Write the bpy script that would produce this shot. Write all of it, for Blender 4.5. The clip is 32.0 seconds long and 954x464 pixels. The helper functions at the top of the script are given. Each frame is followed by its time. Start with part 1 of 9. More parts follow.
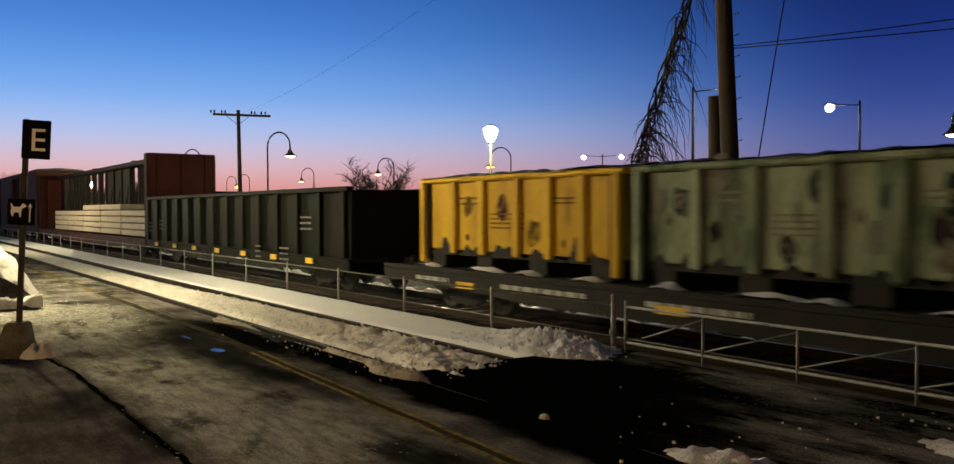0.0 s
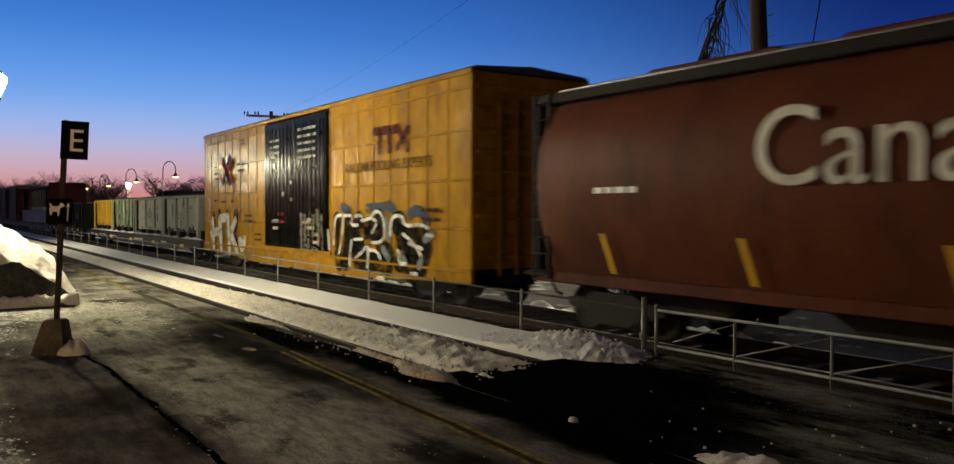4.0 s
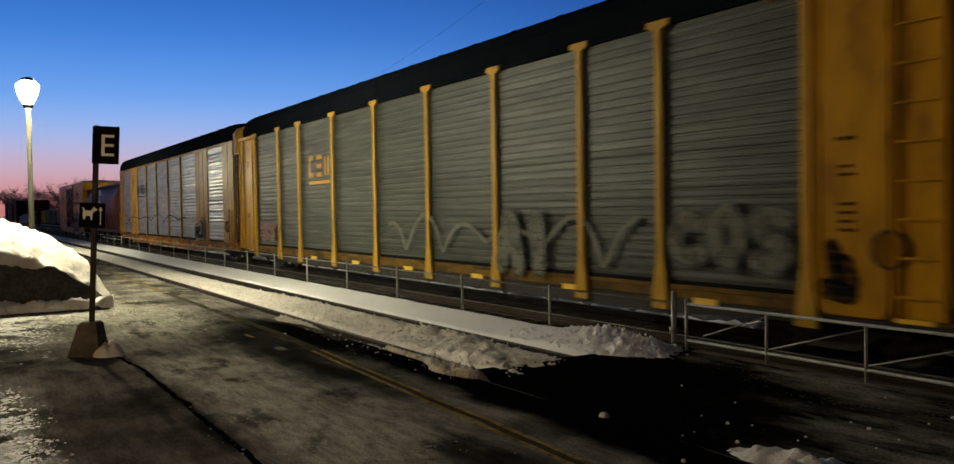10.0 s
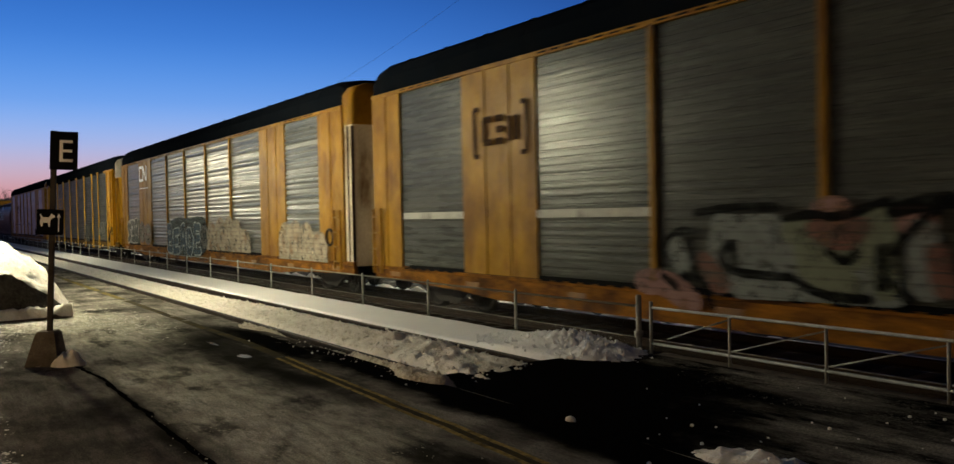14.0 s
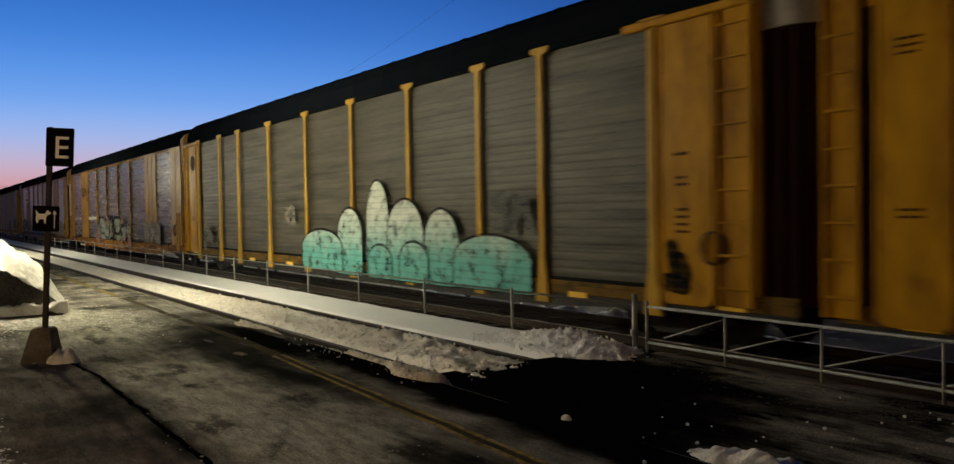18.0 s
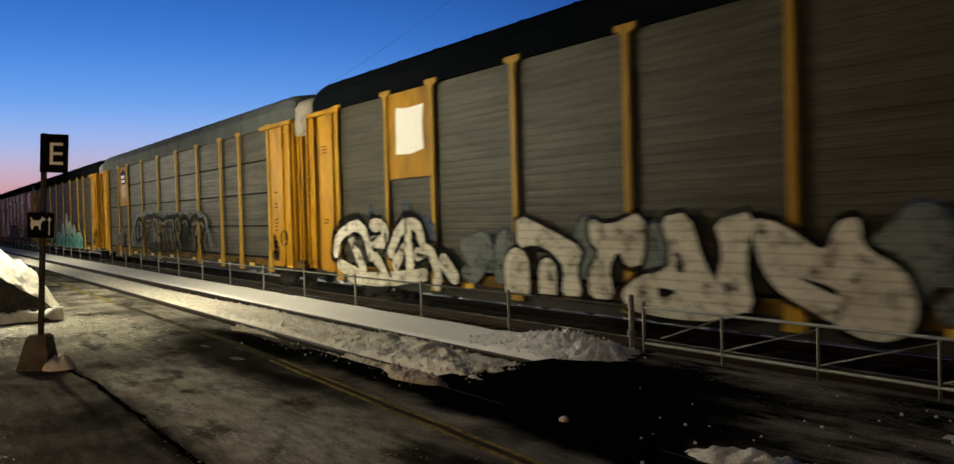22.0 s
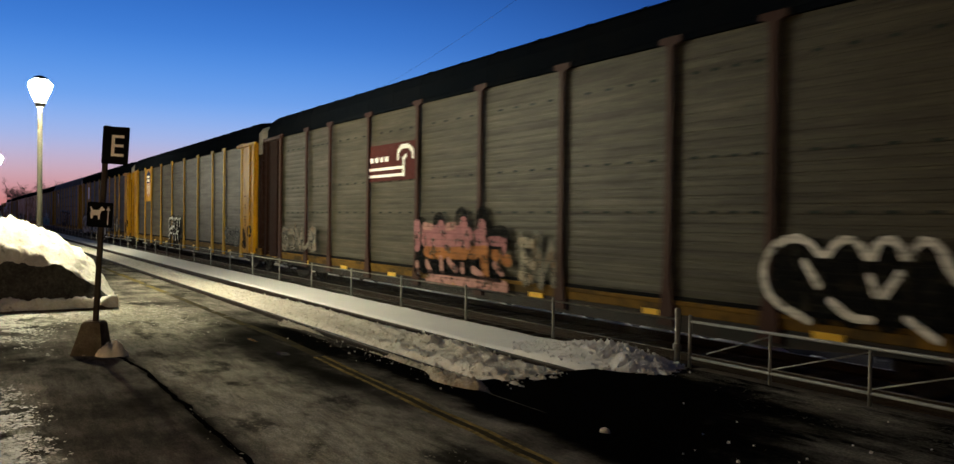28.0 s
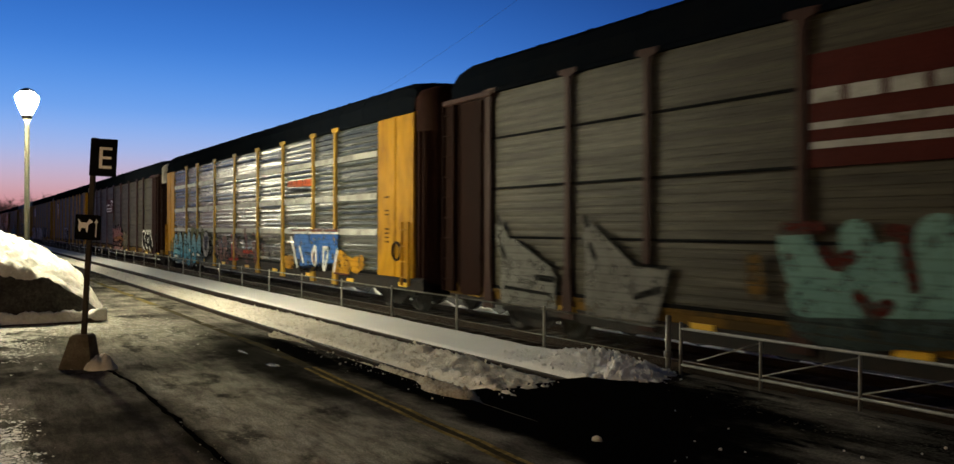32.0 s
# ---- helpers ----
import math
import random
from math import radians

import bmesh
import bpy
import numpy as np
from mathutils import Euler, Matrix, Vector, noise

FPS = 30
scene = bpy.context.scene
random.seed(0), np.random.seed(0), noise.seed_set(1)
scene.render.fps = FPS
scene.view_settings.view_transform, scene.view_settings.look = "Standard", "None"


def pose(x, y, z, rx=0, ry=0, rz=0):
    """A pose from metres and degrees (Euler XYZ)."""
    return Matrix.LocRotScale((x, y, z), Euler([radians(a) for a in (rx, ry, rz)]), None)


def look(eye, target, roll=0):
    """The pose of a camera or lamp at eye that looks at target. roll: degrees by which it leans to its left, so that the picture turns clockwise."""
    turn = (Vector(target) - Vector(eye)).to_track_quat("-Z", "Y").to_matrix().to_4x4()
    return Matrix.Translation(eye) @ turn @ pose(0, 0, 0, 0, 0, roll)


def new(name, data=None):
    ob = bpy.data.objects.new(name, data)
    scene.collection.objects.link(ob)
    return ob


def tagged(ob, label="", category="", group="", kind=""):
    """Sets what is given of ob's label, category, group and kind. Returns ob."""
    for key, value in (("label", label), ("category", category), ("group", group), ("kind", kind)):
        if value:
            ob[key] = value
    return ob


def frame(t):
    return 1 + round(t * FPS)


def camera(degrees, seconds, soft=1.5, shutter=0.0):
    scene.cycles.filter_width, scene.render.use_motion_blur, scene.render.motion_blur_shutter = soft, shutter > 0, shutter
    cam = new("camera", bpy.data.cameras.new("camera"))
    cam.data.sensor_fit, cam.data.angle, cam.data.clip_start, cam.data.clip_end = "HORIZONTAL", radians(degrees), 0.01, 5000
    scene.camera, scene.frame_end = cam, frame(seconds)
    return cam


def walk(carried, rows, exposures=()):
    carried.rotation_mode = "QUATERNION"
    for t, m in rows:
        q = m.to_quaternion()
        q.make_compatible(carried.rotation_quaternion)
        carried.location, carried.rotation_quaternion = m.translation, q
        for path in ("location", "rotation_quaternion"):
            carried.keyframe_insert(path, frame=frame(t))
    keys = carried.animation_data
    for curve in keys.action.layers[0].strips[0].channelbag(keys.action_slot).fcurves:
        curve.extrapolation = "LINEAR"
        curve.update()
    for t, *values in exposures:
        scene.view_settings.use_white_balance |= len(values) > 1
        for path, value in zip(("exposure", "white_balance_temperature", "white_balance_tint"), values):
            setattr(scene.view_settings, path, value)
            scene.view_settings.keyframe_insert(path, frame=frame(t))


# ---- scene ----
cam = camera(59.2, 32.0, soft=1.4, shutter=0.4)
EYE = 1.8
PATH = [  # seconds, heading, pitch, lean
    (0, 54.35, -1.50, -0.21), (0.5, 54.30, -1.50, -0.02), (1, 54.39, -1.51, 0.08), (1.5, 55.07, -1.30, 0.18),
    (2, 55.01, -1.51, 0.25), (2.5, 55.63, -1.49, 0.27), (3, 56.13, -1.42, 0.27), (3.5, 56.47, -1.38, 0.16),
    (5.5, 55.97, -1.42, -0.09), (6, 56.06, -1.52, -0.03), (6.5, 56.54, -1.58, -0.11), (7, 57.06, -1.64, -0.18),
    (7.5, 56.35, -1.66, -0.15), (8, 56.76, -1.59, -0.33), (8.5, 57.17, -1.56, -0.55), (9, 57.41, -1.55, -0.81),
    (9.5, 57.96, -1.57, -0.94), (10, 58.25, -1.59, -0.95), (10.5, 56.91, -1.47, -0.94), (11, 56.79, -1.33, -0.94),
    (11.5, 56.78, -1.26, -1.01), (12, 56.89, -1.21, -1.05), (12.5, 56.23, -1.24, -1.19), (13, 55.82, -1.30, -1.22),
    (13.5, 55.81, -1.29, -1.19), (14, 55.91, -1.28, -1.17), (14.5, 55.82, -1.29, -1.17), (16.5, 55.74, -1.27, -0.91),
    (17, 55.74, -1.37, -0.88), (17.5, 55.64, -1.34, -0.87), (18, 55.68, -1.39, -0.92), (18.5, 55.74, -1.45, -0.91),
    (19, 55.61, -1.47, -1.02), (19.5, 55.43, -1.48, -1.10), (20, 55.36, -1.40, -1.22), (20.5, 55.60, -1.17, -1.31),
    (21, 55.45, -1.17, -1.34), (21.5, 55.36, -1.19, -1.40), (22, 55.40, -1.24, -1.47), (22.5, 55.60, -1.26, -1.59),
    (23, 55.86, -1.23, -1.68), (23.5, 56.33, -1.20, -1.77), (24, 56.72, -1.13, -1.80), (24.5, 56.92, -1.05, -1.98),
    (26.5, 59.22, -1.11, 0.03), (27, 58.58, -1.05, 0.34), (27.5, 58.05, -0.95, 0.53), (28, 58.64, -0.85, 0.75),
    (28.5, 58.77, -0.70, 0.76), (29, 58.56, -0.58, 0.86), (29.5, 58.11, -0.46, 0.97), (30, 58.24, -0.38, 0.99),
    (30.5, 58.71, -0.34, 0.94), (31, 58.87, -0.31, 0.53), (31.5, 58.29, -0.19, 0.32), (32, 57.97, -0.22, 0.24),
]


def heading(yaw, pitch, lean):
    """The eye's pose from a heading (left of +y), a pitch and a lean, in degrees."""
    a, b = radians(yaw), radians(pitch)
    way = Vector((-math.sin(a) * math.cos(b), math.cos(a) * math.cos(b), math.sin(b)))
    eye = Vector((0, 0, EYE))
    return look(eye, eye + way, lean)


walk(cam, [(t, heading(y, p, r)) for t, y, p, r in PATH],
     exposures=[(0, .22, 7500, 10), (1.6, .20, 7500, 10), (2.6, .06, 7200, 10), (3.5, .0, 6800, 10), (5.5, .0, 6500, 10), (32, .0, 6500, 10)])

# ---- dusk sky ----
world = bpy.data.worlds.new("dusk_sky")
scene.world = world
world.use_nodes = True
wn, wl = world.node_tree.nodes, world.node_tree.links
wn.clear()


def sky_ramp(stops):
    node = wn.new("ShaderNodeValToRGB")
    ramp = node.color_ramp
    ramp.interpolation = "B_SPLINE"
    while len(ramp.elements) < len(stops):
        ramp.elements.new(0.5)
    for e, (p, c) in zip(ramp.elements, stops):
        e.position, e.color = p, (*c, 1)
    return node


coord = wn.new("ShaderNodeTexCoord")
split = wn.new("ShaderNodeSeparateXYZ")
wl.new(coord.outputs["Generated"], split.inputs[0])
west = sky_ramp([(0, (.50, .16, .15)), (.02, (.62, .25, .25)), (.05, (.62, .42, .50)), (.085, (.37, .50, .84)), (.13, (.14, .37, .88)),
                 (.20, (.040, .20, .69)), (.29, (.020, .10, .42)), (.42, (.004, .022, .10)), (1, (.001, .005, .022))])
east = sky_ramp([(0, (.13, .07, .13)), (.03, (.13, .10, .24)), (.06, (.075, .11, .34)), (.12, (.018, .052, .28)), (.2, (.0045, .020, .16)),
                 (.3, (.002, .009, .07)), (.45, (.0006, .003, .018)), (1, (.0003, .0015, .007))])
night = sky_ramp([(0, (.008, .010, .020)), (.1, (.006, .012, .032)), (.4, (.002, .0065, .022)), (1, (.001, .004, .018))])
wl.new(split.outputs["Z"], night.inputs[0])
wl.new(split.outputs["Z"], west.inputs[0])
wl.new(split.outputs["Z"], east.inputs[0])
turn = wn.new("ShaderNodeMapRange")
turn.interpolation_type = "SMOOTHSTEP"
turn.inputs["From Min"].default_value, turn.inputs["From Max"].default_value = -1.0, -0.45
turn.inputs["To Min"].default_value, turn.inputs["To Max"].default_value = 0.0, 1.0
wl.new(split.outputs["X"], turn.inputs["Value"])
behind = wn.new("ShaderNodeMapRange")  # the sky away from the afterglow
behind.interpolation_type = "SMOOTHSTEP"
behind.inputs["From Min"].default_value, behind.inputs["From Max"].default_value = -0.45, 0.15
glow_way = wn.new("ShaderNodeVectorMath")
glow_way.operation = "DOT_PRODUCT"
glow_way.inputs[1].default_value = (.80, -.60, 0)
wl.new(coord.outputs["Generated"], glow_way.inputs[0])
wl.new(glow_way.outputs["Value"], behind.inputs["Value"])
blend = wn.new("ShaderNodeMix")
blend.data_type = "RGBA"
wl.new(turn.outputs["Result"], blend.inputs["Factor"])
wl.new(west.outputs["Color"], blend.inputs[6])
wl.new(east.outputs["Color"], blend.inputs[7])
back = wn.new("ShaderNodeBackground")
back.inputs["Strength"].default_value = 1.0
dark = wn.new("ShaderNodeMix")
dark.data_type = "RGBA"
wl.new(behind.outputs["Result"], dark.inputs["Factor"])
wl.new(blend.outputs[2], dark.inputs[6])
wl.new(night.outputs["Color"], dark.inputs[7])
wl.new(dark.outputs[2], back.inputs["Color"])
out = wn.new("ShaderNodeOutputWorld")
wl.new(back.outputs[0], out.inputs["Surface"])

scene.view_settings.exposure = 0.0
LAMP_GLOW = 1500.0  # the platform lamp in the snow bank
END_GLOW = 1250.0  # the platform lamps further off
FAR_GLOW = 320.0
WALL_GLOW = 960.0  # the station's wall lamp behind the camera

# ---- materials ----
def material(name, base, rough=0.6, metal=0.0, dirt=None, amount=0.35, scale=2.0, streak=1.0, bump=0.25, fine=40.0, spec=0.5,
             grain=0.25, second=None, second_at=0.62, second_scale=0.6, edge=0.06, along=1.0, deep=0.02, dust=0.0):
    """Paint, metal or ground: base colour, fine grain, stains (streak > 1 stretches them upright), an optional second coat in patches, relief."""
    m = bpy.data.materials.new(name)
    m.use_nodes = True
    n, l = m.node_tree.nodes, m.node_tree.links
    p = n["Principled BSDF"]
    p.inputs["Metallic"].default_value = metal
    p.inputs["Specular IOR Level"].default_value = spec
    p.inputs["Sheen Weight"].default_value, p.inputs["Sheen Roughness"].default_value, p.inputs["Sheen Tint"].default_value = dust, .15, (.95, .85, .74, 1)
    tc = n.new("ShaderNodeTexCoord")
    mp = n.new("ShaderNodeMapping")
    l.new(tc.outputs["Object"], mp.inputs["Vector"])
    info = n.new("ShaderNodeObjectInfo")
    off = n.new("ShaderNodeMath")
    off.operation = "MULTIPLY"
    off.inputs[1].default_value = 37.0
    l.new(info.outputs["Random"], off.inputs[0])
    cmb = n.new("ShaderNodeCombineXYZ")
    l.new(off.outputs[0], cmb.inputs[0])
    l.new(cmb.outputs[0], mp.inputs["Location"])
    mp.inputs["Scale"].default_value = (along, 1, 1 / streak)

    def noisy(s, detail=5.0, r=0.6):
        t = n.new("ShaderNodeTexNoise")
        t.inputs["Scale"].default_value, t.inputs["Detail"].default_value, t.inputs["Roughness"].default_value = s, detail, r
        l.new(mp.outputs[0], t.inputs["Vector"])
        return t

    def step(src, a, b):
        r = n.new("ShaderNodeMapRange")
        r.inputs["From Min"].default_value, r.inputs["From Max"].default_value = a, b
        l.new(src, r.inputs["Value"])
        return r.outputs["Result"]

    def mix(fac, a, b, kind="MIX"):
        x = n.new("ShaderNodeMix")
        x.data_type, x.blend_type = "RGBA", kind
        for sock, v in ((x.inputs["Factor"], fac), (x.inputs[6], a), (x.inputs[7], b)):
            if isinstance(v, (int, float)):
                sock.default_value = v
            elif isinstance(v, tuple):
                sock.default_value = (*v, 1)
            else:
                l.new(v, sock)
        return x.outputs[2]

    big, small = noisy(scale), noisy(fine, 3.0)
    col = base
    if second:
        col = mix(step(noisy(second_scale, 8.0, 0.68).outputs[0], second_at - edge, second_at + edge), col, second)
    col = mix(grain, col, step(small.outputs[0], 0.25, 0.75), "OVERLAY")
    dirt = dirt or tuple(c * 0.3 for c in base)
    stain = n.new("ShaderNodeMath")
    stain.operation = "MULTIPLY"
    stain.inputs[1].default_value = amount
    l.new(step(big.outputs[0], 0.42, 0.72), stain.inputs[0])
    col = mix(stain.outputs[0], col, dirt)
    l.new(col, p.inputs["Base Color"])
    rr = n.new("ShaderNodeMapRange")
    rr.inputs["To Min"].default_value, rr.inputs["To Max"].default_value = max(0.05, rough - 0.12), min(1.0, rough + 0.15)
    l.new(big.outputs[0], rr.inputs["Value"])
    l.new(rr.outputs["Result"], p.inputs["Roughness"])
    if bump:
        b = n.new("ShaderNodeBump")
        b.inputs["Strength"].default_value, b.inputs["Distance"].default_value = bump, deep
        l.new(small.outputs[0], b.inputs["Height"])
        l.new(b.outputs[0], p.inputs["Normal"])
    return m


def glowing(name, colour, strength):
    m = bpy.data.materials.new(name)
    m.use_nodes = True
    p = m.node_tree.nodes["Principled BSDF"]
    p.inputs["Base Color"].default_value = (*colour, 1)
    p.inputs["Emission Color"].default_value = (*colour, 1)
    p.inputs["Emission Strength"].default_value = strength
    return m


def fading(name, low, high, z0, z1, dirt):
    """Spray paint that fades upwards from one colour into another, blotched and dusty."""
    m = bpy.data.materials.new(name)
    m.use_nodes = True
    n, l = m.node_tree.nodes, m.node_tree.links
    p = n["Principled BSDF"]
    p.inputs["Roughness"].default_value, p.inputs["Specular IOR Level"].default_value = .65, .08
    tc, cut, noi, add, fac = (n.new("ShaderNode" + k) for k in ("TexCoord", "SeparateXYZ", "TexNoise", "Math", "MapRange"))
    l.new(tc.outputs["Object"], cut.inputs[0])
    l.new(tc.outputs["Object"], noi.inputs["Vector"])
    noi.inputs["Scale"].default_value, noi.inputs["Detail"].default_value = 1.8, 6.0
    l.new(cut.outputs["Z"], add.inputs[0])
    l.new(noi.outputs[0], add.inputs[1])
    fac.inputs["From Min"].default_value, fac.inputs["From Max"].default_value = z0 + .5, z1 + .5
    l.new(add.outputs[0], fac.inputs["Value"])
    mix, spot, stain = n.new("ShaderNodeMix"), n.new("ShaderNodeTexNoise"), n.new("ShaderNodeMix")
    mix.data_type = stain.data_type = "RGBA"
    mix.inputs[6].default_value, mix.inputs[7].default_value = (*low, 1), (*high, 1)
    l.new(fac.outputs["Result"], mix.inputs["Factor"])
    spot.inputs["Scale"].default_value, spot.inputs["Detail"].default_value, spot.inputs["Roughness"].default_value = 5.0, 7.0, .7
    l.new(tc.outputs["Object"], spot.inputs["Vector"])
    cover = n.new("ShaderNodeMapRange")
    cover.inputs["From Min"].default_value, cover.inputs["From Max"].default_value, cover.inputs["To Max"].default_value = .50, .72, .7
    l.new(spot.outputs[0], cover.inputs["Value"])
    l.new(cover.outputs["Result"], stain.inputs["Factor"])
    l.new(mix.outputs[2], stain.inputs[6])
    stain.inputs[7].default_value = (*dirt, 1)
    l.new(stain.outputs[2], p.inputs["Base Color"])
    return m


def ground_paint(name, rough, spec):
    """The start of a ground material laid out in plan: noise layers, ragged spots and bands, and colours laid over one another."""
    m = bpy.data.materials.new(name)
    m.use_nodes = True
    n, l = m.node_tree.nodes, m.node_tree.links
    p = n["Principled BSDF"]
    p.inputs["Roughness"].default_value, p.inputs["Specular IOR Level"].default_value = rough, spec
    tc = n.new("ShaderNodeTexCoord")

    def layer(scale, stretch, low, high, detail=9.0, r=.7, seed=0.0):
        mp = n.new("ShaderNodeMapping")
        mp.inputs["Scale"].default_value, mp.inputs["Location"].default_value = (stretch, 1, 1), (seed, seed * 2, 0)
        l.new(tc.outputs["Object"], mp.inputs["Vector"])
        t = n.new("ShaderNodeTexNoise")
        t.inputs["Scale"].default_value, t.inputs["Detail"].default_value, t.inputs["Roughness"].default_value = scale, detail, r
        l.new(mp.outputs[0], t.inputs["Vector"])
        return ranged(t.outputs[0], low, high)

    def ranged(src, low, high):
        r = n.new("ShaderNodeMapRange")
        r.interpolation_type = "SMOOTHSTEP"
        r.inputs["From Min"].default_value, r.inputs["From Max"].default_value = low, high
        l.new(src, r.inputs["Value"])
        return r.outputs["Result"]

    def sum_of(op, a, b):
        x = n.new("ShaderNodeMath")
        x.operation = op
        for sock, v in zip(x.inputs, (a, b)):
            if isinstance(v, (int, float)):
                sock.default_value = v
            else:
                l.new(v, sock)
        return x.outputs[0]

    ragged = layer(1.5, .8, 0.0, 1.0, 8.0, .68, 17.0)

    def spot(x, y, rx, ry, deg=0, edge=.35, rag=1.1):
        """One inside an ellipse on the ground, nought outside, with a ragged soft rim."""
        mp = n.new("ShaderNodeMapping")
        mp.vector_type = "TEXTURE"
        mp.inputs["Location"].default_value, mp.inputs["Rotation"].default_value, mp.inputs["Scale"].default_value = (x, y, 0), (0, 0, radians(deg)), (rx, ry, 50)
        l.new(tc.outputs["Object"], mp.inputs["Vector"])
        d = n.new("ShaderNodeVectorMath")
        d.operation = "LENGTH"
        l.new(mp.outputs[0], d.inputs[0])
        far = sum_of("ADD", d.outputs["Value"], sum_of("MULTIPLY", ragged, rag))
        return ranged(far, 1 + edge + rag / 2, 1 - edge + rag / 2)

    def either(*masks):
        total = masks[0]
        for q in masks[1:]:
            total = sum_of("MAXIMUM", total, q)
        return total

    def over(fac, a, c):
        x = n.new("ShaderNodeMix")
        x.data_type = "RGBA"
        l.new(fac, x.inputs["Factor"])
        for sock, v in ((x.inputs[6], a), (x.inputs[7], c)):
            if isinstance(v, tuple):
                sock.default_value = (*v, 1)
            else:
                l.new(v, sock)
        return x.outputs[2]

    def finish(col, height, strength, deep):
        l.new(col, p.inputs["Base Color"])
        b = n.new("ShaderNodeBump")
        b.inputs["Strength"].default_value, b.inputs["Distance"].default_value = strength, deep
        l.new(height, b.inputs["Height"])
        l.new(b.outputs[0], p.inputs["Normal"])
        return m

    times = lambda a, b: sum_of("MULTIPLY", a, b)
    return layer, spot, either, over, times, finish


def frosted_asphalt():
    """Dark worn asphalt with dry frost in soft patches, damp strips, tar, darker swaths and coarse grain; pale patches
    by the bank also paint lamplight.
    """
    layer, spot, either, over, times, finish = ground_paint("frosted_asphalt", .9, .0)
    grains = layer(70, .7, .38, .62, 4.0)
    specks = layer(10, .22, .42, .64, 10.0, .78, 31.0)
    cloud = layer(.75, .8, .34, .66, 7.0, .58, 2.0)
    wisps = layer(2.3, .5, .30, .60, 10.0, .72, 41.0)
    blots = layer(1.3, .55, .56, .66, 7.0, .62, 9.0)
    col = over(cloud, (.055, .051, .044), (.36, .335, .292))
    # frost and white spots beyond x = -13 also paint the lamp's light
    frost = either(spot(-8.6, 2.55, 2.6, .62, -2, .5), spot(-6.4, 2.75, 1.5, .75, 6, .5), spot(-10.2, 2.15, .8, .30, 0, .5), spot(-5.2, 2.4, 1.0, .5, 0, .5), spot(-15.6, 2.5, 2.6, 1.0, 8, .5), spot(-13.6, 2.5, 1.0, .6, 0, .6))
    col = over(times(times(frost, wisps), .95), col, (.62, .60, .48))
    white = either(spot(-6.9, 2.40, 1.0, .35, 4, .6), spot(-8.4, 2.2, .7, .16, 0, .6), spot(-9.95, 2.02, .38, .12, 0, .6), spot(-7.7, .30, .55, .24, 8, .5), spot(-6.7, .35, .45, .30, 0, .5), spot(-17.2, 1.9, 1.5, .7, 0, .5), spot(-16.0, .9, .9, .5, 0, .6))
    col = over(times(times(white, layer(6.0, .6, .36, .60, 7.0, .68, 5.0)), .85), col, (.70, .68, .58))
    # darker swaths to the left of the crack
    dark_swath = either(spot(-9.2, 1.02, 2.6, .34, 0, .5), spot(-7.3, 1.18, 1.2, .24, -4, .6))
    col = over(times(dark_swath, .40), col, (.016, .0155, .012))
    damp = either(spot(-11.3, 3.60, 2.2, .42, -3, .5), spot(-12.2, 4.10, 2.0, .36, 0, .4), spot(-9.2, 3.55, 1.2, .16, 4, .7), spot(-8.8, 1.78, 2.5, .045, .6, .8, 2.0), spot(-6.9, 1.75, .7, .10, 4, .7), spot(-4.4, 3.25, 1.3, .34, 2, .6))
    col = over(times(damp, .90), col, (.0085, .0082, .0065))
    col = over(times(blots, .75), col, (.014, .0135, .011))
    col = over(times(specks, .38), col, (.018, .017, .0145))
    scuffs = layer(5.0, .16, .50, .60, 8.0, .66, 77.0)
    col = over(times(scuffs, .28), col, (.022, .021, .018))
    col = over(times(grains, .42), col, (.016, .0155, .012))
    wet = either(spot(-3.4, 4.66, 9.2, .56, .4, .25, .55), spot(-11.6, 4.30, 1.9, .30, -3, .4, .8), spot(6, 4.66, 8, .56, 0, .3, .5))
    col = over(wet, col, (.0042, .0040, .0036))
    return finish(col, specks, .45, .012)


def crossing_asphalt():
    """Wet black asphalt with sandy grit swept over parts of it."""
    layer, spot, either, over, times, finish = ground_paint("wet_black_asphalt_with_grit", .9, .0)
    grains = layer(40, 1.0, .36, .64, 3.0)
    patchy = layer(1.6, .35, .40, .64, 9.0, .70, 4.0)
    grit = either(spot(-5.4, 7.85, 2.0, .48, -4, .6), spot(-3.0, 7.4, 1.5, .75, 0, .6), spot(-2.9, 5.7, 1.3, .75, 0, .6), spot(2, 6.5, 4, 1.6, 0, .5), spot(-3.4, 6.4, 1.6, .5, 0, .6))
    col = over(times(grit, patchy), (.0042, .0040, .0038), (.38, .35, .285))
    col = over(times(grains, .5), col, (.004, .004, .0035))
    return finish(col, grains, .4, .012)


RUST = (.10, .035, .015)
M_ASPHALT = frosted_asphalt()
M_CROSSING = crossing_asphalt()
M_CROSS = material("wet_black_asphalt", (.0042, .0040, .0038), .9, amount=.5, scale=1.2, fine=60, bump=.35, grain=.5, spec=.0)
M_FROST = material("frost_flakes", (.40, .38, .30), .9, amount=.7, scale=6, fine=40, bump=.6, grain=.4, spec=.1, dirt=(.13, .125, .10))
M_GRITF = material("scattered_grit", (.13, .12, .095), .95, amount=.6, scale=4, fine=40, bump=.5, spec=.03)
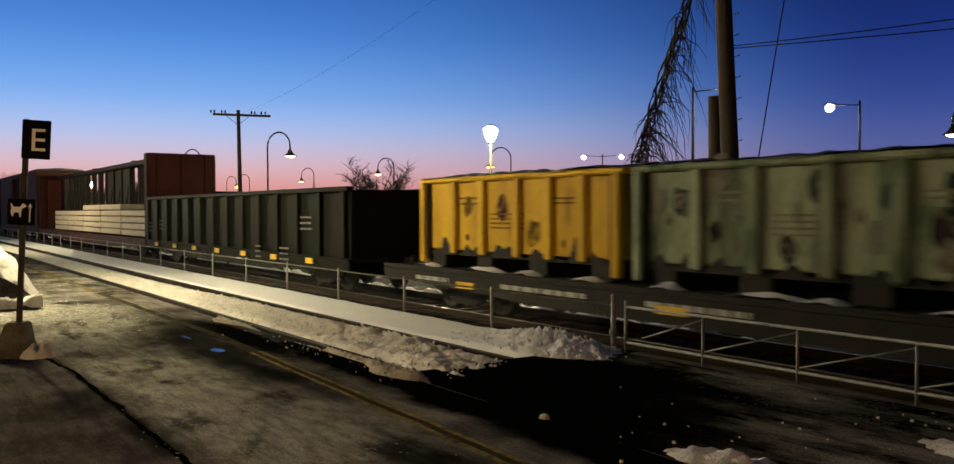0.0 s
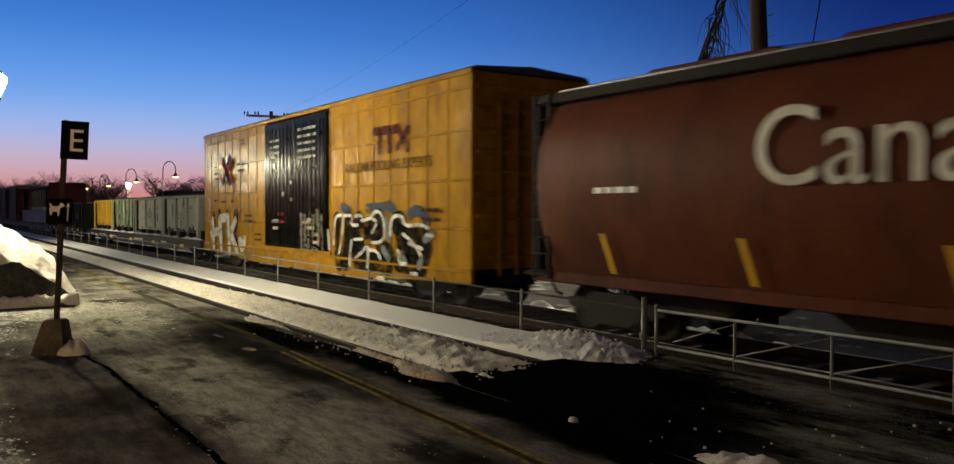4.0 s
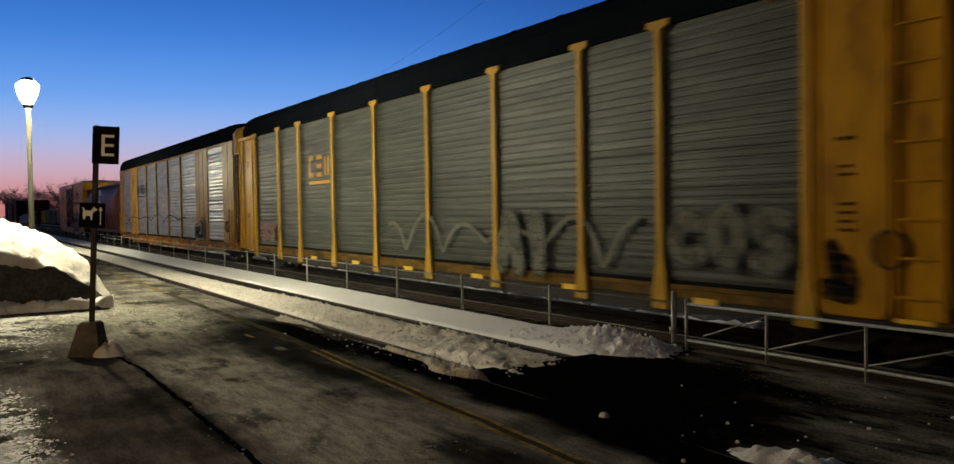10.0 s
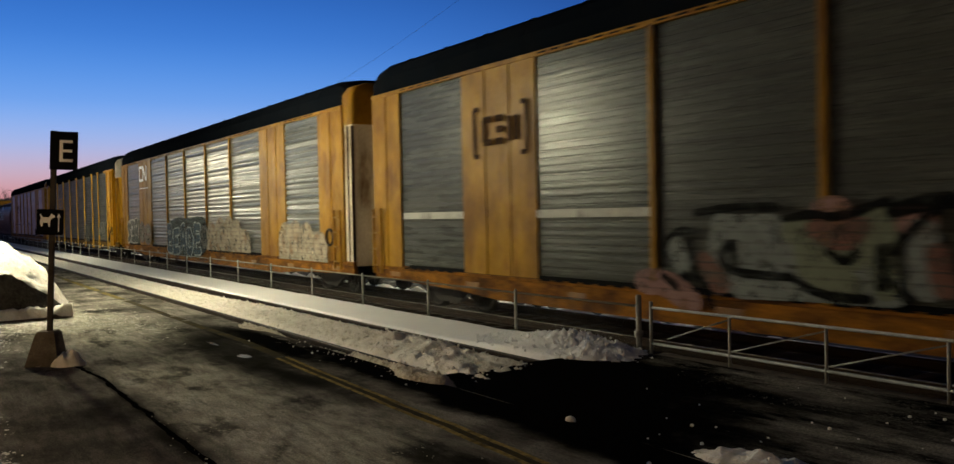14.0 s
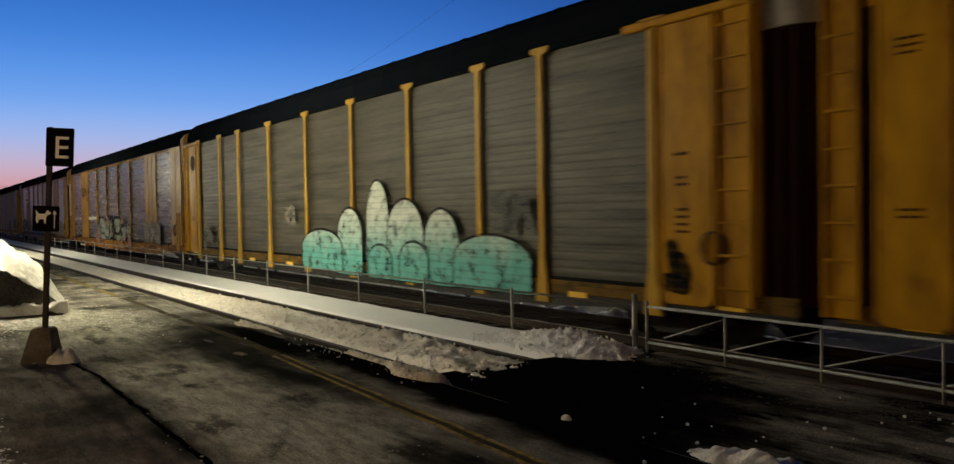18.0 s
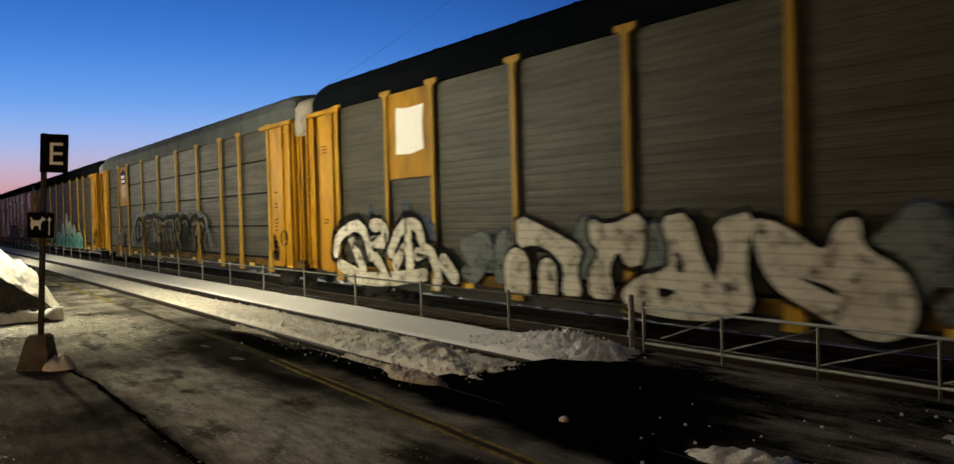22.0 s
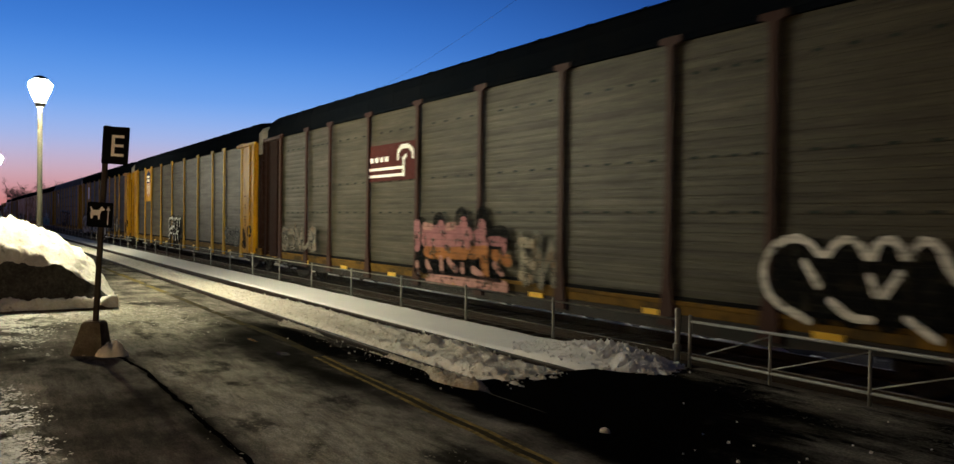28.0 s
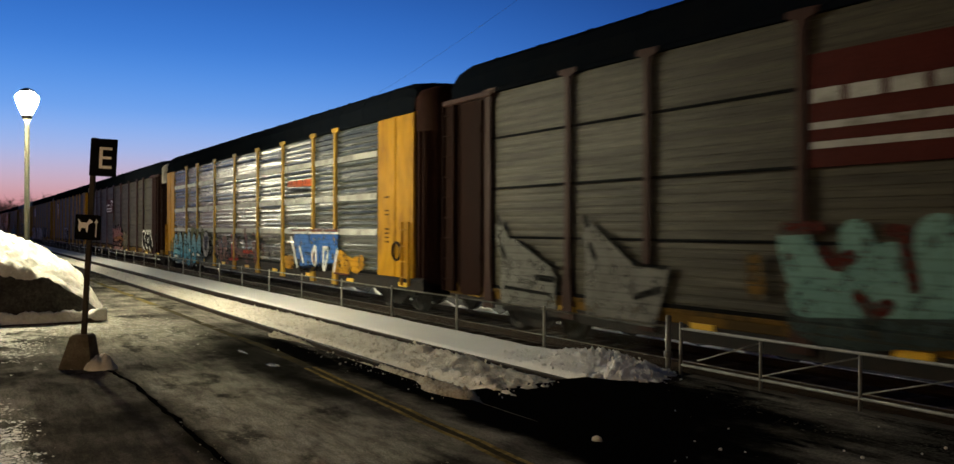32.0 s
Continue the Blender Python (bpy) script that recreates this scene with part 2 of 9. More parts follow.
M_CRUST = material("frozen_snow_crust", (.66, .64, .56), .6, amount=.5, scale=6, fine=40, bump=.8, grain=.5, spec=.3, dirt=(.06, .055, .045), second=(.04, .037, .03), second_at=.66, second_scale=3.0, edge=.05)
M_ICE = material("smooth_ice", (.03, .03, .03), .08, amount=.2, scale=3, bump=.0, spec=.5)
M_SNOW = material("packed_snow", (.86, .82, .74), .85, amount=.55, scale=4.0, fine=42, bump=1.0, dirt=(.48, .42, .33), grain=.5, spec=.1, second=(.42, .365, .28), second_at=.61, second_scale=7.0, edge=.07)
M_SANDSNOW = material("sanded_snow", (.60, .55, .44), .9, amount=.55, scale=3.0, fine=30, bump=1.0, dirt=(.25, .22, .16), grain=.5, spec=.1, second=(.15, .13, .09), second_at=.63, second_scale=6.0, edge=.06)
M_DIRTY = material("dirty_snow", (.55, .51, .42), .9, amount=.8, scale=4.0, fine=30, bump=1.0, dirt=(.05, .045, .036), grain=.5, spec=.1, second=(.06, .054, .043), second_at=.54, second_scale=6.0, edge=.08)
M_PATH = material("smooth_snow", (.80, .80, .80), .8, amount=.12, scale=1.0, fine=30, bump=.3, dirt=(.45, .44, .42), spec=.2)
M_BANK = material("snow_bank", (.84, .81, .74), .85, amount=.6, scale=3.2, fine=22, bump=1.0, dirt=(.40, .37, .31), spec=.12, grain=.5, second=(.20, .18, .145), second_at=.64, second_scale=4.5, edge=.05)
# soot plus the shade on the bank's front, in one colour
M_SOOTSHADE = material("sooty_old_snow", (.075, .070, .060), .9, amount=.7, scale=3.0, fine=16, bump=1.0, dirt=(.022, .020, .017), spec=.1, grain=.5, second=(.26, .25, .22), second_at=.66, second_scale=3.0)
M_GROUND = material("ballast_and_snow", (.035, .033, .030), .95, amount=.5, scale=1.0, fine=25, bump=.8, second=(.38, .38, .37), second_at=.63, second_scale=.9, spec=.1)
M_YELLOW = material("worn_yellow_line", (.40, .29, .10), .9, spec=.0, amount=.8, scale=1.8, fine=60, bump=.4, dirt=(.06, .044, .020), second=(.10, .085, .05), second_at=.53, second_scale=8.0, edge=.14)
M_YELLOWDIM = material("almost_gone_yellow_line", (.075, .062, .032), .9, spec=.0, amount=.8, scale=1.2, fine=50, bump=.4, dirt=(.05, .045, .032), second=(.045, .042, .033), second_at=.50, second_scale=3.0)
M_YELLOWFAR = material("faint_far_yellow_line", (.20, .155, .045), .9, spec=.0, amount=.8, scale=1.2, fine=50, bump=.4, dirt=(.09, .08, .05), second=(.08, .074, .05), second_at=.50, second_scale=.9)
M_STEEL = material("dull_steel", (.20, .19, .18), .45, .7, amount=.5, dirt=RUST, scale=4)
M_SIGNPOST = material("dull_dark_sign_post", (.055, .045, .035), .7, .0, amount=.6, dirt=(.02, .015, .012), scale=4, spec=.1)
M_RAIL = material("rusty_rail", (.022, .015, .011), .7, .1, amount=.5, scale=5, dirt=(.035, .016, .009), spec=.1)
M_RAILTOP = material("dull_rail_top", (.035, .030, .026), .6, .2, amount=.6, scale=5, dirt=(.03, .014, .008), spec=.2)
M_BRIGHTRAIL = material("polished_rail_top", (.26, .22, .18), .5, 1.0, amount=.5, scale=5, fine=20, bump=.05, dirt=(.05, .035, .025))
M_GALV = material("galvanised_pipe", (.26, .26, .24), .55, .2, amount=.6, scale=5, dirt=(.10, .085, .06), spec=.3)
M_WIRE = material("fence_wire", (.16, .16, .15), .6, .3, amount=.3, scale=5, spec=.3)
M_CONC = material("weathered_concrete", (.17, .145, .11), .9, amount=.8, scale=3, bump=.6, spec=.1, dirt=(.05, .04, .03))
M_BLACK = material("black_sign", (.004, .004, .0045), .6, amount=.1, spec=.03, bump=.05)
M_WHITE = material("white_paint", (.90, .89, .86), .5, amount=.08, scale=4, dirt=(.5, .48, .45), spec=.5)
M_DARK = material("dark_iron", (.014, .013, .012), .75, .0, spec=.2, amount=.6, dirt=(.04, .025, .018), scale=3)
M_ROOF = material("dark_roof_steel", (.0042, .0058, .009), .7, amount=.4, scale=1.5, dirt=(.010, .010, .010), spec=.0)
M_ROOFGREY = material("grey_roof_steel", (.075, .085, .092), .7, .0, amount=.5, scale=1.5, dirt=(.04, .037, .032), spec=.1)
M_POLE = material("lamp_pole_paint", (.045, .042, .034), .7, amount=.3, scale=3, spec=.02)
M_WOOD = material("old_pole_wood", (.060, .042, .030), .9, amount=.5, scale=3, streak=8, bump=.6)
M_TWIG = material("bare_twigs", (.045, .035, .030), .9, bump=0)
M_GREEN = material("black_lamp_paint", (.02, .022, .022), .5)
M_NEEDLE = material("conifer_needles", (.012, .022, .014), .9, bump=0)
M_GLOBE = glowing("lit_globe", (.98, .91, .61), LAMP_GLOW)
M_GLOBE_END = glowing("dimmer_lit_globe", (.98, .91, .61), END_GLOW)
M_FARGLOBE = glowing("far_lit_globe", (1.0, .90, .74), FAR_GLOW)
M_WALLGLOW = glowing("wall_lamp_lens", (1.0, .68, .33), WALL_GLOW)
M_WARM = glowing("warm_bulb", (1.0, .62, .22), 7.0)
M_RED = glowing("red_signal", (1.0, .04, .07), 1600.0)
M_FARHOUSE = material("far_dark_facade", (.03, .027, .027), .9, bump=0)


# ---- mesh tools ----
class Mesh:
    """Points and faces of one part, put together from simple solids."""

    def __init__(self):
        self.v, self.f, self.smooth = [], [], []

    def add(self, pts, faces, smooth=False):
        k = len(self.v)
        self.v += [tuple(p) for p in pts]
        self.f += [tuple(i + k for i in f) for f in faces]
        self.smooth += [smooth] * len(faces)
        return self

    def box(self, x0, x1, y0, y1, z0, z1, b=0.0):
        """A box with its edges cut at 45 degrees by b."""
        b = min(b, (x1 - x0) / 2.2, (y1 - y0) / 2.2, (z1 - z0) / 2.2)
        if b <= 0:
            p = [(x, y, z) for z in (z0, z1) for y in (y0, y1) for x in (x0, x1)]
            return self.add(p, [(0, 2, 3, 1), (4, 5, 7, 6), (0, 1, 5, 4), (2, 6, 7, 3), (0, 4, 6, 2), (1, 3, 7, 5)])
        rings = []
        for z, i in ((z0, b), (z0 + b, 0), (z1 - b, 0), (z1, b)):
            xa, xb, ya, yb = x0 + i, x1 - i, y0 + i, y1 - i
            c = b
            rings.append([(xa + c, ya, z), (xb - c, ya, z), (xb, ya + c, z), (xb, yb - c, z), (xb - c, yb, z), (xa + c, yb, z), (xa, yb - c, z), (xa, ya + c, z)])
        p = [q for r in rings for q in r]
        f = [tuple(range(7, -1, -1)), tuple(range(24, 32))]
        for r in range(3):
            f += [(8 * r + i, 8 * r + (i + 1) % 8, 8 * r + 8 + (i + 1) % 8, 8 * r + 8 + i) for i in range(8)]
        return self.add(p, f)

    def prism(self, outline, y0, y1):
        """An outline of (x, z) carried from y0 to y1."""
        k = len(outline)
        p = [(x, y0, z) for x, z in outline] + [(x, y1, z) for x, z in outline]
        f = [tuple(range(k)), tuple(range(2 * k - 1, k - 1, -1))] + [(i, i + k, (i + 1) % k + k, (i + 1) % k) for i in range(k)]
        return self.add(p, f)

    def along(self, outline, x0, x1):
        """An outline of (y, z) carried from x0 to x1."""
        k = len(outline)
        p = [(x0, y, z) for y, z in outline] + [(x1, y, z) for y, z in outline]
        f = [tuple(range(k - 1, -1, -1)), tuple(range(k, 2 * k))] + [(i, (i + 1) % k, (i + 1) % k + k, i + k) for i in range(k)]
        return self.add(p, f)

    def tube(self, path, radius, sides=8, caps=True):
        """A round bar along a path; radius may be a list."""
        path = [Vector(q) for q in path]
        rad = radius if isinstance(radius, (list, tuple)) else [radius] * len(path)
        pts = []
        for i, q in enumerate(path):
            d = (path[min(i + 1, len(path) - 1)] - path[max(i - 1, 0)]).normalized()
            a = d.cross(Vector((0, 0, 1)) if abs(d.z) < 0.9 else Vector((1, 0, 0))).normalized()
            b = d.cross(a)
            pts += [q + rad[i] * (math.cos(s) * a + math.sin(s) * b) for s in (2 * math.pi * j / sides for j in range(sides))]
        f = []
        for i in range(len(path) - 1):
            f += [(i * sides + j, i * sides + (j + 1) % sides, (i + 1) * sides + (j + 1) % sides, (i + 1) * sides + j) for j in range(sides)]
        self.add(pts, f, True)
        if caps:
            k = len(self.v) - len(pts)
            self.f += [tuple(k + j for j in range(sides - 1, -1, -1)), tuple(k + len(pts) - sides + j for j in range(sides))]
            self.smooth += [False, False]
        return self

    def turned(self, profile, sides=16, axis="z", at=(0, 0, 0)):
        """A profile of (radius, height) turned about an axis."""
        pts = []
        for r, h in profile:
            for j in range(sides):
                a = 2 * math.pi * j / sides
                q = (r * math.cos(a), r * math.sin(a), h) if axis == "z" else (r * math.cos(a), h, r * math.sin(a))
                pts.append((q[0] + at[0], q[1] + at[1], q[2] + at[2]))
        f = []
        for i in range(len(profile) - 1):
            f += [(i * sides + j, i * sides + (j + 1) % sides, (i + 1) * sides + (j + 1) % sides, (i + 1) * sides + j) for j in range(sides)]
        return self.add(pts, f, True)

    def data(self, name, mat):
        me = bpy.data.meshes.new(name)
        me.from_pydata(self.v, [], self.f)
        me.polygons.foreach_set("use_smooth", self.smooth)
        me.materials.append(mat)
        me.update()
        return me


def part(name, mesh, mat, parent=None, label="", at=None):
    """One mesh object under a thing or a part. mesh: a Mesh, or mesh data to share."""
    ob = new(name, mesh.data(name, mat) if isinstance(mesh, Mesh) else mesh)
    ob.parent = parent
    if at is not None:
        ob.matrix_basis = at if isinstance(at, Matrix) else Matrix.Translation(at)
    return tagged(ob, label, kind="stuff" if name in ("stencil", "slogan") else "")


def thing(name, label, category, at=(0, 0, 0), group="", kind=""):
    ob = new(name)
    ob.matrix_basis = at if isinstance(at, Matrix) else Matrix.Translation(at)
    return tagged(ob, label, category, group, kind)


def lettering(name, text, size, mat, parent, at, label=""):
    """Words in the built-in font, as flat mesh upright facing -y, their lower left corner at the given place."""
    cu = bpy.data.curves.new(name, "FONT")
    cu.body, cu.size, cu.extrude = text, size, 0.002
    tmp = bpy.data.objects.new(name, cu)
    me = bpy.data.meshes.new_from_object(tmp)
    bpy.data.objects.remove(tmp)
    me.materials.clear()
    me.materials.append(mat)
    ob = new(name, me)
    ob.parent = parent
    ob.matrix_basis = Matrix.Translation(at) @ pose(0, 0, 0, 90, 0, 0)
    return tagged(ob, label, kind="stuff" if name == "slogan" else "")

# ---- ground, platform and tracks ----
def fbm(x, y, s, seed=0.0, octaves=4):
    return noise.fractal(Vector((x * s, y * s, seed)), 0.9, 2.1, octaves)


def field(xs, ys, height):
    """A sheet of ground with its height at each crossing of the lines."""
    me = Mesh()
    nx, ny = len(xs), len(ys)
    me.v = [(x, y, height(x, y)) for x in xs for y in ys]
    me.f = [(i * ny + j, (i + 1) * ny + j, (i + 1) * ny + j + 1, i * ny + j + 1) for i in range(nx - 1) for j in range(ny - 1)]
    me.smooth = [True] * len(me.f)
    return me


def smooth(a, b, x):
    t = min(1.0, max(0.0, (x - a) / (b - a)))
    return t * t * (3 - 2 * t)


def spaced(a, b, step):
    k = max(1, round((b - a) / step))
    return [a + (b - a) * i / k for i in range(k + 1)]


def chunk(x, y, s, seed=0.0):
    """Broken lumps: high in the middle of each cell, low at its joints."""
    d = noise.voronoi(Vector((x * s, y * s, seed)))[0]
    return min(1.0, d[1] - d[0]) 


RAIL_NEAR, RAIL_FAR, RAIL_Z = 5.15, 6.62, -0.10
TRACK_Y, TRACK_Z = 10.70, -0.30  # the freight track

g = tagged(new("ground", field([-3000, -600, *spaced(-200, 60, 1.0), 200, 600, 3000], [-3000, -200, *spaced(4.4, 16, .8), 30, 200, 3000],
           lambda x, y: -.62 + (.05 * fbm(x, y, .5) if abs(x) < 210 and 4 < y < 20 else 0)).data("ground", M_GROUND)),
           "snow-dusted ballast and winter ground along the tracks", "ground", kind="structure")
plat = Mesh()
plat.v, plat.f, plat.smooth = [], [], []
edge = field([-420, *spaced(-40, -20.25, .25), *spaced(-20, -4, .08), *spaced(-3.75, -2, .25), *spaced(-1, 40, 4), 200], [-90, -20, *spaced(-4, -.75, .25), *spaced(-.6, 4.7, .08)],
             lambda x, y: (.012 * fbm(x, y, .6) + .006 * fbm(x, y, 2.5, 3) - .02 * smooth(4.2, 4.7, y)) if -41 < x < 0 and y > -4 else 0.0)
k = len(edge.v)
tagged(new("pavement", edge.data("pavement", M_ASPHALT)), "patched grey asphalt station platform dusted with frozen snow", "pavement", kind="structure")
pe = Mesh().along([(4.70, -.03), (4.78, -.05), (4.80, -.7), (4.5, -.7), (4.5, -.06)], -420, 200)
tagged(new("platform_edge", pe.data("platform_edge", M_CONC)), "dark concrete edge of the low platform", "platform edge", kind="structure")
def line_drift(x):
    """The painted line runs slightly towards the station."""
    return -.045 * (min(max(x, -12.0), -3.0) + 7.87)


for xa, xb, ys, paint in ((-60, -20.2, (-.08, 0, .08), M_YELLOWFAR), (-20.0, -10.4, (-.07, 0, .07), M_YELLOWDIM), (-10.3, 20, (-.085, -.06, -.035), M_YELLOW), (-10.3, 20, (-.033, 0, .033), M_YELLOWDIM), (-10.3, 20, (.035, .06, .085), M_YELLOW)):
    yl = field(spaced(xa, xb, .1 if xb > 0 else .3), ys, lambda x, y: (.012 * fbm(x, y + 3.8, .6) + .006 * fbm(x, y + 3.8, 2.5, 3)) * (1 if x > -41 else 0) + .006)
    yl.v = [(x, y + 3.80 + line_drift(x), z) for x, y, z in yl.v]
    tagged(new("safety_line", yl.data("safety_line", paint)), "worn yellow safety line painted on the platform", "painted line", kind="structure")
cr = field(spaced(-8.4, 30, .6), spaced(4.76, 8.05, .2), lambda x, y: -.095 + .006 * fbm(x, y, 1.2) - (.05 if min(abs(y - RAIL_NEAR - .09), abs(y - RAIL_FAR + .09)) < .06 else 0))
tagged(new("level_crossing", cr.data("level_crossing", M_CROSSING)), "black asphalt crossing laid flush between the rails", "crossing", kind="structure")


def rail(name, y, z, x0, x1, top):
    h = thing(name, "rusty steel rail with a polished top", "rail", (0, y, z), kind="structure")
    foot = [(-.07, -.17), (.07, -.17), (.07, -.155), (.012, -.13), (.012, -.045), (.036, -.035), (.036, -.006), (-.036, -.006), (-.036, -.035), (-.012, -.045), (-.012, -.13), (-.07, -.155)]
    part("rail_web", Mesh().along(foot, x0, x1), M_RAIL, h)
    part("rail_head", Mesh().along([(-.034, -.006), (.034, -.006), (.030, 0), (-.030, 0)], x0, x1), top, h, "polished rail top")


for y in (RAIL_NEAR, RAIL_FAR):
    rail("rail", y, RAIL_Z, -420, 200, M_RAILTOP)
for y in (TRACK_Y - .7525, TRACK_Y + .7525):
    rail("rail", y, TRACK_Z, -700, 700, M_BRIGHTRAIL)
tie = Mesh().box(-.11, .11, -1.3, 1.3, -.20, -.02, .02).data("tie", M_WOOD)
bed = thing("track_bed", "dark ballast bed with timber ties under the freight rails", "track bed", (0, TRACK_Y, TRACK_Z - .17), kind="structure")
part("ballast", field(spaced(-160, 40, .5), spaced(-2.3, 3.2, .25), lambda x, y: -.13 + .05 * fbm(x, y, 2.0, 5) - .25 * smooth(1.5, 2.3, abs(y))), M_GROUND, bed)
for i in range(200):
    part("tie", tie, None, bed, at=(-86 + .56 * i, 0, 0))


def track_snow(x, y):
    """Ploughed snow round the near track, heaped between platform and rails and dying out at the crossing."""
    end = smooth(-7.2, -8.6, x + .9 * (y - 5.6) * (y < 5.6) + .25 * fbm(x, y, 1.5, 7))
    far = smooth(-16, -24, x)
    lump = .5 + .30 * fbm(x, y, 1.6, 2) + .25 * fbm(x, y, 5.0, 9) + .15 * (chunk(x, y, 8.0) - .3) + .40 * (chunk(x, y, 21.0, 3) - .3) + .45 * fbm(x, y, 22, 7, 3) + .7 * (chunk(x, y, 3.6, 5) - .35)
    ridge = math.exp(-((y - 5.5) / .5) ** 2) * .075 + math.exp(-((y - 6.15) / .40) ** 2) * .075
    ridge += .09 * math.exp(-((x + 8.7) / .9) ** 2 - ((y - 5.35) / .35) ** 2) + .07 * math.exp(-((x + 10.6) / 1.3) ** 2 - ((y - 6.1) / .3) ** 2)
    side = smooth(4.55, 5.0, y + .15 * fbm(x, y, .8, 1))
    h = -.22 + (.06 + ridge * (.5 + lump)) * end * side * (1 - .6 * far)
    for r in (RAIL_NEAR, RAIL_FAR):
        h = min(h, -.25 + 1.0 * max(0.0, abs(y - r) - .09 + .03 * fbm(x, y, 2, 8))) if abs(y - r) < .35 else h
    return h


XS = [*spaced(-150, -40, 1.0), *spaced(-39.7, -20, .2), *spaced(-19.95, -6.0, .045)]
tagged(new("snow", field(XS, spaced(5.15, 6.60, .04), track_snow).data("snow", M_SNOW)), "lumpy ploughed snow heaped between the rails", "snow", kind="stuff")


def path_snow(x, y):
    end = smooth(-7.0, -9.2, x + .3 * fbm(x, y, 1.2, 3))
    heap = math.exp(-((x + 8.6) / 1.5) ** 2) * math.exp(-((y - 7.55) / .6) ** 2)
    rough = .4 + .45 * fbm(x, y, 2.4, 6) + .30 * (chunk(x, y, 7.5, 2) - .25) + .7 * (chunk(x, y, 18, 5) - .25) + .55 * fbm(x, y, 18, 3)
    return -.30 + .17 * end + .012 * fbm(x, y, 1.0, 5) + heap * (.20 + .16 * rough) - .16 * smooth(6.92, 6.78, y + .02 * fbm(x, y, 2, 8)) - .12 * smooth(8.1, 8.5, y)


tagged(new("snow_path", field([*spaced(-160, -30, 1.0), *spaced(-29.8, -14, .2), *spaced(-13.96, -6.0, .04)], spaced(6.68, 8.5, .04), path_snow).data("snow_path", M_PATH)),
       "smooth trodden snow strip beside the intertrack fence", "snow", kind="stuff")


# two small sheets of ice
def wet_edge(x, y):
    return .012 * fbm(x, y, .6) + .006 * fbm(x, y, 2.5, 3) - .02 * smooth(4.2, 4.7, y) + .010


for cx, cy, rx, ry, sd in ((-10.65, 3.54, .16, .07, 1), (-12.0, 3.54, .20, .035, 2)):
    rim = [(cx + rx * math.cos(a) * (1 + .45 * fbm(math.cos(a), math.sin(a), 2.2, sd)), cy + ry * math.sin(a) * (1 + .25 * fbm(math.cos(a), math.sin(a), 1.5, sd + 5))) for a in (2 * math.pi * i / 24 for i in range(24))]
    top = max(wet_edge(x, y) for x, y in rim) + .004
    tagged(new("ice_patch", Mesh().add([(x, y, top) for x, y in rim], [tuple(range(24))]).data("ice_patch", M_ICE)), "small sheet of smooth ice on the platform", "ice", kind="structure")
def far_ridge(x, y):
    """A thin ridge of snow left by the plough beyond the freight track."""
    return -.62 + .26 * math.exp(-((y - 12.55 - .08 * fbm(x, y, .7, 6)) / .17) ** 2) * max(0.0, .75 + .7 * fbm(x, 0, 1.4, 4)) * smooth(-8.6, -9.6, x)


tagged(new("far_snow", field([*spaced(-150, -40, 1.0), *spaced(-39.8, -8.6, .2)], spaced(12.1, 13.1, .06), far_ridge).data("far_snow", M_PATH)),
       "thin ridge of snow lying beyond the freight track", "snow", kind="stuff")


# crumbs of broken snow on the ridges
def crumb(me, x, y, z, r, rnd):
    a = rnd.uniform(0, 6.3)
    p = []
    for i in range(4):
        s = r * rnd.uniform(.6, 1.2)
        p.append((x + s * math.cos(a + i * 1.57), y + s * math.sin(a + i * 1.57), z + r * rnd.uniform(-.2, .5)))
    p += [(x + r * rnd.uniform(-.3, .3), y + r * rnd.uniform(-.3, .3), z + r * rnd.uniform(.7, 1.3)), (x, y, z - r)]
    me.add(p, [(0, 1, 4), (1, 2, 4), (2, 3, 4), (3, 0, 4), (1, 0, 5), (2, 1, 5), (3, 2, 5), (0, 3, 5)])


def scatter(name, n, xa, xb, ya, yb, ground_z, least, mat, label, seed, small=.010, large=.045, lean=1.0):
    rnd, me = random.Random(seed), Mesh()
    for i in range(n):
        x, y = xb - (xb - xa) * rnd.random() ** lean, rnd.uniform(ya, yb)
        z = ground_z(x, y)
        if z > least:
            crumb(me, x, y, z, small + (large - small) * rnd.random() ** 3.5, rnd)
    tagged(new(name, me.data(name, mat)), label, "snow", kind="stuff")


scatter("snow_crumbs", 5200, -24, -7.0, 5.2, 6.55, track_snow, -.19, M_SNOW, "broken crumbs of ploughed snow between the rails", 3, .008, .035, lean=1.5)
scatter("heap_crumbs", 2200, -10.8, -6.9, 6.75, 8.3, path_snow, -.10, M_PATH, "broken crumbs of snow on the heap by the fence post", 5, .008, .035)

# ---- train ----
M_ORANGE = material("weathered_orange_paint", (.29, .150, .012), .42, spec=.07, amount=.75, scale=.9, streak=1.6, dirt=(.115, .050, .012), fine=2.2, bump=1.0, deep=.05, second=(.19, .085, .014), second_at=.57, second_scale=1.2, dust=.1)
M_BOXORANGE = material("sun_warmed_orange_paint", (.37, .190, .014), .24, spec=.04, amount=.75, scale=.9, streak=1.6, dirt=(.17, .085, .014), fine=2.2, bump=1.0, deep=.05, second=(.27, .13, .015), second_at=.57, second_scale=1.2, dust=.2)
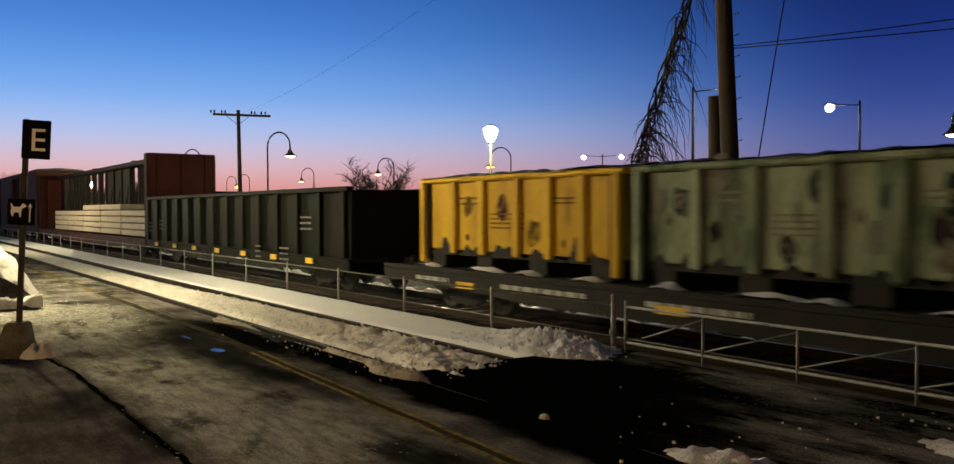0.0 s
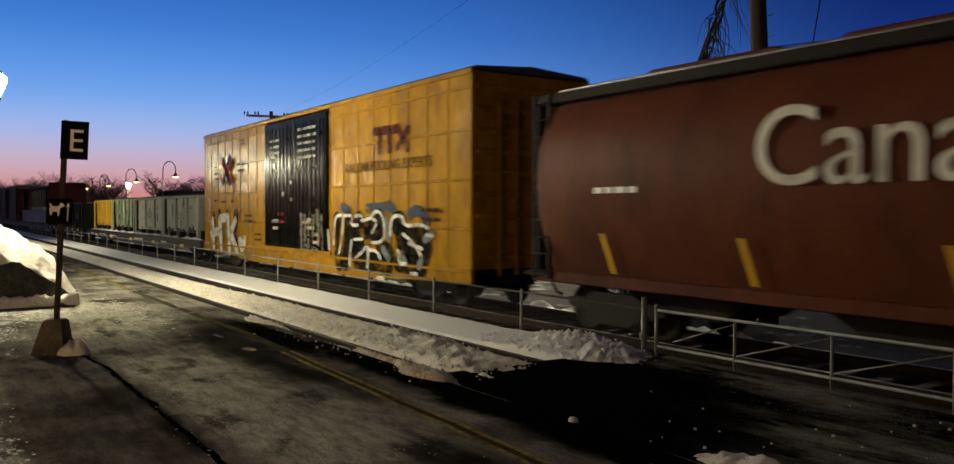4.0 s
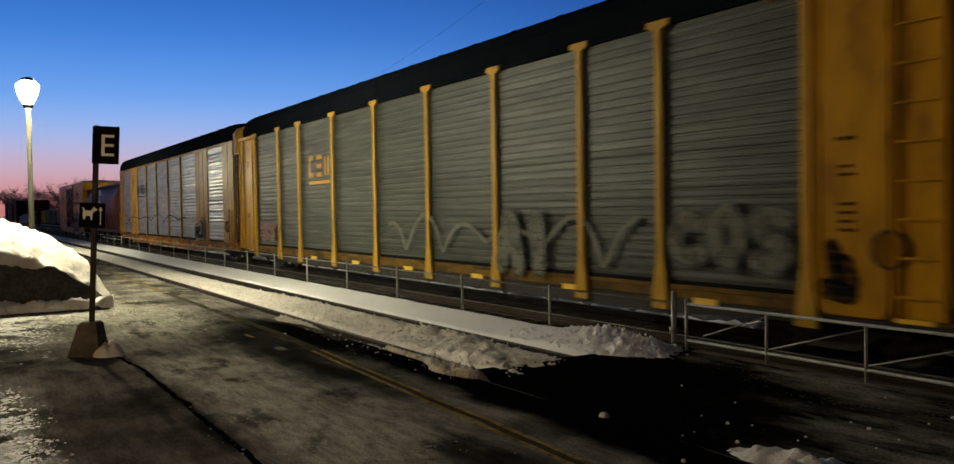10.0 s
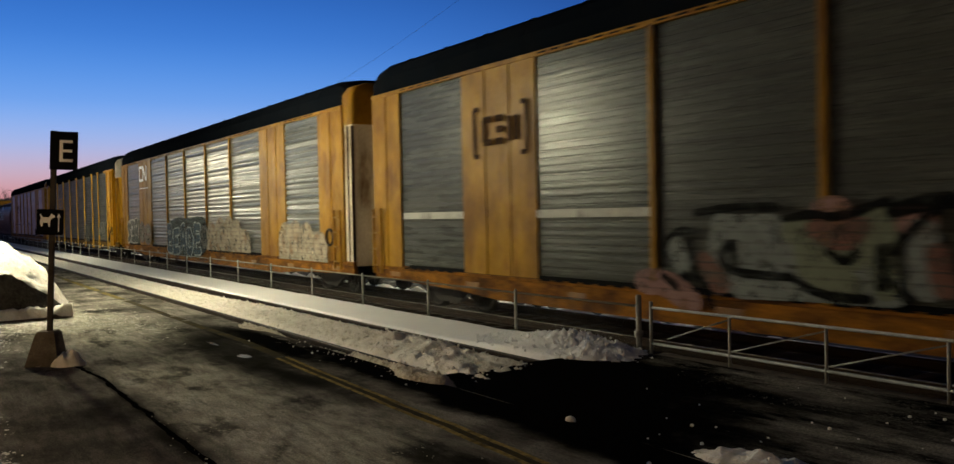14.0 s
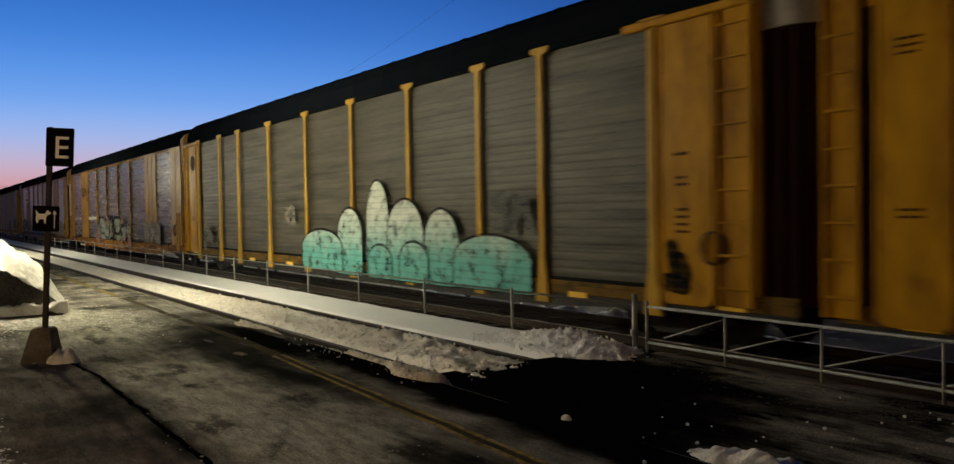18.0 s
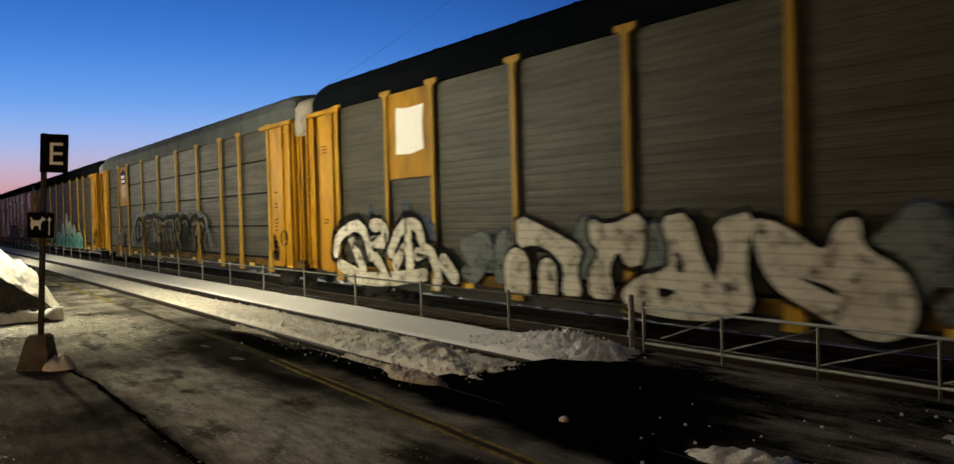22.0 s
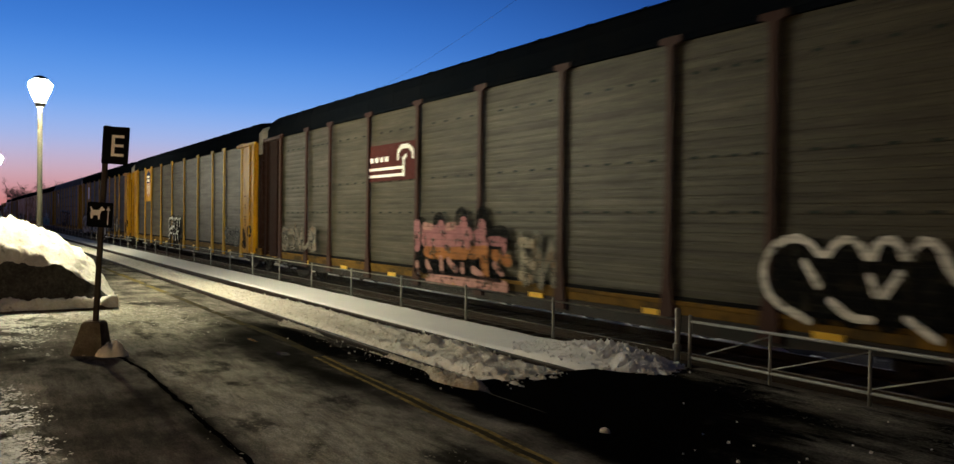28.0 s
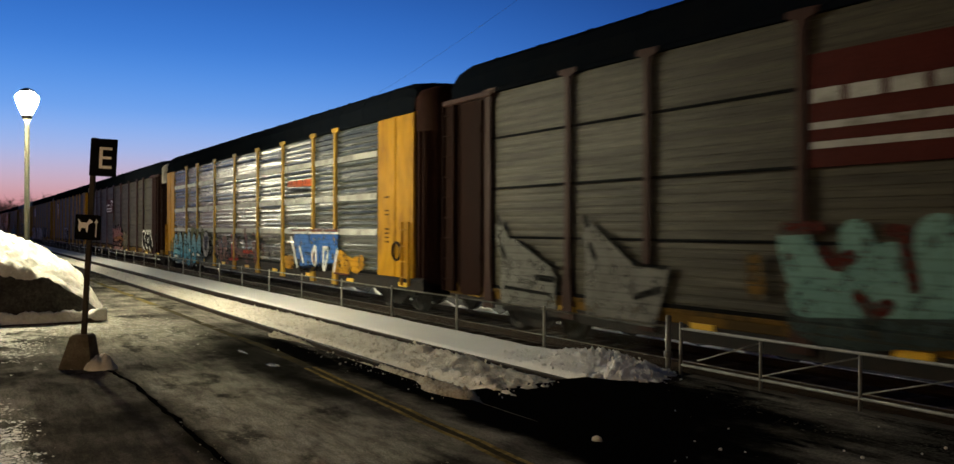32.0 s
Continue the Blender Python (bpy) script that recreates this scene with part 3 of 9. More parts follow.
M_YELLOWP = material("weathered_yellow_paint", (.40, .200, .008), .42, spec=.05, amount=.75, scale=.9, streak=2.5, dirt=(.19, .085, .010), fine=3.5, bump=.8, deep=.03, second=(.22, .105, .012), second_at=.60, second_scale=1.8, dust=0.0)
M_POSTP = material("sun_bleached_yellow_post", (.40, .228, .024), .5, spec=.06, amount=.55, scale=1.2, streak=4, dirt=(.20, .095, .016), fine=12, bump=.2, dust=.08)
M_SILL = material("grimy_yellow_sill", (.15, .085, .016), .7, spec=.04, amount=.8, scale=1.4, dirt=(.045, .030, .014), fine=20, second=(.06, .04, .016), second_at=.56, second_scale=.8)
M_BROWNP = material("weathered_brown_paint", (.040, .014, .009), .6, spec=.12, amount=.5, scale=.9, streak=3, dirt=(.022, .011, .008), fine=30, dust=.05)
M_SILLO = material("rusty_orange_sill", (.25, .105, .014), .7, spec=.03, amount=.85, scale=1.6, streak=.5, dirt=(.045, .022, .011), fine=14, bump=.4, second=(.075, .030, .012), second_at=.54, second_scale=1.4, edge=.1)
M_BULK = material("dark_maroon_bulkhead_paint", (.028, .007, .006), .6, spec=.03, amount=.6, scale=1.2, dirt=(.012, .006, .005))
# dark brown paint, and the shade painted onto end doors
M_BROWNSHADE = material("sooty_brown_paint", (.016, .0065, .0045), .7, spec=.03, amount=.5, scale=1.2, streak=3, dirt=(.03, .011, .006))
M_SILVER = material("corrugated_galvanised_panel", (.105, .112, .108), .30, .0, spec=.18, amount=.75, scale=.8, streak=.22, dirt=(.048, .052, .047), fine=8, bump=.12, second=(.135, .142, .136), second_at=.56, second_scale=.5, dust=0.3)
M_SILVERB = material("bright_galvanised_panel", (.16, .172, .185), .36, .40, spec=.42, amount=.75, scale=.8, streak=.22, dirt=(.06, .066, .07), fine=8, bump=.12, second=(.22, .235, .25), second_at=.58, second_scale=.5)
M_SILVERF = material("flat_galvanised_panel", (.060, .064, .058), .26, .15, spec=.14, amount=.85, scale=.9, streak=.20, along=.5, dirt=(.042, .045, .038), fine=8, bump=.2, second=(.09, .095, .085), second_at=.56, second_scale=.5, dust=0.3)
M_SILVERD = material("dulled_silver_panel", (.050, .055, .044), .24, .0, spec=.16, amount=.85, scale=.9, streak=.20, along=.5, dirt=(.022, .025, .018), fine=8, bump=.15, second=(.085, .092, .078), second_at=.58, second_scale=.6, dust=.5)
M_GREYP = material("dull_galvanised_panel", (.041, .046, .034), .50, .0, spec=.22, amount=.85, scale=1.0, streak=.20, along=.4, dirt=(.014, .015, .011), fine=6, bump=.15, second=(.070, .072, .058), second_at=.58, second_scale=.8, dust=.3)
M_TAUPE = material("dirty_galvanised_panel", (.052, .046, .028), .55, .0, spec=.22, amount=.85, scale=1.0, streak=.20, along=.4, dirt=(.015, .012, .007), fine=6, bump=.15, second=(.070, .061, .040), second_at=.58, second_scale=.8, dust=.16)
M_BOXDOOR = material("black_door_paint", (.0045, .0045, .004), .14, amount=.5, scale=1.5, dirt=(.012, .010, .007), streak=3, spec=.035, fine=5, bump=.45)
M_HOPPER = material("faded_red_hopper_paint", (.135, .040, .020), .5, spec=.08, amount=.65, scale=.7, streak=2, dirt=(.035, .014, .010), second=(.085, .028, .016), second_at=.56)
M_GOND = material("dark_green_gondola_paint", (.0075, .0085, .006), .55, spec=.05, amount=.5, scale=1.0, streak=3, dirt=(.022, .018, .012))
M_BIN_Y = material("yellow_container_paint", (.62, .37, .035), .5, amount=.55, scale=1.6, streak=4.0, spec=.06, dirt=(.12, .05, .02), second=(.20, .085, .02), second_at=.64, second_scale=1.6, edge=.06)
M_BIN_G = material("faded_green_container_paint", (.27, .32, .22), .55, amount=.85, scale=1.6, streak=4.0, spec=.06, dirt=(.05, .04, .025), second=(.075, .115, .07), second_at=.55, second_scale=2.2, edge=.06)
M_BIN_S = material("grey_container_paint", (.225, .230, .205), .55, amount=.45, scale=1.6, streak=4.0, spec=.06, dirt=(.13, .13, .11), second=(.165, .168, .148), second_at=.57, second_scale=2.2, edge=.06)
M_LUMBER = material("wrapped_lumber", (.48, .41, .31), .6, amount=.4, scale=3, dirt=(.25, .20, .14))
M_REFLECT = material("yellow_reflector", (.80, .48, .03), .3, amount=.2)
M_DULLREFLECT = material("grimy_reflector", (.22, .10, .016), .5, amount=.7, scale=6, dirt=(.06, .03, .012))
M_STENCIL = material("dark_stencil_paint", (.05, .026, .010), .7, amount=.3, spec=.03)
M_GREYSTENCIL = material("dirty_white_stencil_paint", (.20, .195, .18), .7, amount=.5, spec=.03)
M_CAP = material("pale_cap_paint", (.29, .265, .235), .7, amount=.6, scale=2.0, dirt=(.12, .10, .08), spec=.05, second=(.20, .15, .11), second_at=.60, second_scale=2.0)
M_DOOREDGE = material("dirty_cream_door_paint", (.58, .50, .39), .7, amount=.7, scale=1.5, streak=4, dirt=(.14, .09, .05), spec=.05, second=(.16, .09, .04), second_at=.58, second_scale=1.5)
M_NAVY = material("navy_paint", (.018, .030, .10), .7, amount=.3, spec=.04)
M_PINKP = material("faded_pink_paint", (.25, .15, .14), .6, amount=.6, scale=2, spec=.06, dirt=(.12, .06, .055), second=(.26, .14, .07), second_at=.60, second_scale=1.0)
M_SHIELD = material("pale_pink_shield_paint", (.44, .27, .24), .6, amount=.5, scale=3, streak=.3, spec=.06, dirt=(.22, .09, .075))
M_REDP = material("red_paint", (.34, .035, .018), .7, amount=.3, scale=2, spec=.04)
M_BLUEP = material("blue_paint", (.035, .12, .36), .6, amount=.3, scale=2, spec=.1)
M_TEAL = material("mint_spray_paint", (.16, .31, .28), .55, amount=.45, scale=1.2, dirt=(.04, .13, .14), spec=.15)
M_FADED = material("faded_pale_spray_paint", (.20, .185, .155), .6, amount=.8, scale=1.6, dirt=(.09, .078, .058), spec=.08, second=(.16, .10, .06), second_at=.54, second_scale=1.8)
M_CREAM = material("cream_spray_paint", (.70, .66, .57), .6, amount=.6, scale=1.5, dirt=(.36, .32, .25), spec=.1, second=(.50, .44, .35), second_at=.58, second_scale=1.3)
M_GHOST = material("ghostly_worn_spray_paint", (.34, .295, .23), .7, amount=.9, scale=2.2, dirt=(.17, .155, .125), spec=.05, second=(.21, .125, .07), second_at=.56, second_scale=2.4)
M_MIST = material("pale_blue_grey_spray_paint", (.18, .20, .195), .6, amount=.6, scale=1.5, dirt=(.09, .11, .11), spec=.08)
M_FAINT = material("faint_grey_spray_paint", (.15, .15, .128), .7, amount=.9, scale=2.5, dirt=(.09, .092, .075), spec=.03)
M_LILAC = material("pale_lilac_spray_paint", (.36, .33, .36), .6, amount=.6, scale=2.0, dirt=(.20, .18, .21), spec=.06)
M_DULLVIOLET = material("dark_violet_spray_paint", (.055, .055, .12), .6, amount=.6, scale=2.0, dirt=(.02, .02, .04), spec=.05)
M_ROSEPINK = material("dusky_rose_spray_paint", (.30, .135, .15), .6, amount=.6, scale=2.0, dirt=(.15, .07, .075), spec=.05)
M_RUSTORANGE = material("rusty_orange_spray_paint", (.30, .125, .04), .6, amount=.6, scale=2.0, dirt=(.12, .05, .03), spec=.05)
M_PALEROSE = material("pale_rose_spray_paint", (.40, .22, .20), .6, amount=.6, scale=2.0, dirt=(.2, .1, .09), spec=.05)
M_SALMON = material("salmon_spray_paint", (.17, .085, .068), .6, amount=.6, scale=1.5, spec=.06, second=(.11, .085, .07), second_at=.55, second_scale=1.2)
M_DULLRED = material("dull_red_spray_paint", (.10, .025, .018), .6, amount=.6, scale=1.5, spec=.15, dirt=(.03, .012, .01), second=(.13, .07, .06), second_at=.60, second_scale=1.5)
M_PALEGREEN = material("pale_green_spray_paint", (.16, .18, .13), .6, amount=.6, scale=1.5, dirt=(.08, .09, .07), spec=.08)
M_GREYSPRAY = material("grey_spray_paint", (.060, .062, .052), .6, amount=.5, scale=1.5, spec=.15, second=(.085, .085, .072), second_at=.58, second_scale=1.4)
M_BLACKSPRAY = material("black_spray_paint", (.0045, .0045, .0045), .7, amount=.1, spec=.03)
M_MAROON = material("maroon_paint", (.065, .011, .008), .5, amount=.3, spec=.04)
M_SLATE = material("slate_blue_spray_paint", (.035, .055, .10), .6, amount=.4, scale=1.5, spec=.15)
M_ORANGESPRAY = material("orange_spray_paint", (.24, .10, .02), .6, amount=.5, scale=1.5, spec=.15)
M_SMOKE = material("smoky_green_spray_paint", (.022, .030, .026), .7, amount=.8, scale=2.0, dirt=(.006, .006, .006), spec=.05)
M_BAND = material("worn_white_stripe", (.42, .42, .39), .55, amount=.6, scale=1.2, dirt=(.16, .16, .14), spec=.2, second=(.20, .20, .18), second_at=.56, second_scale=1.6)
M_MINTFADE = fading("mint_to_cream_spray_paint", (.12, .36, .33), (.52, .55, .49), 1.10, 2.0, (.08, .15, .13))
M_SKYFADE = fading("blue_to_white_spray_paint", (.055, .26, .40), (.22, .38, .46), .85, 1.80, (.05, .10, .14))
M_SOOT = material("sooty_brown_spray_paint", (.052, .042, .028), .7, amount=.8, scale=2.0, dirt=(.016, .013, .010), spec=.03)
M_PALEGREY = material("pale_grey_spray_paint", (.18, .18, .17), .65, amount=.7, scale=2.0, dirt=(.11, .11, .10), spec=.05)
M_REDSPRAY = material("orange_red_paint", (.55, .09, .02), .6, amount=.6, scale=2.0, dirt=(.24, .06, .03), spec=.05)
M_MURK = material("murky_teal_spray_paint", (.040, .060, .058), .6, amount=.7, scale=2.0, dirt=(.014, .018, .018), spec=.05)
M_CHALK = material("chalk_white_spray_paint", (.80, .79, .74), .6, amount=.7, scale=2.0, dirt=(.30, .29, .25), spec=.06)
M_DENIM = material("steel_blue_spray_paint", (.042, .075, .105), .6, amount=.5, scale=1.6, dirt=(.018, .028, .045), spec=.05)
M_HALO = material("chalky_blue_spray_paint", (.40, .44, .43), .65, amount=.7, scale=2.2, dirt=(.20, .22, .215), spec=.05)
M_LIME = material("dull_lime_spray_paint", (.14, .14, .055), .6, amount=.8, scale=2.2, dirt=(.045, .046, .024), spec=.05, second=(.17, .18, .10), second_at=.60, second_scale=2.0)

SIDE = 1.55  # half width of a car
SHARED = {}


def shared(key, make, mat):
    if (key, mat.name) not in SHARED:
        SHARED[(key, mat.name)] = make().data(key[0], mat)
    return SHARED[(key, mat.name)]


def corrugated(w, z0, z1, pitch=.145, deep=.035):
    """A sheet with level bulges between narrow grooves, facing -y, w wide from x = 0."""
    me, jit = Mesh(), random.Random(int(w * 100))
    groove = .010 if deep > .006 else .003
    prof, z = [(0.012, z0)], z0 + .02
    while z + pitch < z1 - .01:
        j = [1 + jit.uniform(-.30, .30) for _ in range(3)]
        prof += [(groove, z), (groove, z + pitch * .24), (-deep * .8 * j[0], z + pitch * .34), (-deep * j[1], z + pitch * .60), (-deep * .75 * j[2], z + pitch * .92)]
        z += pitch
    prof += [(.010, z), (0.012, z1)]
    k = len(prof)
    me.v = [(x, y, z) for x in (0, w) for y, z in prof]
    me.f = [(i, k + i, k + i + 1, i + 1) for i in range(k - 1)]
    me.smooth = [False] * len(me.f)
    me.add([(0, .03, z0), (w, .03, z0), (w, .03, z1), (0, .03, z1)], [(3, 2, 1, 0)])
    return me


def flared_post(z0, z1, w=.13):
    """A side post whose foot spreads and whose head carries a gusset."""
    o = [(-w * 1.5, z0), (w * 1.5, z0), (w * 1.3, z0 + .22), (w * .62, z0 + .75), (w * .55, z1 - .28), (w * .7, z1 - .14), (w * 2.0, z1 - .09),
         (w * 2.0, z1), (-w * 2.0, z1), (-w * 2.0, z1 - .09), (-w * .7, z1 - .14), (-w * .55, z1 - .28), (-w * .62, z0 + .75), (-w * 1.3, z0 + .22)]
    return Mesh().prism(o, -.06, 0)


def wheelset_mesh():
    me = Mesh()
    for y in (-.75, .75):
        s = 1 if y > 0 else -1
        me.turned([(.06, y + .08 * s), (.16, y + .08 * s), (.17, y + .02 * s), (.33, y + .01 * s), (.35, y + .06 * s), (.42, y + .06 * s), (.43, y - .05 * s), (.45, y - .06 * s), (.45, y - .08 * s), (.34, y - .07 * s), (.32, y - .03 * s), (.12, y - .04 * s), (.08, y - .09 * s)], 20, "y")
        for j in range(6):
            a = j * math.pi / 3
            me.box(.24 * math.cos(a) - .03, .24 * math.cos(a) + .03, y - .03, y + .03, .24 * math.sin(a) - .03, .24 * math.sin(a) + .03)
    me.tube([(0, -1.05, 0), (0, 1.05, 0)], .075, 10)
    return me


def truck_mesh():
    me = Mesh()
    side = [(-1.15, .46), (-1.15, .60), (-.72, .62), (-.45, .74), (.45, .74), (.72, .62), (1.15, .60), (1.15, .46), (.92, .40), (.80, .46), (.55, .30), (.35, .20), (-.35, .20), (-.55, .30), (-.80, .46), (-.92, .40)]
    for y in (-1.05, .93):
        me.prism(side, y, y + .12)
        for x in (-.22, 0, .22):
            me.turned([(.07, .26), (.07, .62)], 8, "z", (x, y + .06, 0))
    me.box(-.22, .22, -1.0, 1.0, .42, .68, .04)
    return me


WHEELSETS = []


def add_truck(car, x):
    tr = part("truck", shared(("truck",), truck_mesh, M_DARK), None, car, "dark cast steel truck frame", (x, 0, 0))
    for s in (-.89, .89):
        w = part("wheelset", shared(("wheelset",), wheelset_mesh, M_DARK), None, tr, "steel wheels on an axle", (s, 0, .45))
        WHEELSETS.append((w, s))


def add_coupler(car, x, s):
    me = Mesh().box(min(x, x + .45 * s), max(x, x + .45 * s), -.09, .09, .76, .94, .02)
    me.box(min(x + .30 * s, x + .58 * s), max(x + .30 * s, x + .58 * s), -.17, .17, .70, 1.0, .05)
    me.tube([(x + .1 * s, .35, .72), (x + .35 * s, .36, .45), (x + .55 * s, .30, .42)], .03, 6)
    part("coupler", me, M_DARK, car, "dark steel knuckle coupler with its hose")


def ladder_mesh(h, w=.42, rungs=11):
    me = Mesh()
    for x in (0, w):
        me.box(x - .025, x + .025, -.05, 0, 0, h)
    for i in range(rungs):
        z = (i + .5) * h / rungs
        me.tube([(0, -.035, z), (w, -.035, z)], .016, 6)
    return me


def bars(w, h, rows, seed, gap=.62):
    """Rows of plain bars in the place of small writing."""
    rnd, me = random.Random(seed), Mesh()
    rh = h / rows
    for r in range(rows):
        x, z = 0.0, h - (r + 1) * rh
        while x < w - .03:
            d = min(w - x, rnd.uniform(.5, 1.6) * rh)
            me.box(x, x + d, -.004, 0, z, z + rh * (1 - gap))
            x += d + rh * .28
    return me


GLYPHS = {
    "a": [[(0, 0), (.35, 1), (.62, 1), (1, 0)], [(.22, .42), (.78, .42)]],
    "b": [[(.1, 0), (.1, 1), (.7, 1), (.9, .8), (.7, .55), (.15, .52)], [(.6, .53), (.95, .3), (.75, 0), (.1, 0)]],
    "c": [[(.95, .9), (.4, 1), (.05, .6), (.1, .15), (.5, 0), (.95, .1)]],
    "d": [[(.1, 0), (.1, 1), (.6, .98), (.95, .6), (.85, .15), (.5, 0), (.1, 0)]],
    "e": [[(.95, 1), (.12, 1), (.05, 0), (.95, .02)], [(.1, .52), (.75, .52)]],
    "g": [[(.02, 0), (.12, 1), (.5, .35), (.85, 1), (.98, 0)]],
    "j": [[(.1, 0), (.1, 1)], [(.9, 0), (.9, 1)], [(.1, .5), (.9, .55)]],
    "k": [[(.1, 0), (.1, 1)], [(.95, 1), (.15, .5), (.75, .35), (1.15, -.1)]],
    "m": [[(.05, 0), (.1, 1), (.85, .02), (.95, 1)]],
    "n": [[(.5, 1), (.1, .8), (.05, .3), (.4, 0), (.85, .15), (.95, .7), (.5, 1)]],
    "o": [[(.1, 0), (.1, 1), (.75, .98), (.9, .7), (.65, .48), (.15, .45)], [(.45, .46), (.98, 0)]],
    "p": [[(.95, .95), (.4, 1), (.08, .8), (.3, .55), (.75, .45), (.92, .2), (.55, 0), (.05, .05)]],
    "r": [[(.08, 1), (.1, .2), (.45, 0), (.85, .15), (.92, 1)]],
    "t": [[(.5, 0), (.5, 1)]],
}


def ribbon(me, pts, r, y0, k0=0, sides=12, step=.00022):
    """A fat stroke along points of (x, z), facing -y; each piece lies a hair before the last. r: a width, or one a point."""
    k = k0
    rad = r if isinstance(r, list) else [r] * len(pts)
    for i, (x, z) in enumerate(pts):
        y = y0 - step * k
        k += 1
        a0 = math.pi / 4 if sides == 4 else .3
        me.add([(x + rad[i] * math.cos(a0 + 2 * math.pi * j / sides), y, z + rad[i] * math.sin(a0 + 2 * math.pi * j / sides)) for j in range(sides)], [tuple(range(sides - 1, -1, -1))])
        if i + 1 < len(pts):
            u, w = pts[i + 1]
            d = math.hypot(u - x, w - z) or 1
            nx, nz = -(w - z) / d, (u - x) / d
            ra, rb = rad[i], rad[i + 1]
            y = y0 - step * k
            k += 1
            me.add([(x + nx * ra, y, z + nz * ra), (u + nx * rb, y, w + nz * rb), (u - nx * rb, y, w - nz * rb), (x - nx * ra, y, z - nz * ra)], [(0, 1, 2, 3)])
    return k


def piece(car, x, z, w, h, shapes, fill, line, seed, label, fat=.17, rim=None, wob=.07, grow=.05, up=.098, over=.0, sharp=False, flip=True):
    """A spray-painted piece of letter strokes: outer rim, outline and fill, letter over letter. fat: the stroke's half width against the letter's; fill: one paint or several in turn; over: how far the letters overlap."""
    rnd = random.Random(seed)
    k = len(shapes)
    fills = fill if isinstance(fill, (list, tuple)) else [fill]
    step = w / (k + over)
    for i, ch in enumerate(shapes):
        hh = h * rnd.uniform(.88, 1.06)
        zz = z + rnd.uniform(-.04, .05) * h
        wide = step * (1 + over)
        r = fat * min(wide, hh)
        inner = max(.02, wide * .98 - 2 * r * .8)
        tilt = rnd.uniform(-1, 1) * (.12 if sharp else .02)
        strokes = []
        for st in GLYPHS[ch]:
            p = [(x + i * step + r * .7 + inner * (a + tilt * b) + rnd.uniform(-wob, wob) * step * .5, zz + r + (hh - 2 * r) * b + rnd.uniform(-wob, wob) * hh * .5) for a, b in ([(1 - u, v) for u, v in st] if flip and i % 2 else st)]
            rr = [r * (rnd.uniform(.62, 1.3) if sharp else rnd.uniform(.92, 1.08)) for _ in p]
            if sharp and len(p) > 2:
                rr[rnd.choice((0, -1))] *= .45
            strokes.append((p, rr))
        ol, fl, rm = Mesh(), Mesh(), Mesh()
        c1 = c2 = c3 = 0
        n = 5 if sharp else 12
        for p, rr in strokes:
            c1 = ribbon(ol, p, [q + grow for q in rr], -.004, c1, sides=n)
            c2 = ribbon(fl, p, rr, -.009, c2, sides=n)
            if rim:
                c3 = ribbon(rm, p, [q + grow + .065 for q in rr], 0, c3, sides=n)
        root = part("painted_letter", ol, worn(line), car, label, (0, -SIDE - lie(up) - .004 * (i if over else i % 2), 0))
        part("letter_fill", fl, worn(fills[i % len(fills)]), root)
        if rim:
            part("letter_rim", rm, worn(rim), root)


WORN = {}


def worn(mat, ridged=True):
    """A coat of spray paint through which the sheet shows: flaked away in spots, thin in the grooves of the panels."""
    if (mat.name, ridged) in WORN:
        return WORN[(mat.name, ridged)]
    m = mat.copy()
    m.name = "flaked_" + mat.name
    n, l = m.node_tree.nodes, m.node_tree.links
    tc, noi, flake = (n.new("ShaderNode" + k) for k in ("TexCoord", "TexNoise", "MapRange"))
    noi.inputs["Scale"].default_value, noi.inputs["Detail"].default_value, noi.inputs["Roughness"].default_value = 3.2, 7.0, .72
    l.new(tc.outputs["Object"], noi.inputs["Vector"])
    for key, v in (("From Min", .36), ("From Max", .50), ("To Min", .22), ("To Max", .92)):
        flake.inputs[key].default_value = v
    l.new(noi.outputs[0], flake.inputs["Value"])
    cover = flake.outputs["Result"]
    if ridged:
        cut, wave, groove, both = (n.new("ShaderNode" + k) for k in ("SeparateXYZ", "Math", "MapRange", "Math"))
        l.new(tc.outputs["Object"], cut.inputs[0])
        turn = n.new("ShaderNodeMath")
        turn.operation, wave.operation, both.operation = "MULTIPLY", "SINE", "MULTIPLY"
        turn.inputs[1].default_value = 2 * math.pi / .14
        l.new(cut.outputs["Z"], turn.inputs[0])
        l.new(turn.outputs[0], wave.inputs[0])
        for key, v in (("From Min", -1.0), ("From Max", -.55), ("To Min", .78), ("To Max", 1.0)):
            groove.inputs[key].default_value = v
        l.new(wave.outputs[0], groove.inputs["Value"])
        l.new(cover, both.inputs[0])
        l.new(groove.outputs["Result"], both.inputs[1])
        cover = both.outputs[0]
    l.new(cover, n["Principled BSDF"].inputs["Alpha"])
    WORN[(mat.name, ridged)] = m
    return m


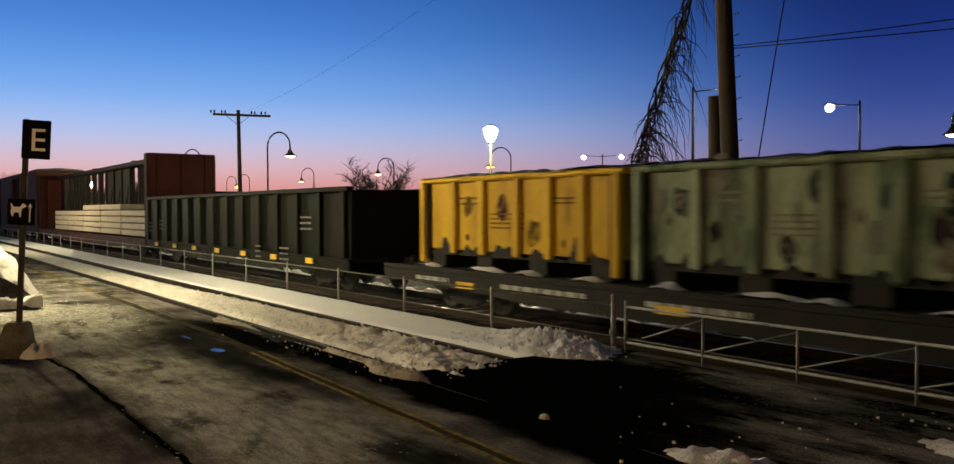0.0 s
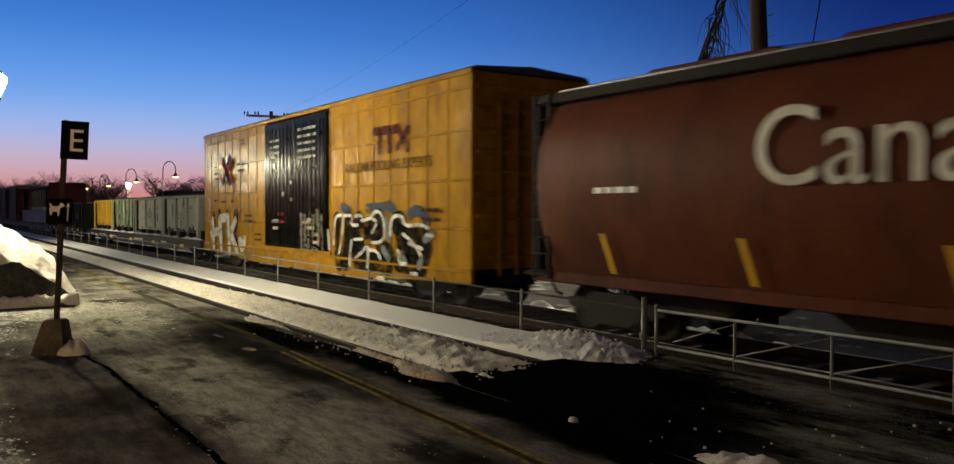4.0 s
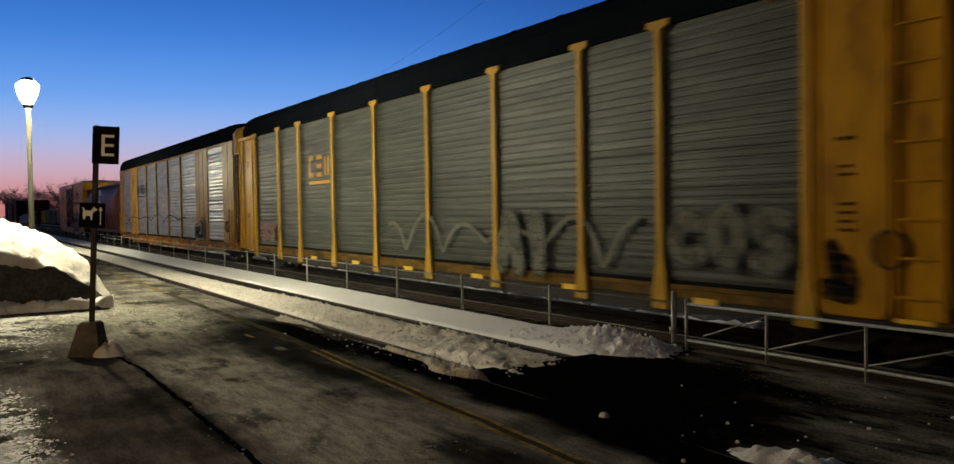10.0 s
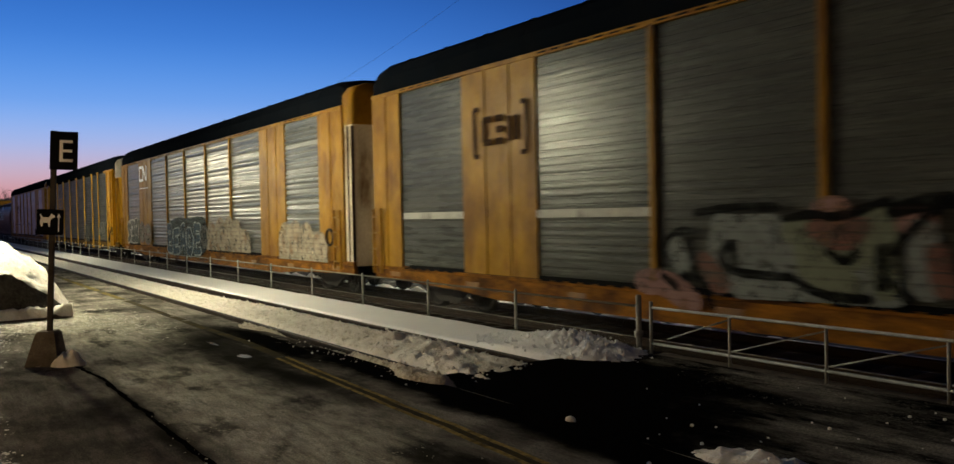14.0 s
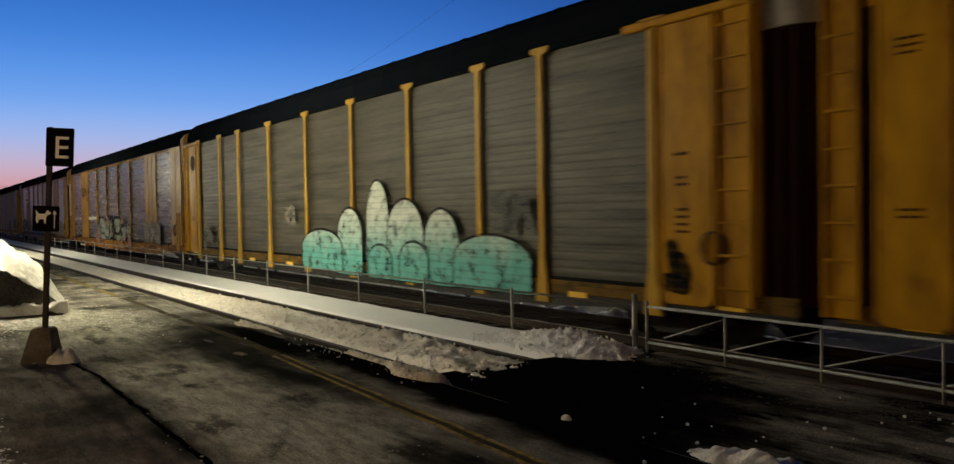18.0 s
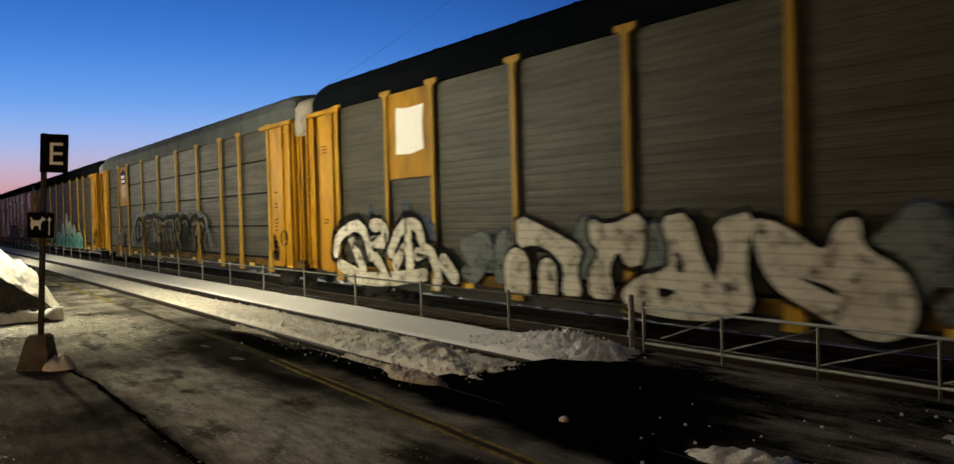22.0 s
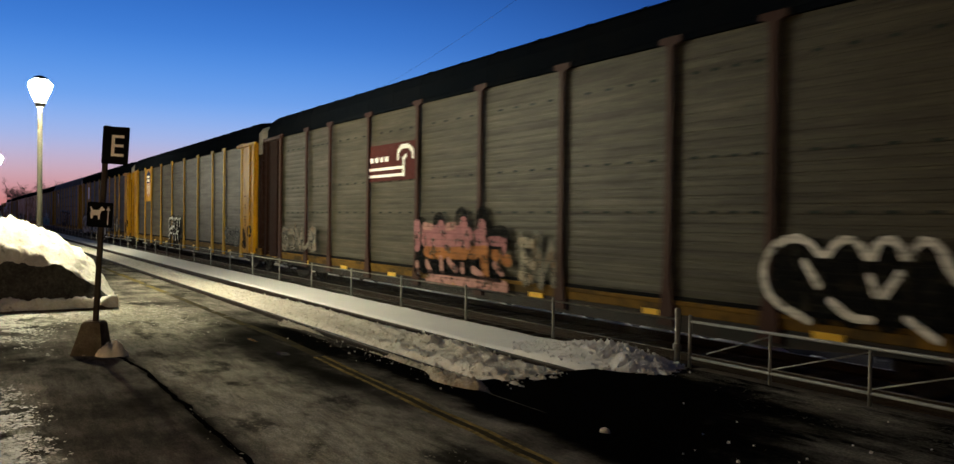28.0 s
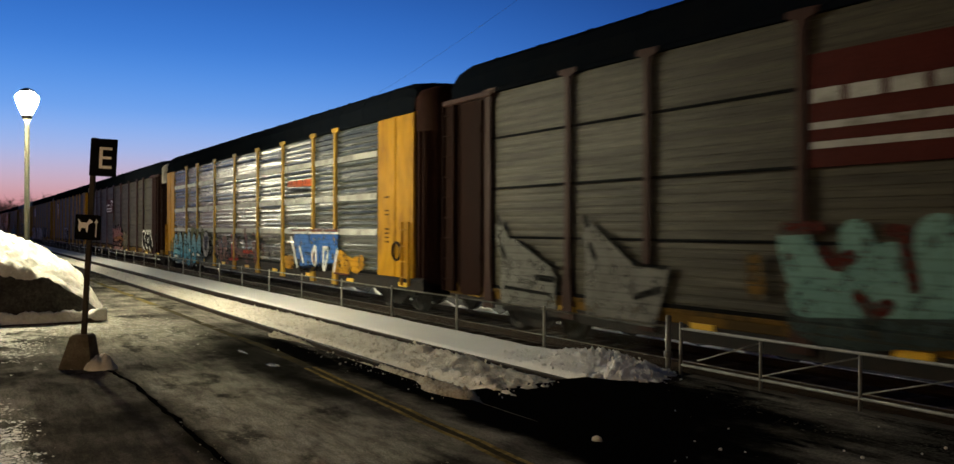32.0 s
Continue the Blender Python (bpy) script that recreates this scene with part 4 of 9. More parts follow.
def band(pts, rad):
    """One stroke with round ends along points of (x, z), facing -y."""
    me, k = Mesh(), len(pts)
    left, right = [], []
    for i, (x, z) in enumerate(pts):
        (ax, az), (bx, bz) = pts[max(i - 1, 0)], pts[min(i + 1, k - 1)]
        d = math.hypot(bx - ax, bz - az) or 1
        nx, nz = -(bz - az) / d * rad[i], (bx - ax) / d * rad[i]
        left.append((x + nx, -.0003 * i, z + nz))
        right.append((x - nx, -.0003 * i, z - nz))
    me.add(left + right, [(i, k + i, k + i + 1, i + 1) for i in range(k - 1)])
    for i, s, a, b in ((0, 1, 0, k), (k - 1, -1, 2 * k - 1, k - 1)):
        x, z = pts[i]
        u, w = me.v[a][0] - x, me.v[a][2] - z
        arc = []
        for j in range(1, 6):
            t = math.pi * j / 6
            arc.append((x + u * math.cos(t) - w * math.sin(t), me.v[a][1], z + w * math.cos(t) + u * math.sin(t)))
        m = len(me.v)
        me.v += arc
        me.f.append((a, *range(m, m + 5), b))
        me.smooth.append(False)
    return me


def lie(up):
    """How far a coat of paint lies before the car's side."""
    return up if up < .06 else .064 + max(-.012, up - .098) * .3


def mural(car, label, layers, up=.064):
    """A spray-painted picture of strokes, coat upon coat. layers: (paint, half width, strokes of (x, z))."""
    root, at = None, 0.0
    for mat, r, strokes in layers:
        rnd = random.Random(len(strokes))
        for st in strokes:
            if len(st) > 2:
                st = [st[0]] + [(p[0] * (1 - u) + q[0] * u, p[1] * (1 - u) + q[1] * u) for p, q in zip(st, st[1:]) for u in (.25, .75)] + [st[-1]]
            me = band(st, [r * rnd.uniform(.85, 1.15) for _ in st])
            if root is None:
                root = part("graffiti", me, worn(mat, up > 0), car, label, (0, -SIDE - up, 0))
            else:
                part("sprayed_stroke", me, worn(mat, up > 0), root, "", (0, -at, 0))
            at += .0009
        at += .002


def rounded(pts, times):
    """A closed outline with its corners cut."""
    for _ in range(times):
        pts = [(p[0] * (1 - k) + q[0] * k, p[1] * (1 - k) + q[1] * k) for p, q in zip(pts, pts[1:] + pts[:1]) for k in (.22, .78)]
    return pts


def sprayed(car, outline, fill, line, label, up, grow=.07, soft=1, cuts=()):
    """A spray-painted letter from its outline of (x, z), with a contour and cuts in the contour's paint."""
    pts = rounded(list(outline), soft)
    if sum(p[0] * q[1] - q[0] * p[1] for p, q in zip(pts, pts[1:] + pts[:1])) < 0:
        pts.reverse()
    wide = []
    for o, p, q in zip(pts[-1:] + pts[:-1], pts, pts[1:] + pts[:1]):
        a, b = Vector((p[1] - o[1], o[0] - p[0])), Vector((q[1] - p[1], p[0] - q[0]))
        a.normalize()
        b.normalize()
        m = (a + b) / max(.5, 1 + a.dot(b))
        wide.append((p[0] + m.x * grow, p[1] + m.y * grow))
    face = lambda ring, y: Mesh().add([(p, y, q) for p, q in ring], [tuple(range(len(ring)))])
    root = part("painted_letter", face(wide, 0), worn(line), car, label, (0, -SIDE - lie(up), 0))
    part("letter_fill", face(pts, -.005), worn(fill), root)
    for cut in cuts:
        cut = rounded(list(cut), 1)
        if sum(p[0] * q[1] - q[0] * p[1] for p, q in zip(cut, cut[1:] + cut[:1])) < 0:
            cut.reverse()
        part("letter_gap", face(cut, -.010), line, root)


def petal(car, x, z, w, h, fill, line, label, up=.098):
    """A tall rounded spray-painted lobe with a dark outline."""
    def shape(g, y, z1=1.0):
        p = [(x - g, y, z - g * .3)] + [(x + w / 2 - (w / 2 + g) * math.cos(a), y, z + h * .55 + (h * .45 + g) * math.sin(a)) for a in (math.pi * i / 16 for i in range(17))] + [(x + w + g, y, z - g * .3)]
        return Mesh().add(p, [tuple(range(len(p) - 1, -1, -1))])
    root = part("painted_letter", shape(.06, 0), worn(line), car, label, (0, -SIDE - lie(up), 0))
    part("letter_fill", shape(0, -.005), worn(fill), root)


def scrawl(car, x, z, w, h, mat, seed, label, turns=7, r=.035):
    """A thin sprayed line that loops along the side."""
    rnd, me = random.Random(seed), Mesh()
    pts = []
    n = turns * 10
    for i in range(n + 1):
        u = i / n
        pts.append((x + w * u + .10 * w / turns * math.sin(u * turns * 6.28), z + h * (.5 + .5 * math.sin(u * turns * 6.28 + 1.3) * (.6 + .4 * math.sin(u * 9 + seed)))))
    v = []
    for i, (a, b) in enumerate(pts):
        p, q = pts[max(i - 1, 0)], pts[min(i + 1, n)]
        d = math.hypot(q[0] - p[0], q[1] - p[1]) or 1
        nx, nz = -(q[1] - p[1]) / d * r, (q[0] - p[0]) / d * r
        v += [(a + nx, -.004, b + nz), (a - nx, -.004, b - nz)]
    me.add(v, [(2 * i, 2 * i + 1, 2 * i + 3, 2 * i + 2) for i in range(n)])
    part("graffiti", me, mat, car, label, (0, -SIDE - .045, 0))


def plate(car, name, outline, mat, label, up=.05):
    """A flat painted shape on the camera side, an outline of (x, z)."""
    me = Mesh().prism(outline, -.006, 0)
    return part(name, me, worn(mat) if name.startswith("graffiti") else mat, car, label, (0, -SIDE - lie(up), 0))


def rect(x0, z0, x1, z1):
    return [(x0, z0), (x1, z0), (x1, z1), (x0, z1)]


def roof_mesh(length, eave, rise=.62, rounded=True):
    """A cambered roof with cross ribs and ends that roll down."""
    prof = [(-SIDE, 0), (-SIDE, .34), (-1.46, .56), (-1.28, .68), (-.7, .76), (0, .80), (.7, .76), (1.28, .68), (1.46, .56), (SIDE, .34), (SIDE, 0)]
    prof = [(y, z * rise / .62) for y, z in prof]
    xs = [0, .06, .2, .5] + spaced(1.0, length - 1.0, .72) + [length - .5, length - .2, length - .06, length]
    me = Mesh()
    for i, x in enumerate(xs):
        e = min(x, length - x)
        drop = (.30 * (1 - min(1, e / .5)) ** 2) if rounded else 0
        for y, z in prof:
            me.v.append((x, y * (1 - .06 * drop), eave + z * (1 - drop)))
    k = len(prof)
    me.f = [(i * k + j, (i + 1) * k + j, (i + 1) * k + j + 1, i * k + j + 1) for i in range(len(xs) - 1) for j in range(k - 1)]
    me.f += [tuple(range(k)), tuple(range(len(me.v) - 1, len(me.v) - 1 - k, -1))]
    me.smooth = [False] * len(me.f)
    return me


def roof_rib():
    p = [(-1.555, .05), (-1.555, .345), (-1.468, .572), (-1.285, .695), (-.7, .775), (0, .815), (.7, .775), (1.285, .695), (1.468, .572), (1.555, .345), (1.555, .05)]
    q = [(y * .985, z - .02) for y, z in p]
    return Mesh().along(p + q[::-1], -.03, .03)


P0, P1, SILL = .95, 4.84, .455  # panel foot, panel head, sill foot above the rail
CARS = []


def underframe(car, length, mat, sill_label=""):
    part("deck", Mesh().box(.1, length - .1, -1.45, 1.45, .82, .93, .02), M_DARK, car)
    part("centre_sill", Mesh().along([(-.3, .55), (.3, .55), (.3, .82), (-.3, .82)], .3, length - .3), M_DARK, car)
    top = .705 if mat is M_SILL else P0 - .004
    for s in (-1, 1):
        ya, yb = sorted((s * (SIDE - .10), s * (SIDE - .005)))
        o = [(.0, .62), (1.2, .62), (3.6, .55), (5.0, SILL), (length - 5.0, SILL), (length - 3.6, .55), (length - 1.2, .62), (length, .62), (length, top), (0, top)]
        part("side_sill", Mesh().prism(o, ya, yb), M_DARK if mat is M_SILL else mat, car, sill_label)
        if mat is M_SILL:
            part("sill_strip", Mesh().box(0, length, ya, yb, .71, P0 - .004, .01), mat, car, "grimy yellow strip under the panels")
        part("sill_lip", Mesh().box(0, length, min(ya, yb) - .02 if s < 0 else yb - .06, ya + .06 if s < 0 else yb + .02, P0 - .10, P0 - .03, .01), mat, car)
    for x in (2.45, length - 2.45):
        add_truck(car, x)
    add_coupler(car, -.05, -1)
    add_coupler(car, length + .05, 1)


def end_plan(back, out, half, r):
    """The plan of a rounded end door of (x, y), from its back to its outer face."""
    arc = [(out - r + r * math.sin(a), -half + r - r * math.cos(a)) for a in (math.pi / 2 * k / 6 for k in range(7))]
    return [(back, -half), *arc, *[(x, -y) for x, y in arc[::-1]], (back, half)]


def stacked(plan, levels):
    """A plan carried up through levels of (height, shrink)."""
    me, k = Mesh(), len(plan)
    for z, q in levels:
        me.v += [(x * 1.0 - q * (x - plan[0][0]), y * (1 - q), z) for x, y in plan]
    for i in range(len(levels) - 1):
        me.f += [(i * k + n, i * k + (n + 1) % k, (i + 1) * k + (n + 1) % k, (i + 1) * k + n) for n in range(k)]
    me.smooth = [True] * len(me.f)
    me.add([me.v[n] for n in range(k)], [tuple(range(k - 1, -1, -1))])
    me.add([me.v[(len(levels) - 1) * k + n] for n in range(k)], [tuple(range(k))])
    return me


def end_door(car, length, mat, pale, dark_cap):
    """Rounded folding doors with their cap, at both ends of a car."""
    for s in (-1, 1):
        turn = pose(0, 0, 0) if s > 0 else pose(length - .02, 0, 0, 0, 0, 180)
        back, out = length - .52, length - .04 if pale else length + .20
        r = .08 if pale else .42
        d = part("end_door", shared(("end_door", length), lambda: stacked(end_plan(back, out, 1.50 if pale else 1.47, r), [(P0 - .12, 0), (P1 - .46, 0)]), M_DOOREDGE if pale else mat), None, car, "pale rounded end door" if pale else "rounded folding end door", turn)
        for i in range(0 if pale else 5):
            z = P0 + .35 + i * .66
            part("door_rib", shared(("door_rib", length, i), lambda: stacked(end_plan(back + .3, out + .02, 1.485, .42), [(z, 0), (z + .05, 0)]), mat), None, d)
        for x in (back + .26, back + .48):
            part("door_hinge", shared(("door_hinge", length, round(x, 2)), lambda: Mesh().box(x - .03, x + .03, -1.53, -1.46, P0, P1 - .5, .01), M_BROWNSHADE if pale else mat), None, d)
        part("end_cap", shared(("end_cap", s), lambda: stacked(end_plan(back - .04, out + .03, 1.52 if pale else 1.50, r + .04), [(P1 - .46, 0), (P1 + .30, 0), (P1 + .50, .10), (P1 + .62, .32)]), M_CAP if not pale and s > 0 and not dark_cap else mat), None, car, "rounded cap over the end doors", turn)


def corner_door(w):
    """A flat corner door with rounded lower corners and a raised rim."""
    z0, z1, r = P0 - .22, P1 - .12, .16
    o = [(r, z0), (w - r, z0), (w - r * .3, z0 + r * .3), (w, z0 + r), (w, z1), (0, z1), (0, z0 + r), (r * .3, z0 + r * .3)]
    m = Mesh().prism(o, -.045, .03)
    for a, b in ((.0, .05), (w - .05, w)):
        m.box(a, b, -.062, -.045, z0 + r, z1, .006)
    for z in (1.45, 2.75, 4.05):
        m.tube([(w - .02, -.06, z), (w - .02, -.06, z + .14)], .022, 6)
    return m


def ladder_column(w):
    """A flat column that carries the rungs of a side ladder."""
    m = Mesh().box(0, w, .0, .05, P0 - .18, P1 - .06, .008)
    for x in (.02, w - .02):
        m.box(x - .02, x + .02, -.06, .0, P0 - .18, P1 - .06, .006)
    for k in range(9):
        z = P0 + .05 + k * .44
        m.box(.03, w - .03, -.055, -.03, z, z + .035, .006)
    return m


def slotted_strip(w):
    m, x = Mesh(), .12
    while x + .32 < w:
        m.box(x, x + .26, -.004, 0, -.014, .014)
        x += .36
    return m


def autorack(x0, label, segs, posts, panel, frame_mat, roof_mat, length=26.95, post_kind="thin", seams=(), white_edge=False, slots=False, bare_ends=False, end_mat=None):
    """A tall covered car carrier: sill, side panels between posts, roof, end doors, ladders and trucks. segs: (from, to, kind), kind p or s."""
    car = thing("autorack_car", label, "rail car", (x0, TRACK_Y, TRACK_Z), "autorack cars of the freight train")
    CARS.append((car, x0))
    underframe(car, length, M_DARK if bare_ends else M_SILL if frame_mat in (M_YELLOWP, M_BROWNP) else M_SILLO if frame_mat is M_ORANGE else frame_mat)
    for s in (-1, 1):
        turn = pose(0, 0, 0) if s < 0 else pose(length, 0, 0, 0, 0, 180)
        for a, b, kind in segs:
            w = round(b - a, 3)
            if kind == "p":
                me = shared(("side_panel", w), lambda w=w: corrugated(w, P0, P1, .145, .026) if panel in (M_SILVER, M_SILVERB, M_SILVERD) else corrugated(w, P0, P1, .135, .009 if panel is M_GREYP else .0055), panel)
                part("side_panel", me, None, car, at=turn @ Matrix.Translation((a, -SIDE + .04, 0)))
            else:
                def solid(w=w):
                    k, o = max(2, round(w / .8)), [(0, .06), (0, 0)]
                    for i in range(1, k):
                        x = i * w / k
                        o += [(x - .04, 0), (x - .03, -.018), (x + .03, -.018), (x + .04, 0)]
                    o += [(w, 0), (w, .06)]
                    m = Mesh()
                    m.v = [(x, y, z) for z in (P0 - .02, P1) for x, y in o]
                    n = len(o)
                    m.f = [(i, i + 1, n + i + 1, n + i) for i in range(n - 1)] + [(n - 1, 0, n, 2 * n - 1), tuple(range(n - 1, -1, -1)), tuple(range(n, 2 * n))]
                    m.smooth = [False] * len(m.f)
                    return m
                part("shear_panel", shared(("shear_panel", w), solid, frame_mat), None, car, "painted solid panel", turn @ Matrix.Translation((a, -SIDE - .01, 0)))
        for x in posts:
            if post_kind == "thin":
                me = shared(("side_post",), lambda: Mesh().box(-.055, .055, -.05, .03, P0 - .05, P1, .012), frame_mat)
            else:
                me = shared(("side_post", 1), lambda: flared_post(P0 - .42, P1 + .06, .115), M_POSTP if frame_mat is M_YELLOWP else frame_mat)
            part("side_post", me, None, car, at=turn @ Matrix.Translation((x, -SIDE - .0, 0)))
        part("top_rail", shared(("top_rail", length), lambda: Mesh().box(0, length - .5, -.03, .05, P1 - .03, P1 + .06, .01), roof_mat if post_kind == "flared" else frame_mat), None, car, at=turn @ Matrix.Translation((0, -SIDE, 0)))
        # black strip stands for the shaded gap under the panels
        part("foot_gap", shared(("foot_gap", length), lambda: Mesh().box(1.6, length - 1.6, -.012, .03, P0 - .028, P0 + .035), M_BLACKSPRAY), None, car, "black strip painting the dark gap along the foot of the panels", turn @ Matrix.Translation((0, -SIDE + .012, 0)))
        for z in seams:
            part("panel_seam", shared(("panel_seam", z, length), lambda z=z: Mesh().box(segs[0][0], segs[-1][1], -.01, .02, z - .022, z + .022), M_BLACKSPRAY), None, car, "dark joint strip", turn @ Matrix.Translation((0, -SIDE + .005, 0)))
        if post_kind == "flared" and not bare_ends:
            leaf = M_BROWNSHADE if frame_mat is M_BROWNP else frame_mat
            for x, w, lx, lw, ca, cb in ((.48, .88, -.16, .48, -.18, 1.75), (24.72, .96, 25.75, .60, 24.0, 26.44)):
                door = part("corner_door", shared(("corner_door", w), lambda: corner_door(w), leaf), None, car, "painted corner door", turn @ Matrix.Translation((x, -SIDE - .005, 0)))
                part("door_cap", shared(("door_cap", w), lambda: Mesh().box(ca - x, cb - x, -.10, .03, P1 - .10, P1 + .02, .02), frame_mat), None, door, "painted cap over the corner door")
                part("ladder", shared(("ladder", lw), lambda: ladder_column(lw), leaf), None, car, "side ladder on a flat column", turn @ Matrix.Translation((lx, -SIDE - .045, 0)))
            # black plate fills the gap and paints its shade
            part("door_gap", shared(("door_gap",), lambda: Mesh().box(.32, .46, .05, .09, P0 - .2, P1 - .05), M_BLACKSPRAY), None, car, "black plate painting the shade of the gap beside the corner door", turn @ Matrix.Translation((0, -SIDE, 0)))
        else:
            for x in (.08, length - .95):
                part("ladder", shared(("ladder", 2), lambda: ladder_mesh(1.5, .36, 4), frame_mat), None, car, "short side ladder", turn @ Matrix.Translation((x, -SIDE - .05, P0 - .2)))
        if slots:
            for a, b, kind in segs:
                if kind == "p":
                    for z in (P0 - .035, P1 + .015):
                        tagged(part("slotted_strip", shared(("slotted_strip", round(b - a, 3)), lambda a=a, b=b: slotted_strip(b - a), M_BLACKSPRAY), None, car, "strip of dark slots", turn @ Matrix.Translation((a, -SIDE - .034, z))), kind="stuff")
        for i in range(9):
            x = 1.0 + i * (length - 2) / 8
            part("reflector", shared(("reflector",), lambda: Mesh().box(-.22, .22, -.012, 0, -.05, .05), M_DULLREFLECT if frame_mat is M_ORANGE else M_REFLECT), None, car, at=turn @ Matrix.Translation((x, -SIDE - .012, .70 if i not in (0, 8) else .76)))
    top = part("roof", shared(("roof", length), lambda: roof_mesh(length - .5, P1 + .06), roof_mat), None, car)
    for x in spaced(1.4, length - 1.9, 1.44):
        part("roof_rib", shared(("roof_rib",), roof_rib, roof_mat), None, top, at=(x, 0, P1 + .06))
    # default end doors carry the shade between the cars in their colour
    end_door(car, length, frame_mat if white_edge else end_mat or M_BROWNSHADE, white_edge, bare_ends)
    part("brake_wheel", Mesh().turned([(.20, 0), (.24, .02), (.24, .05), (.20, .06)], 16, "y", (length - 1.25, -SIDE - .10, 1.55)), M_DARK, car)
    return car


def stencil(car, x, z, w, h, rows, seed, mat=None, label="small stencilled lettering"):
    part("stencil", bars(w, h, rows, seed), mat or M_STENCIL, car, label, (x, -SIDE - .034, z))


SHEAR = [(0, 1.3, "s"), (1.3, 3.85, "p"), (3.85, 6.2, "s"), (6.2, 9.0, "p"), (9.0, 11.8, "p"), (11.8, 14.65, "p"), (14.65, 17.5, "p"), (17.5, 20.4, "p"), (20.4, 22.5, "s"), (22.5, 24.93, "p"), (24.93, 26.46, "s")]
SHEAR_POSTS = [9.0, 11.8, 14.65, 17.5]
POSTS = [1.62, 4.15, 6.12, 8.9, 11.72, 14.55, 17.35, 20.05, 21.95, 24.55]
POSTED = [(.46, 1.62, "s"), *[(a, b, "p") for a, b in zip(POSTS[:-1], POSTS[1:])], (24.55, 26.42, "s")]
RACK_X = (48.9, 76.65, 105.05, 133.2, 160.6, 188.1, 215.8, 243.55, 271.15, 299.15, 327.3)  # where each carrier's front corner stands at the start


def monogram(car, x, z, w, h, mat, label, strokes, up=.05):
    """A railway's mark as plain strokes: slanted bars of (x, z, x, z, width) in a unit frame."""
    me = Mesh()
    for a, b, c, d, t in strokes:
        p, q = Vector((x + a * w, 0, z + b * h)), Vector((x + c * w, 0, z + d * h))
        n = (q - p).normalized().cross(Vector((0, 1, 0))) * t * h / 2
        me.add([(p + n)[:], (p - n)[:], (q - n)[:], (q + n)[:]], [(3, 2, 1, 0)])
    me.v = [(a, -.004, c) for a, b, c in me.v]
    return tagged(part("railway_mark", me, mat, car, label, (0, -SIDE - lie(up), 0)), kind="stuff")


# cars in train order, from the head end
def containers_and_gondola():
    # brown boxcar far ahead
    boxcar(-85.6, 20.3, 5.0, "brown weathered boxcar far ahead in the freight train", M_BROWNP, plain=True)
    boxcar(-107.0, 20.3, 5.0, "brown weathered boxcar far ahead in the freight train", M_BROWNP, plain=True)
    # centre-beam flat with lumber
    L = 28.0
    car = thing("centerbeam_car", "dark red centre-beam flat car loaded with wrapped lumber", "rail car", (-64.5, TRACK_Y, TRACK_Z))
    CARS.append((car, -64.5))
    underframe(car, L, M_BROWNP)
    for x in (0, L - .5):
        me = Mesh().box(x, x + .5, -1.45, 1.45, .93, 4.55, .05)
        for y in (-1.0, 0, 1.0):
            me.box(x - .06, x + .56, y - .06, y + .06, .95, 4.5, .02)
        part("bulkhead", me, M_BULK, car, "tall dark red end bulkhead")
    part("top_beam", Mesh().box(.4, L - .4, -.35, .35, 4.32, 4.55, .04), M_DARK, car)
    for i in range(15):
        x = 1.4 + i * 1.8
        part("beam_post", Mesh().box(x - .10, x + .10, -.14, .14, .93, 4.32, .02), M_DARK, car)
        if i < 14:
            part("beam_brace", Mesh().tube([(x, -.05, 1.2), (x + 1.8, -.05, 3.9)], .06, 6), M_DARK, car)
    part("centre_web", Mesh().box(14.0, L - 9, -.04, .04, 1.0, 4.3), M_DARK, car)
    for i in range(5):
        for r in range(5):
            if r == 4 and i not in (2, 3):
                continue
            x = 6.0 + i * 4.35
            part("timber_pack", Mesh().box(x, x + 4.2, -1.45, -.38, 1.02 + r * .29, 1.27 + r * .29, .03), M_LUMBER, car, "pale wrapped pack of lumber")
    # dark gondola
    L = 18.2
    car = thing("gondola_car", "dark green ribbed high-side gondola car", "rail car", (-36.2, TRACK_Y, TRACK_Z))
    CARS.append((car, -36.2))
    underframe(car, L, M_GOND)
    for s in (-1, 1):
        ya, yb = sorted((s * 1.40, s * 1.48))
        part("side_wall", Mesh().box(0, L, ya, yb, .95, 2.6, .01), M_GOND, car)
        for i in range(14):
            x = .25 + i * (L - .5) / 13
            ya, yb = sorted((s * 1.482, s * 1.60))
            part("rib", Mesh().prism([(x - .10, .95), (x + .10, .95), (x + .10, 2.56), (x - .10, 2.56)], ya, yb), M_GOND, car)
        ya, yb = sorted((s * 1.40, s * 1.62))
        part("top_chord", Mesh().box(-.05, L + .05, ya, yb, 2.56, 2.68, .02), M_GOND, car)
    for x in (0, L - .08):
        part("end_wall", Mesh().box(x, x + .08, -1.38, 1.38, .95, 2.6, .01), M_GOND, car)
    for i in range(7):
        part("reflector", Mesh().box(1.5 + i * 2.4, 1.9 + i * 2.4, -1.625, -1.60, .74, .88), M_REFLECT, car)
    for x, z, w in ((.7, 1.3, .5), (2.2, 1.4, .4), (15.6, 1.6, .7), (12.4, .75, .4), (14.2, .75, .6)):
        part("stencil", bars(w, .45, 3, int(x * 7)), M_GREYSTENCIL, car, "white stencilled lettering", (x, -1.63, z))
    # flat car with four containers
    L = 26.3
